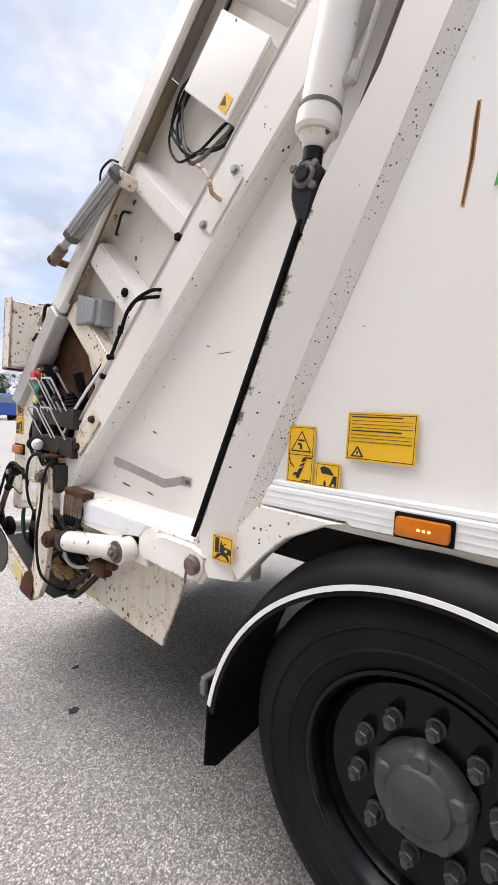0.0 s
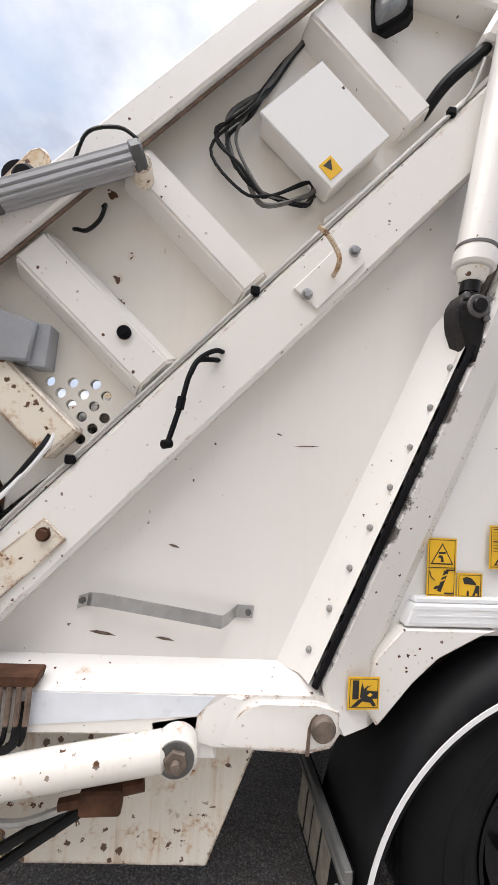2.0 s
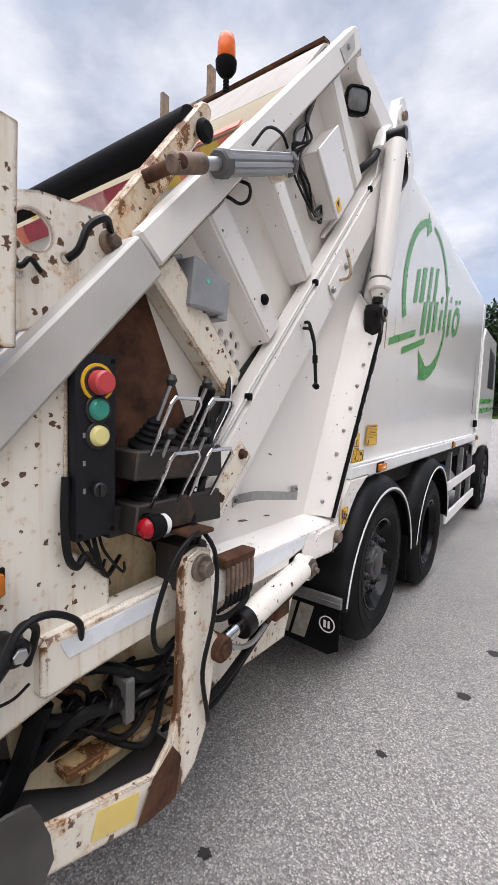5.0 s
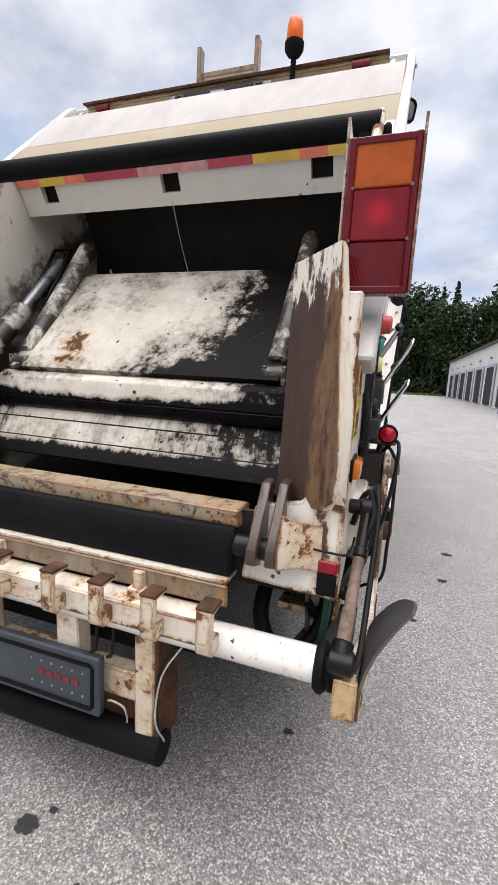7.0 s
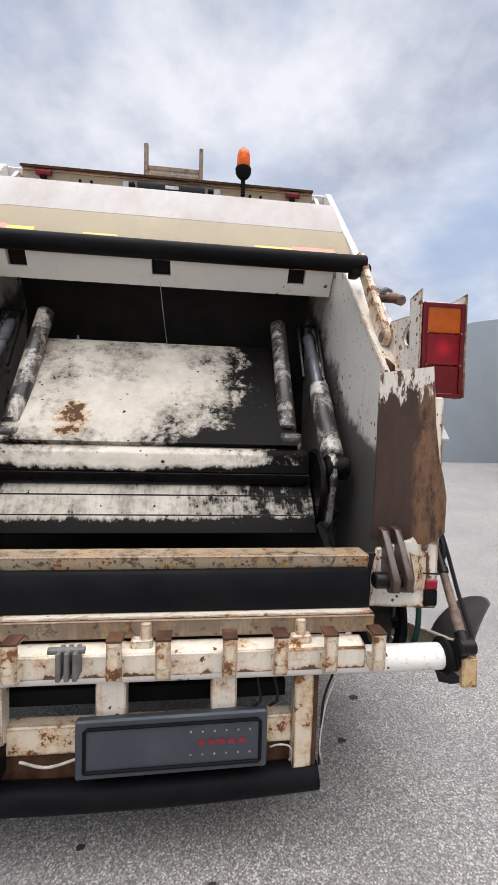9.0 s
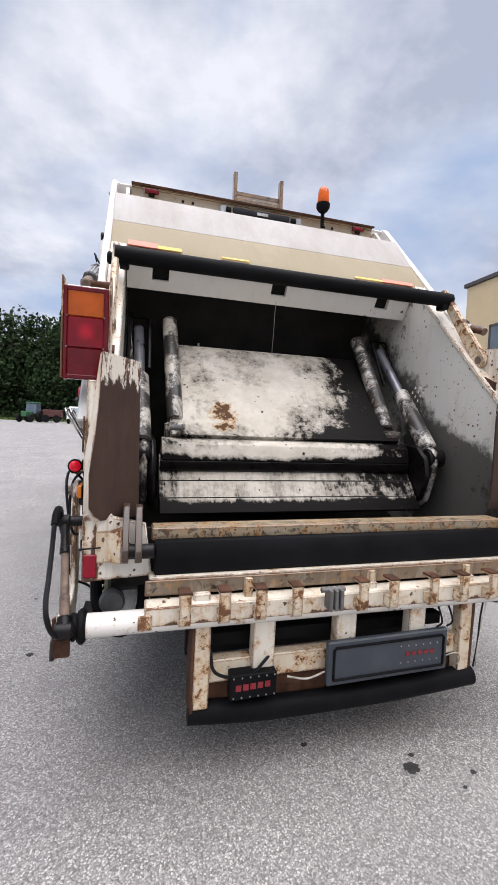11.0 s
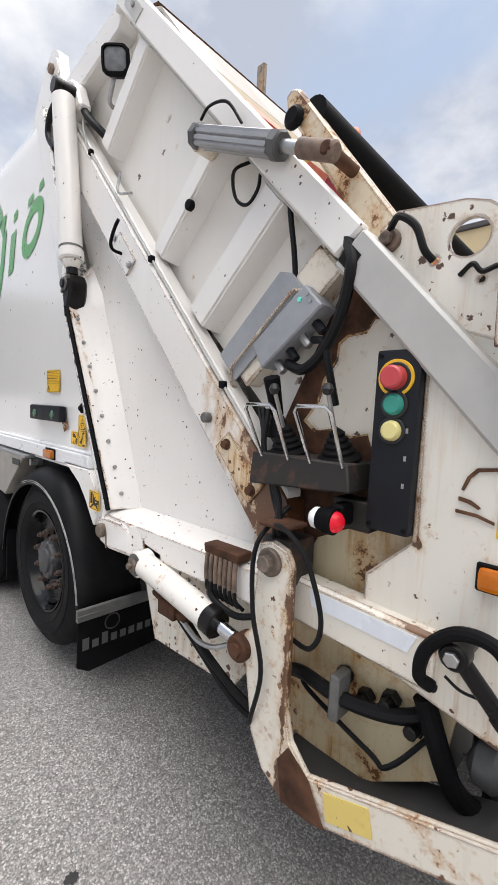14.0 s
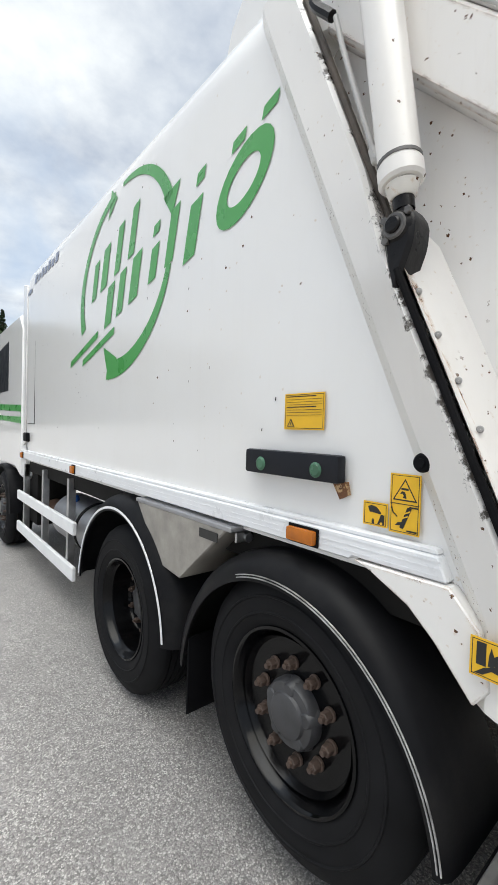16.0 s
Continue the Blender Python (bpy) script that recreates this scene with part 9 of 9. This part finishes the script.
for k in range(9000):
    x, y = random.uniform(-75, 10), random.uniform(76, 84)
    b_ = Vector((x, y, ground_z(y)))
    d = Vector((random.uniform(-0.2, 0.2), random.uniform(-0.2, 0.2), random.uniform(0.15, 0.4)))
    k0 = len(vs)
    vs += [b_ + Vector((-0.12, 0, 0)), b_ + Vector((0.12, 0, 0)), b_ + d]
    fs.append((k0, k0 + 1, k0 + 2))
me = bpy.data.meshes.new("grass")
me.from_pydata([tuple(v) for v in vs], [], fs)
me.materials.append(M_GRASS)
tagged(new("grass", me), "strip of rough grass along the yard's edge", "grass", kind="stuff")
single("lawn", bm_prism([(18.5, 17.5), (60, 17.5), (60, 42), (18.5, 42)], 0.02, 0.14, "z", 0.02), plain("lawn_green", (0.06, 0.10, 0.028), 0.9, 0, 0.4, 2.5, 0.8, 30), "green lawn beside the hall", "lawn", kind="structure")

# ---- buildings ----
M_RENDER = plain("beige_render", (0.62, 0.49, 0.30), 0.85, 0, 0.06, 1.2, 0.15, 40)
M_BLUEGREY = plain("blue_grey_cladding", (0.42, 0.46, 0.52), 0.6, 0, 0.06, 1.0, 0.1)
M_PALE = plain("pale_wall_paint", (0.62, 0.60, 0.56), 0.8, 0, 0.06, 1.0, 0.1)
M_HALL = plain("grey_hall_sheet", (0.30, 0.345, 0.39), 0.5, 0, 0.05, 0.8, 0.1)
M_DARKDOOR = plain("dark_door_leaf", (0.058, 0.050, 0.048), 0.8, 0, 0.1, 2, 0.1, gloss=0.08)
M_ROOFEDGE = plain("dark_roof_edge", (0.07, 0.065, 0.065), 0.6, 0, 0.1)
M_PANE = plain("window_glass", (0.10, 0.13, 0.16), 0.06, 0, 0.2, 1.0, 0.0, gloss=0.8)

# rounded grey hall with a sliding door
hall = thing("arched_hall", "grey sheet-metal hall with an arched gable and dark door", "hall")
arch = [(10.6, 0.0), (10.6, 4.9)] + [(17.6 - 7.0 * math.cos(radians(a)), 4.9 + 2.9 * math.sin(radians(a))) for a in range(15, 166, 15)] + [(24.6, 4.9), (24.6, 0.0)]
part("wall", bm_prism(arch, 19.2, 29.5, "y", 0.02), M_HALL, hall)
part("wall_sheet", bm_box(10.52, 10.6, 19.2, 29.5, 0.0, 5.0, 0.01), M_HALL, hall)
d1 = part("sliding_door", bm_box(10.44, 10.52, 19.4, 23.6, 0.02, 4.1, 0.02), M_DARKDOOR, hall)
for zz in (2.1, 3.1):
    for k in range(4):
        w = part("door_window", bm_box(10.425, 10.445, 20.7 + 0.62 * k, 21.05 + 0.62 * k, zz, zz + 0.38, 0.01), M_PANE, d1)
part("wicket_frame", joined(bm_box(10.42, 10.445, 19.55, 19.62, 0.05, 2.1, 0.005), bm_box(10.42, 10.445, 20.35, 20.42, 0.05, 2.1, 0.005), bm_box(10.42, 10.445, 19.55, 20.42, 2.03, 2.1, 0.005)), M_STRIPE, d1)
part("vent_pipe", bm_rod((14.0, 22, 7.2), (14.0, 22, 8.6), 0.14, seg=12), M_ALU, hall)

# long beige hall with roller doors
lh = thing("workshop_hall", "long beige workshop hall with dark roller doors", "hall")
part("wall", bm_box(10.3, 26, 30.5, 41.5, 0.0, 7.9, 0.02), M_RENDER, lh)
part("wall", bm_box(10.3, 26, 41.5, 76, 0.2, 6.3, 0.02), M_PALE, lh)
part("roof_edge", bm_box(10.15, 26.2, 30.3, 41.6, 7.9, 8.1, 0.02), M_ROOFEDGE, lh)
part("roof_edge", bm_box(10.1, 26.2, 41.6, 76.2, 6.3, 6.55, 0.02), M_ROOFEDGE, lh)
part("cladding_band", bm_box(10.22, 10.3, 30.5, 41.5, 4.3, 6.0, 0.01), M_BLUEGREY, lh)
part("cladding_band", bm_box(10.22, 10.3, 30.5, 41.5, 0.6, 2.3, 0.01), M_BLUEGREY, lh)
for k, y in enumerate((32.2, 37.4, 43.0, 48.2, 53.4, 58.6, 63.8, 69.0)):
    dr = part("roller_door", bm_box(10.17, 10.215, y, y + 3.4, 0.15 + ground_z(y), 4.1, 0.01), M_DARKDOOR, lh)
    part("door_frame", joined(bm_box(10.12, 10.22, y - 0.35, y, 0.1, 4.4, 0.01), bm_box(10.12, 10.22, y, y + 3.4, 4.1, 4.4, 0.01)), M_BLUEGREY, dr)
    part("wall_lamp", bm_box(10.05, 10.2, y + 1.6, y + 1.8, 4.9, 5.05, 0.01), M_ROOFEDGE, dr)

# two-storey office
of = thing("office_building", "beige two-storey office building with dark window frames", "office")
part("wall", bm_box(13.0, 26, -22, 14, 0.0, 7.95, 0.02), M_RENDER, of)
part("roof_edge", bm_box(12.9, 26.1, -22.1, 14.1, 7.95, 8.12, 0.02), M_ROOFEDGE, of)
for y0, y1 in ((6.75, 8.4), (-2.6, -1.0)):
    part("blue_panel", bm_box(12.96, 13.0, y0, y1, 4.5, 6.0, 0.005), plain("light_blue_panel", (0.42, 0.52, 0.66), 0.5, 0, 0.05), of)
for y0 in (2.4, -1.0, -6.6, -11.0, 9.4):
    for z0 in (4.4, 1.0):
        wd = part("window", bm_box(12.94, 12.99, y0, y0 + 3.2, z0, z0 + 1.62, 0.004), M_PANE, of)
        part("window_frame", joined(*[bm_box(12.92, 12.97, y, y + 0.09, z0, z0 + 1.62, 0.004) for y in (y0, y0 + 1.0, y0 + 2.1, y0 + 3.11)], bm_box(12.92, 12.97, y0, y0 + 3.2, z0 - 0.02, z0 + 0.07, 0.004), bm_box(12.92, 12.97, y0, y0 + 3.2, z0 + 1.54, z0 + 1.64, 0.004)), M_ROOFEDGE, wd)
part("flood_light", bm_box(12.82, 12.98, 6.58, 6.78, 6.58, 6.74, 0.02), M_ROOFEDGE, of)

# house with a brown roof behind, and a white banner
hs = thing("brown_roofed_house", "low grey house with a weathered brown roof", "house")
part("wall", bm_box(19.5, 32, 27, 34, 0, 6.2, 0.02), M_HALL, hs)
part("roof", bm_prism([(26.6, 6.2), (34.4, 6.2), (30.5, 9.2)], 19.2, 32.3, "x", 0.02), plain("weathered_brown_roof", (0.22, 0.13, 0.10), 0.85, 0, 0.4, 3, 0.5), hs)
part("banner", bm_box(22.6, 27.5, 26.9, 26.96, 0.9, 5.9, 0.005), M_STRIPE, hs)
for k in range(4):
    part("banner_bar", bm_box(23.0, 23.5, 26.86, 26.9, 1.6 + k * 0.9, 2.2 + k * 0.9, 0), M_LOGO2, hs)

# ---- small things by the halls ----
def tote(x, y, lab):
    t = thing("tote_tank", lab, "liquid tote", at=(x, y, ground_z(y)), group="totes by the hall")
    part("pallet", joined(bm_box(-0.6, 0.6, -0.5, 0.5, 0.10, 0.14, 0.005), *[bm_box(-0.6, 0.6, a, a + 0.1, 0, 0.1, 0.005) for a in (-0.5, -0.05, 0.4)]), M_STEEL, t)
    part("tank", bm_box(-0.55, 0.55, -0.45, 0.45, 0.15, 1.05, 0.06, 2), M_PANEL, t)
    for z in (0.3, 0.55, 0.8, 1.05):
        part("cage_bar", bm_tube([(-0.58, -0.48, z), (0.58, -0.48, z), (0.58, 0.48, z), (-0.58, 0.48, z), (-0.58, -0.48, z)], 0.012, 6, 1, False), M_STRIPE, t)
    for a in (-0.58, -0.2, 0.2, 0.58):
        part("cage_bar", bm_rod((a, -0.48, 0.14), (a, -0.48, 1.06), 0.012, seg=6), M_STRIPE, t)


tote(8.9, 24.3, "caged dark liquid tote on a pallet")
tote(8.8, 27.2, "caged dark liquid tote beside a flat pallet")
drum = thing("blue_drum", "blue plastic drum beside the hall doors", "drum", at=(8.8, 31.5, ground_z(31.5)))
part("drum_body", bm_lathe([(0.001, 0), (0.40, 0), (0.42, 0.05), (0.44, 0.9), (0.46, 0.92), (0.46, 0.98), (0.30, 1.04), (0.001, 1.05)], (0, 0, 0), (0, 0, 1), 24), plain("blue_plastic", (0.03, 0.15, 0.5), 0.4), drum)
rack = thing("blue_gate_panel", "light blue steel frame leaning on the hall", "steel frame", at=(0, 0, 0))
for k in range(4):
    part("frame_bar", bm_rod((10.2 + 0.02 * k, 15.2, 0.05 + 0.40 * k + ground_z(15)), (10.9, 19.0, 0.05 + 0.40 * k + ground_z(18)), 0.035, seg=8), plain("light_blue_paint", (0.16, 0.36, 0.48), 0.5), rack)
for k in range(4):
    part("frame_post", bm_rod((10.2 + 0.22 * k, 15.2 + 1.25 * k, 0.0), (10.25 + 0.22 * k, 15.2 + 1.25 * k, 1.35), 0.035, seg=8), plain("light_blue_upright", (0.16, 0.36, 0.48), 0.5), rack)


# ---- parked vehicles ----
def wheels_for(t, xs, y_half, r, w=0.25):
    for x in xs:
        for s in (1, -1):
            part("wheel", bm_lathe([(0.001, 0), (r * 0.6, 0), (r * 0.62, 0.02 * s), (r, 0.02 * s), (r, -w * s), (0.001, -w * s)], (s * y_half, x, r), (1, 0, 0), 20), M_TYRE, t)


def van(x, y, rot):
    t = thing("delivery_van", "white delivery van parked facing the yard", "van")
    part("body", bm_prism([(-2.6, 0.45), (-2.6, 2.5), (0.9, 2.55), (1.3, 2.4), (1.75, 1.55), (2.6, 1.25), (2.75, 0.8), (2.7, 0.45)], -1.0, 1.0, "x", 0.08), M_BODY, t)
    part("windscreen", bm_prism([(1.36, 2.28), (1.80, 1.58), (1.84, 1.60), (1.42, 2.32)], -0.85, 0.85, "x", 0.005), M_PANE, t)
    part("bumper", bm_box(-0.95, 0.95, 2.62, 2.82, 0.42, 0.7, 0.04), M_RUBBER, t)
    wheels_for(t, (-1.7, 1.8), 1.0, 0.36)
    t.matrix_basis = pose(x, y, ground_z(y), 0, 0, rot)


def tractor(x, y, rot, mat, lab):
    t = thing("tractor", lab, "tractor")
    part("hood", bm_box(-0.4, 0.4, 0.3, 2.0, 0.8, 1.55, 0.06), mat, t)
    cb = part("cabin", bm_prism([(-1.2, 1.2), (-1.0, 2.75), (0.2, 2.8), (0.4, 1.2)], -0.75, 0.75, "x", 0.05), M_PANE, t)
    part("cabin_roof", bm_box(-0.8, 0.8, -1.15, 0.35, 2.75, 2.95, 0.06), mat, cb)
    for s in (1, -1):
        part("rear_wheel", bm_lathe([(0.001, 0), (0.5, 0), (0.8, 0.04 * s), (0.85, -0.1 * s), (0.8, -0.45 * s), (0.001, -0.4 * s)], (s * 1.1, -0.6, 0.85), (1, 0, 0), 24), M_TYRE, t)
        part("front_wheel", bm_lathe([(0.001, 0), (0.35, 0), (0.55, 0.03 * s), (0.58, -0.1 * s), (0.55, -0.3 * s), (0.001, -0.3 * s)], (s * 1.0, 1.6, 0.58), (1, 0, 0), 24), M_TYRE, t)
    t.matrix_basis = pose(x, y, ground_z(y), 0, 0, rot)


van(-9.3, 66, 178)
tractor(-6.0, 68, 175, M_BODY, "white tractor parked at the yard's edge")
tractor(-15.5, 66, 160, plain("green_tractor_paint", (0.03, 0.12, 0.05), 0.4), "green tractor parked at the yard's edge")
tr = thing("flat_trailer", "dark red farm trailer behind the yard", "trailer")
part("bed", bm_box(-14.2, -11.6, 66.5, 68.5, 1.5, 2.6, 0.05), plain("dark_red_boards", (0.10, 0.035, 0.03), 0.7), tr)
for x in (-13.7, -12.2):
    part("wheel", bm_rod((x, 66.2, 1.25), (x, 66.6, 1.25), 0.55, seg=20), M_TYRE, tr)
skip = thing("blue_container", "blue skip container near the trees", "skip container")
part("tub", bm_prism([(-3.2, 0.65), (-1.4, 0.65), (-1.2, 1.85), (-3.4, 1.85)], 72, 75, "y", 0.03), plain("dark_blue_paint", (0.03, 0.07, 0.25), 0.5), skip)


def lorry(x, y, rot, mat, lab):
    t = thing("lorry", lab, "lorry")
    part("cab", bm_prism([(0, 0.6), (0, 3.0), (1.6, 3.05), (2.1, 1.9), (2.15, 0.6)], -1.2, 1.2, "x", 0.08), mat, t)
    part("windscreen", bm_prism([(1.70, 2.85), (2.06, 2.0), (2.12, 2.0), (1.76, 2.87)], -1.05, 1.05, "x", 0.005), M_PANE, t)
    part("load_bed", bm_box(-1.2, 1.2, -5.5, -0.2, 1.1, 2.6, 0.05), M_PLATE, t)
    wheels_for(t, (-4.2, 1.1), 1.2, 0.5, 0.3)
    t.matrix_basis = pose(x, y, 0, 0, 0, rot)


lorry(-20.5, -52, 8, M_BODY, "white lorry parked behind")
lorry(-17.0, -51, 8, plain("blue_lorry_paint", (0.03, 0.07, 0.32), 0.4), "blue lorry parked behind")
lorry(-23.6, -53, 8, M_BODY, "white lorry in the row behind")
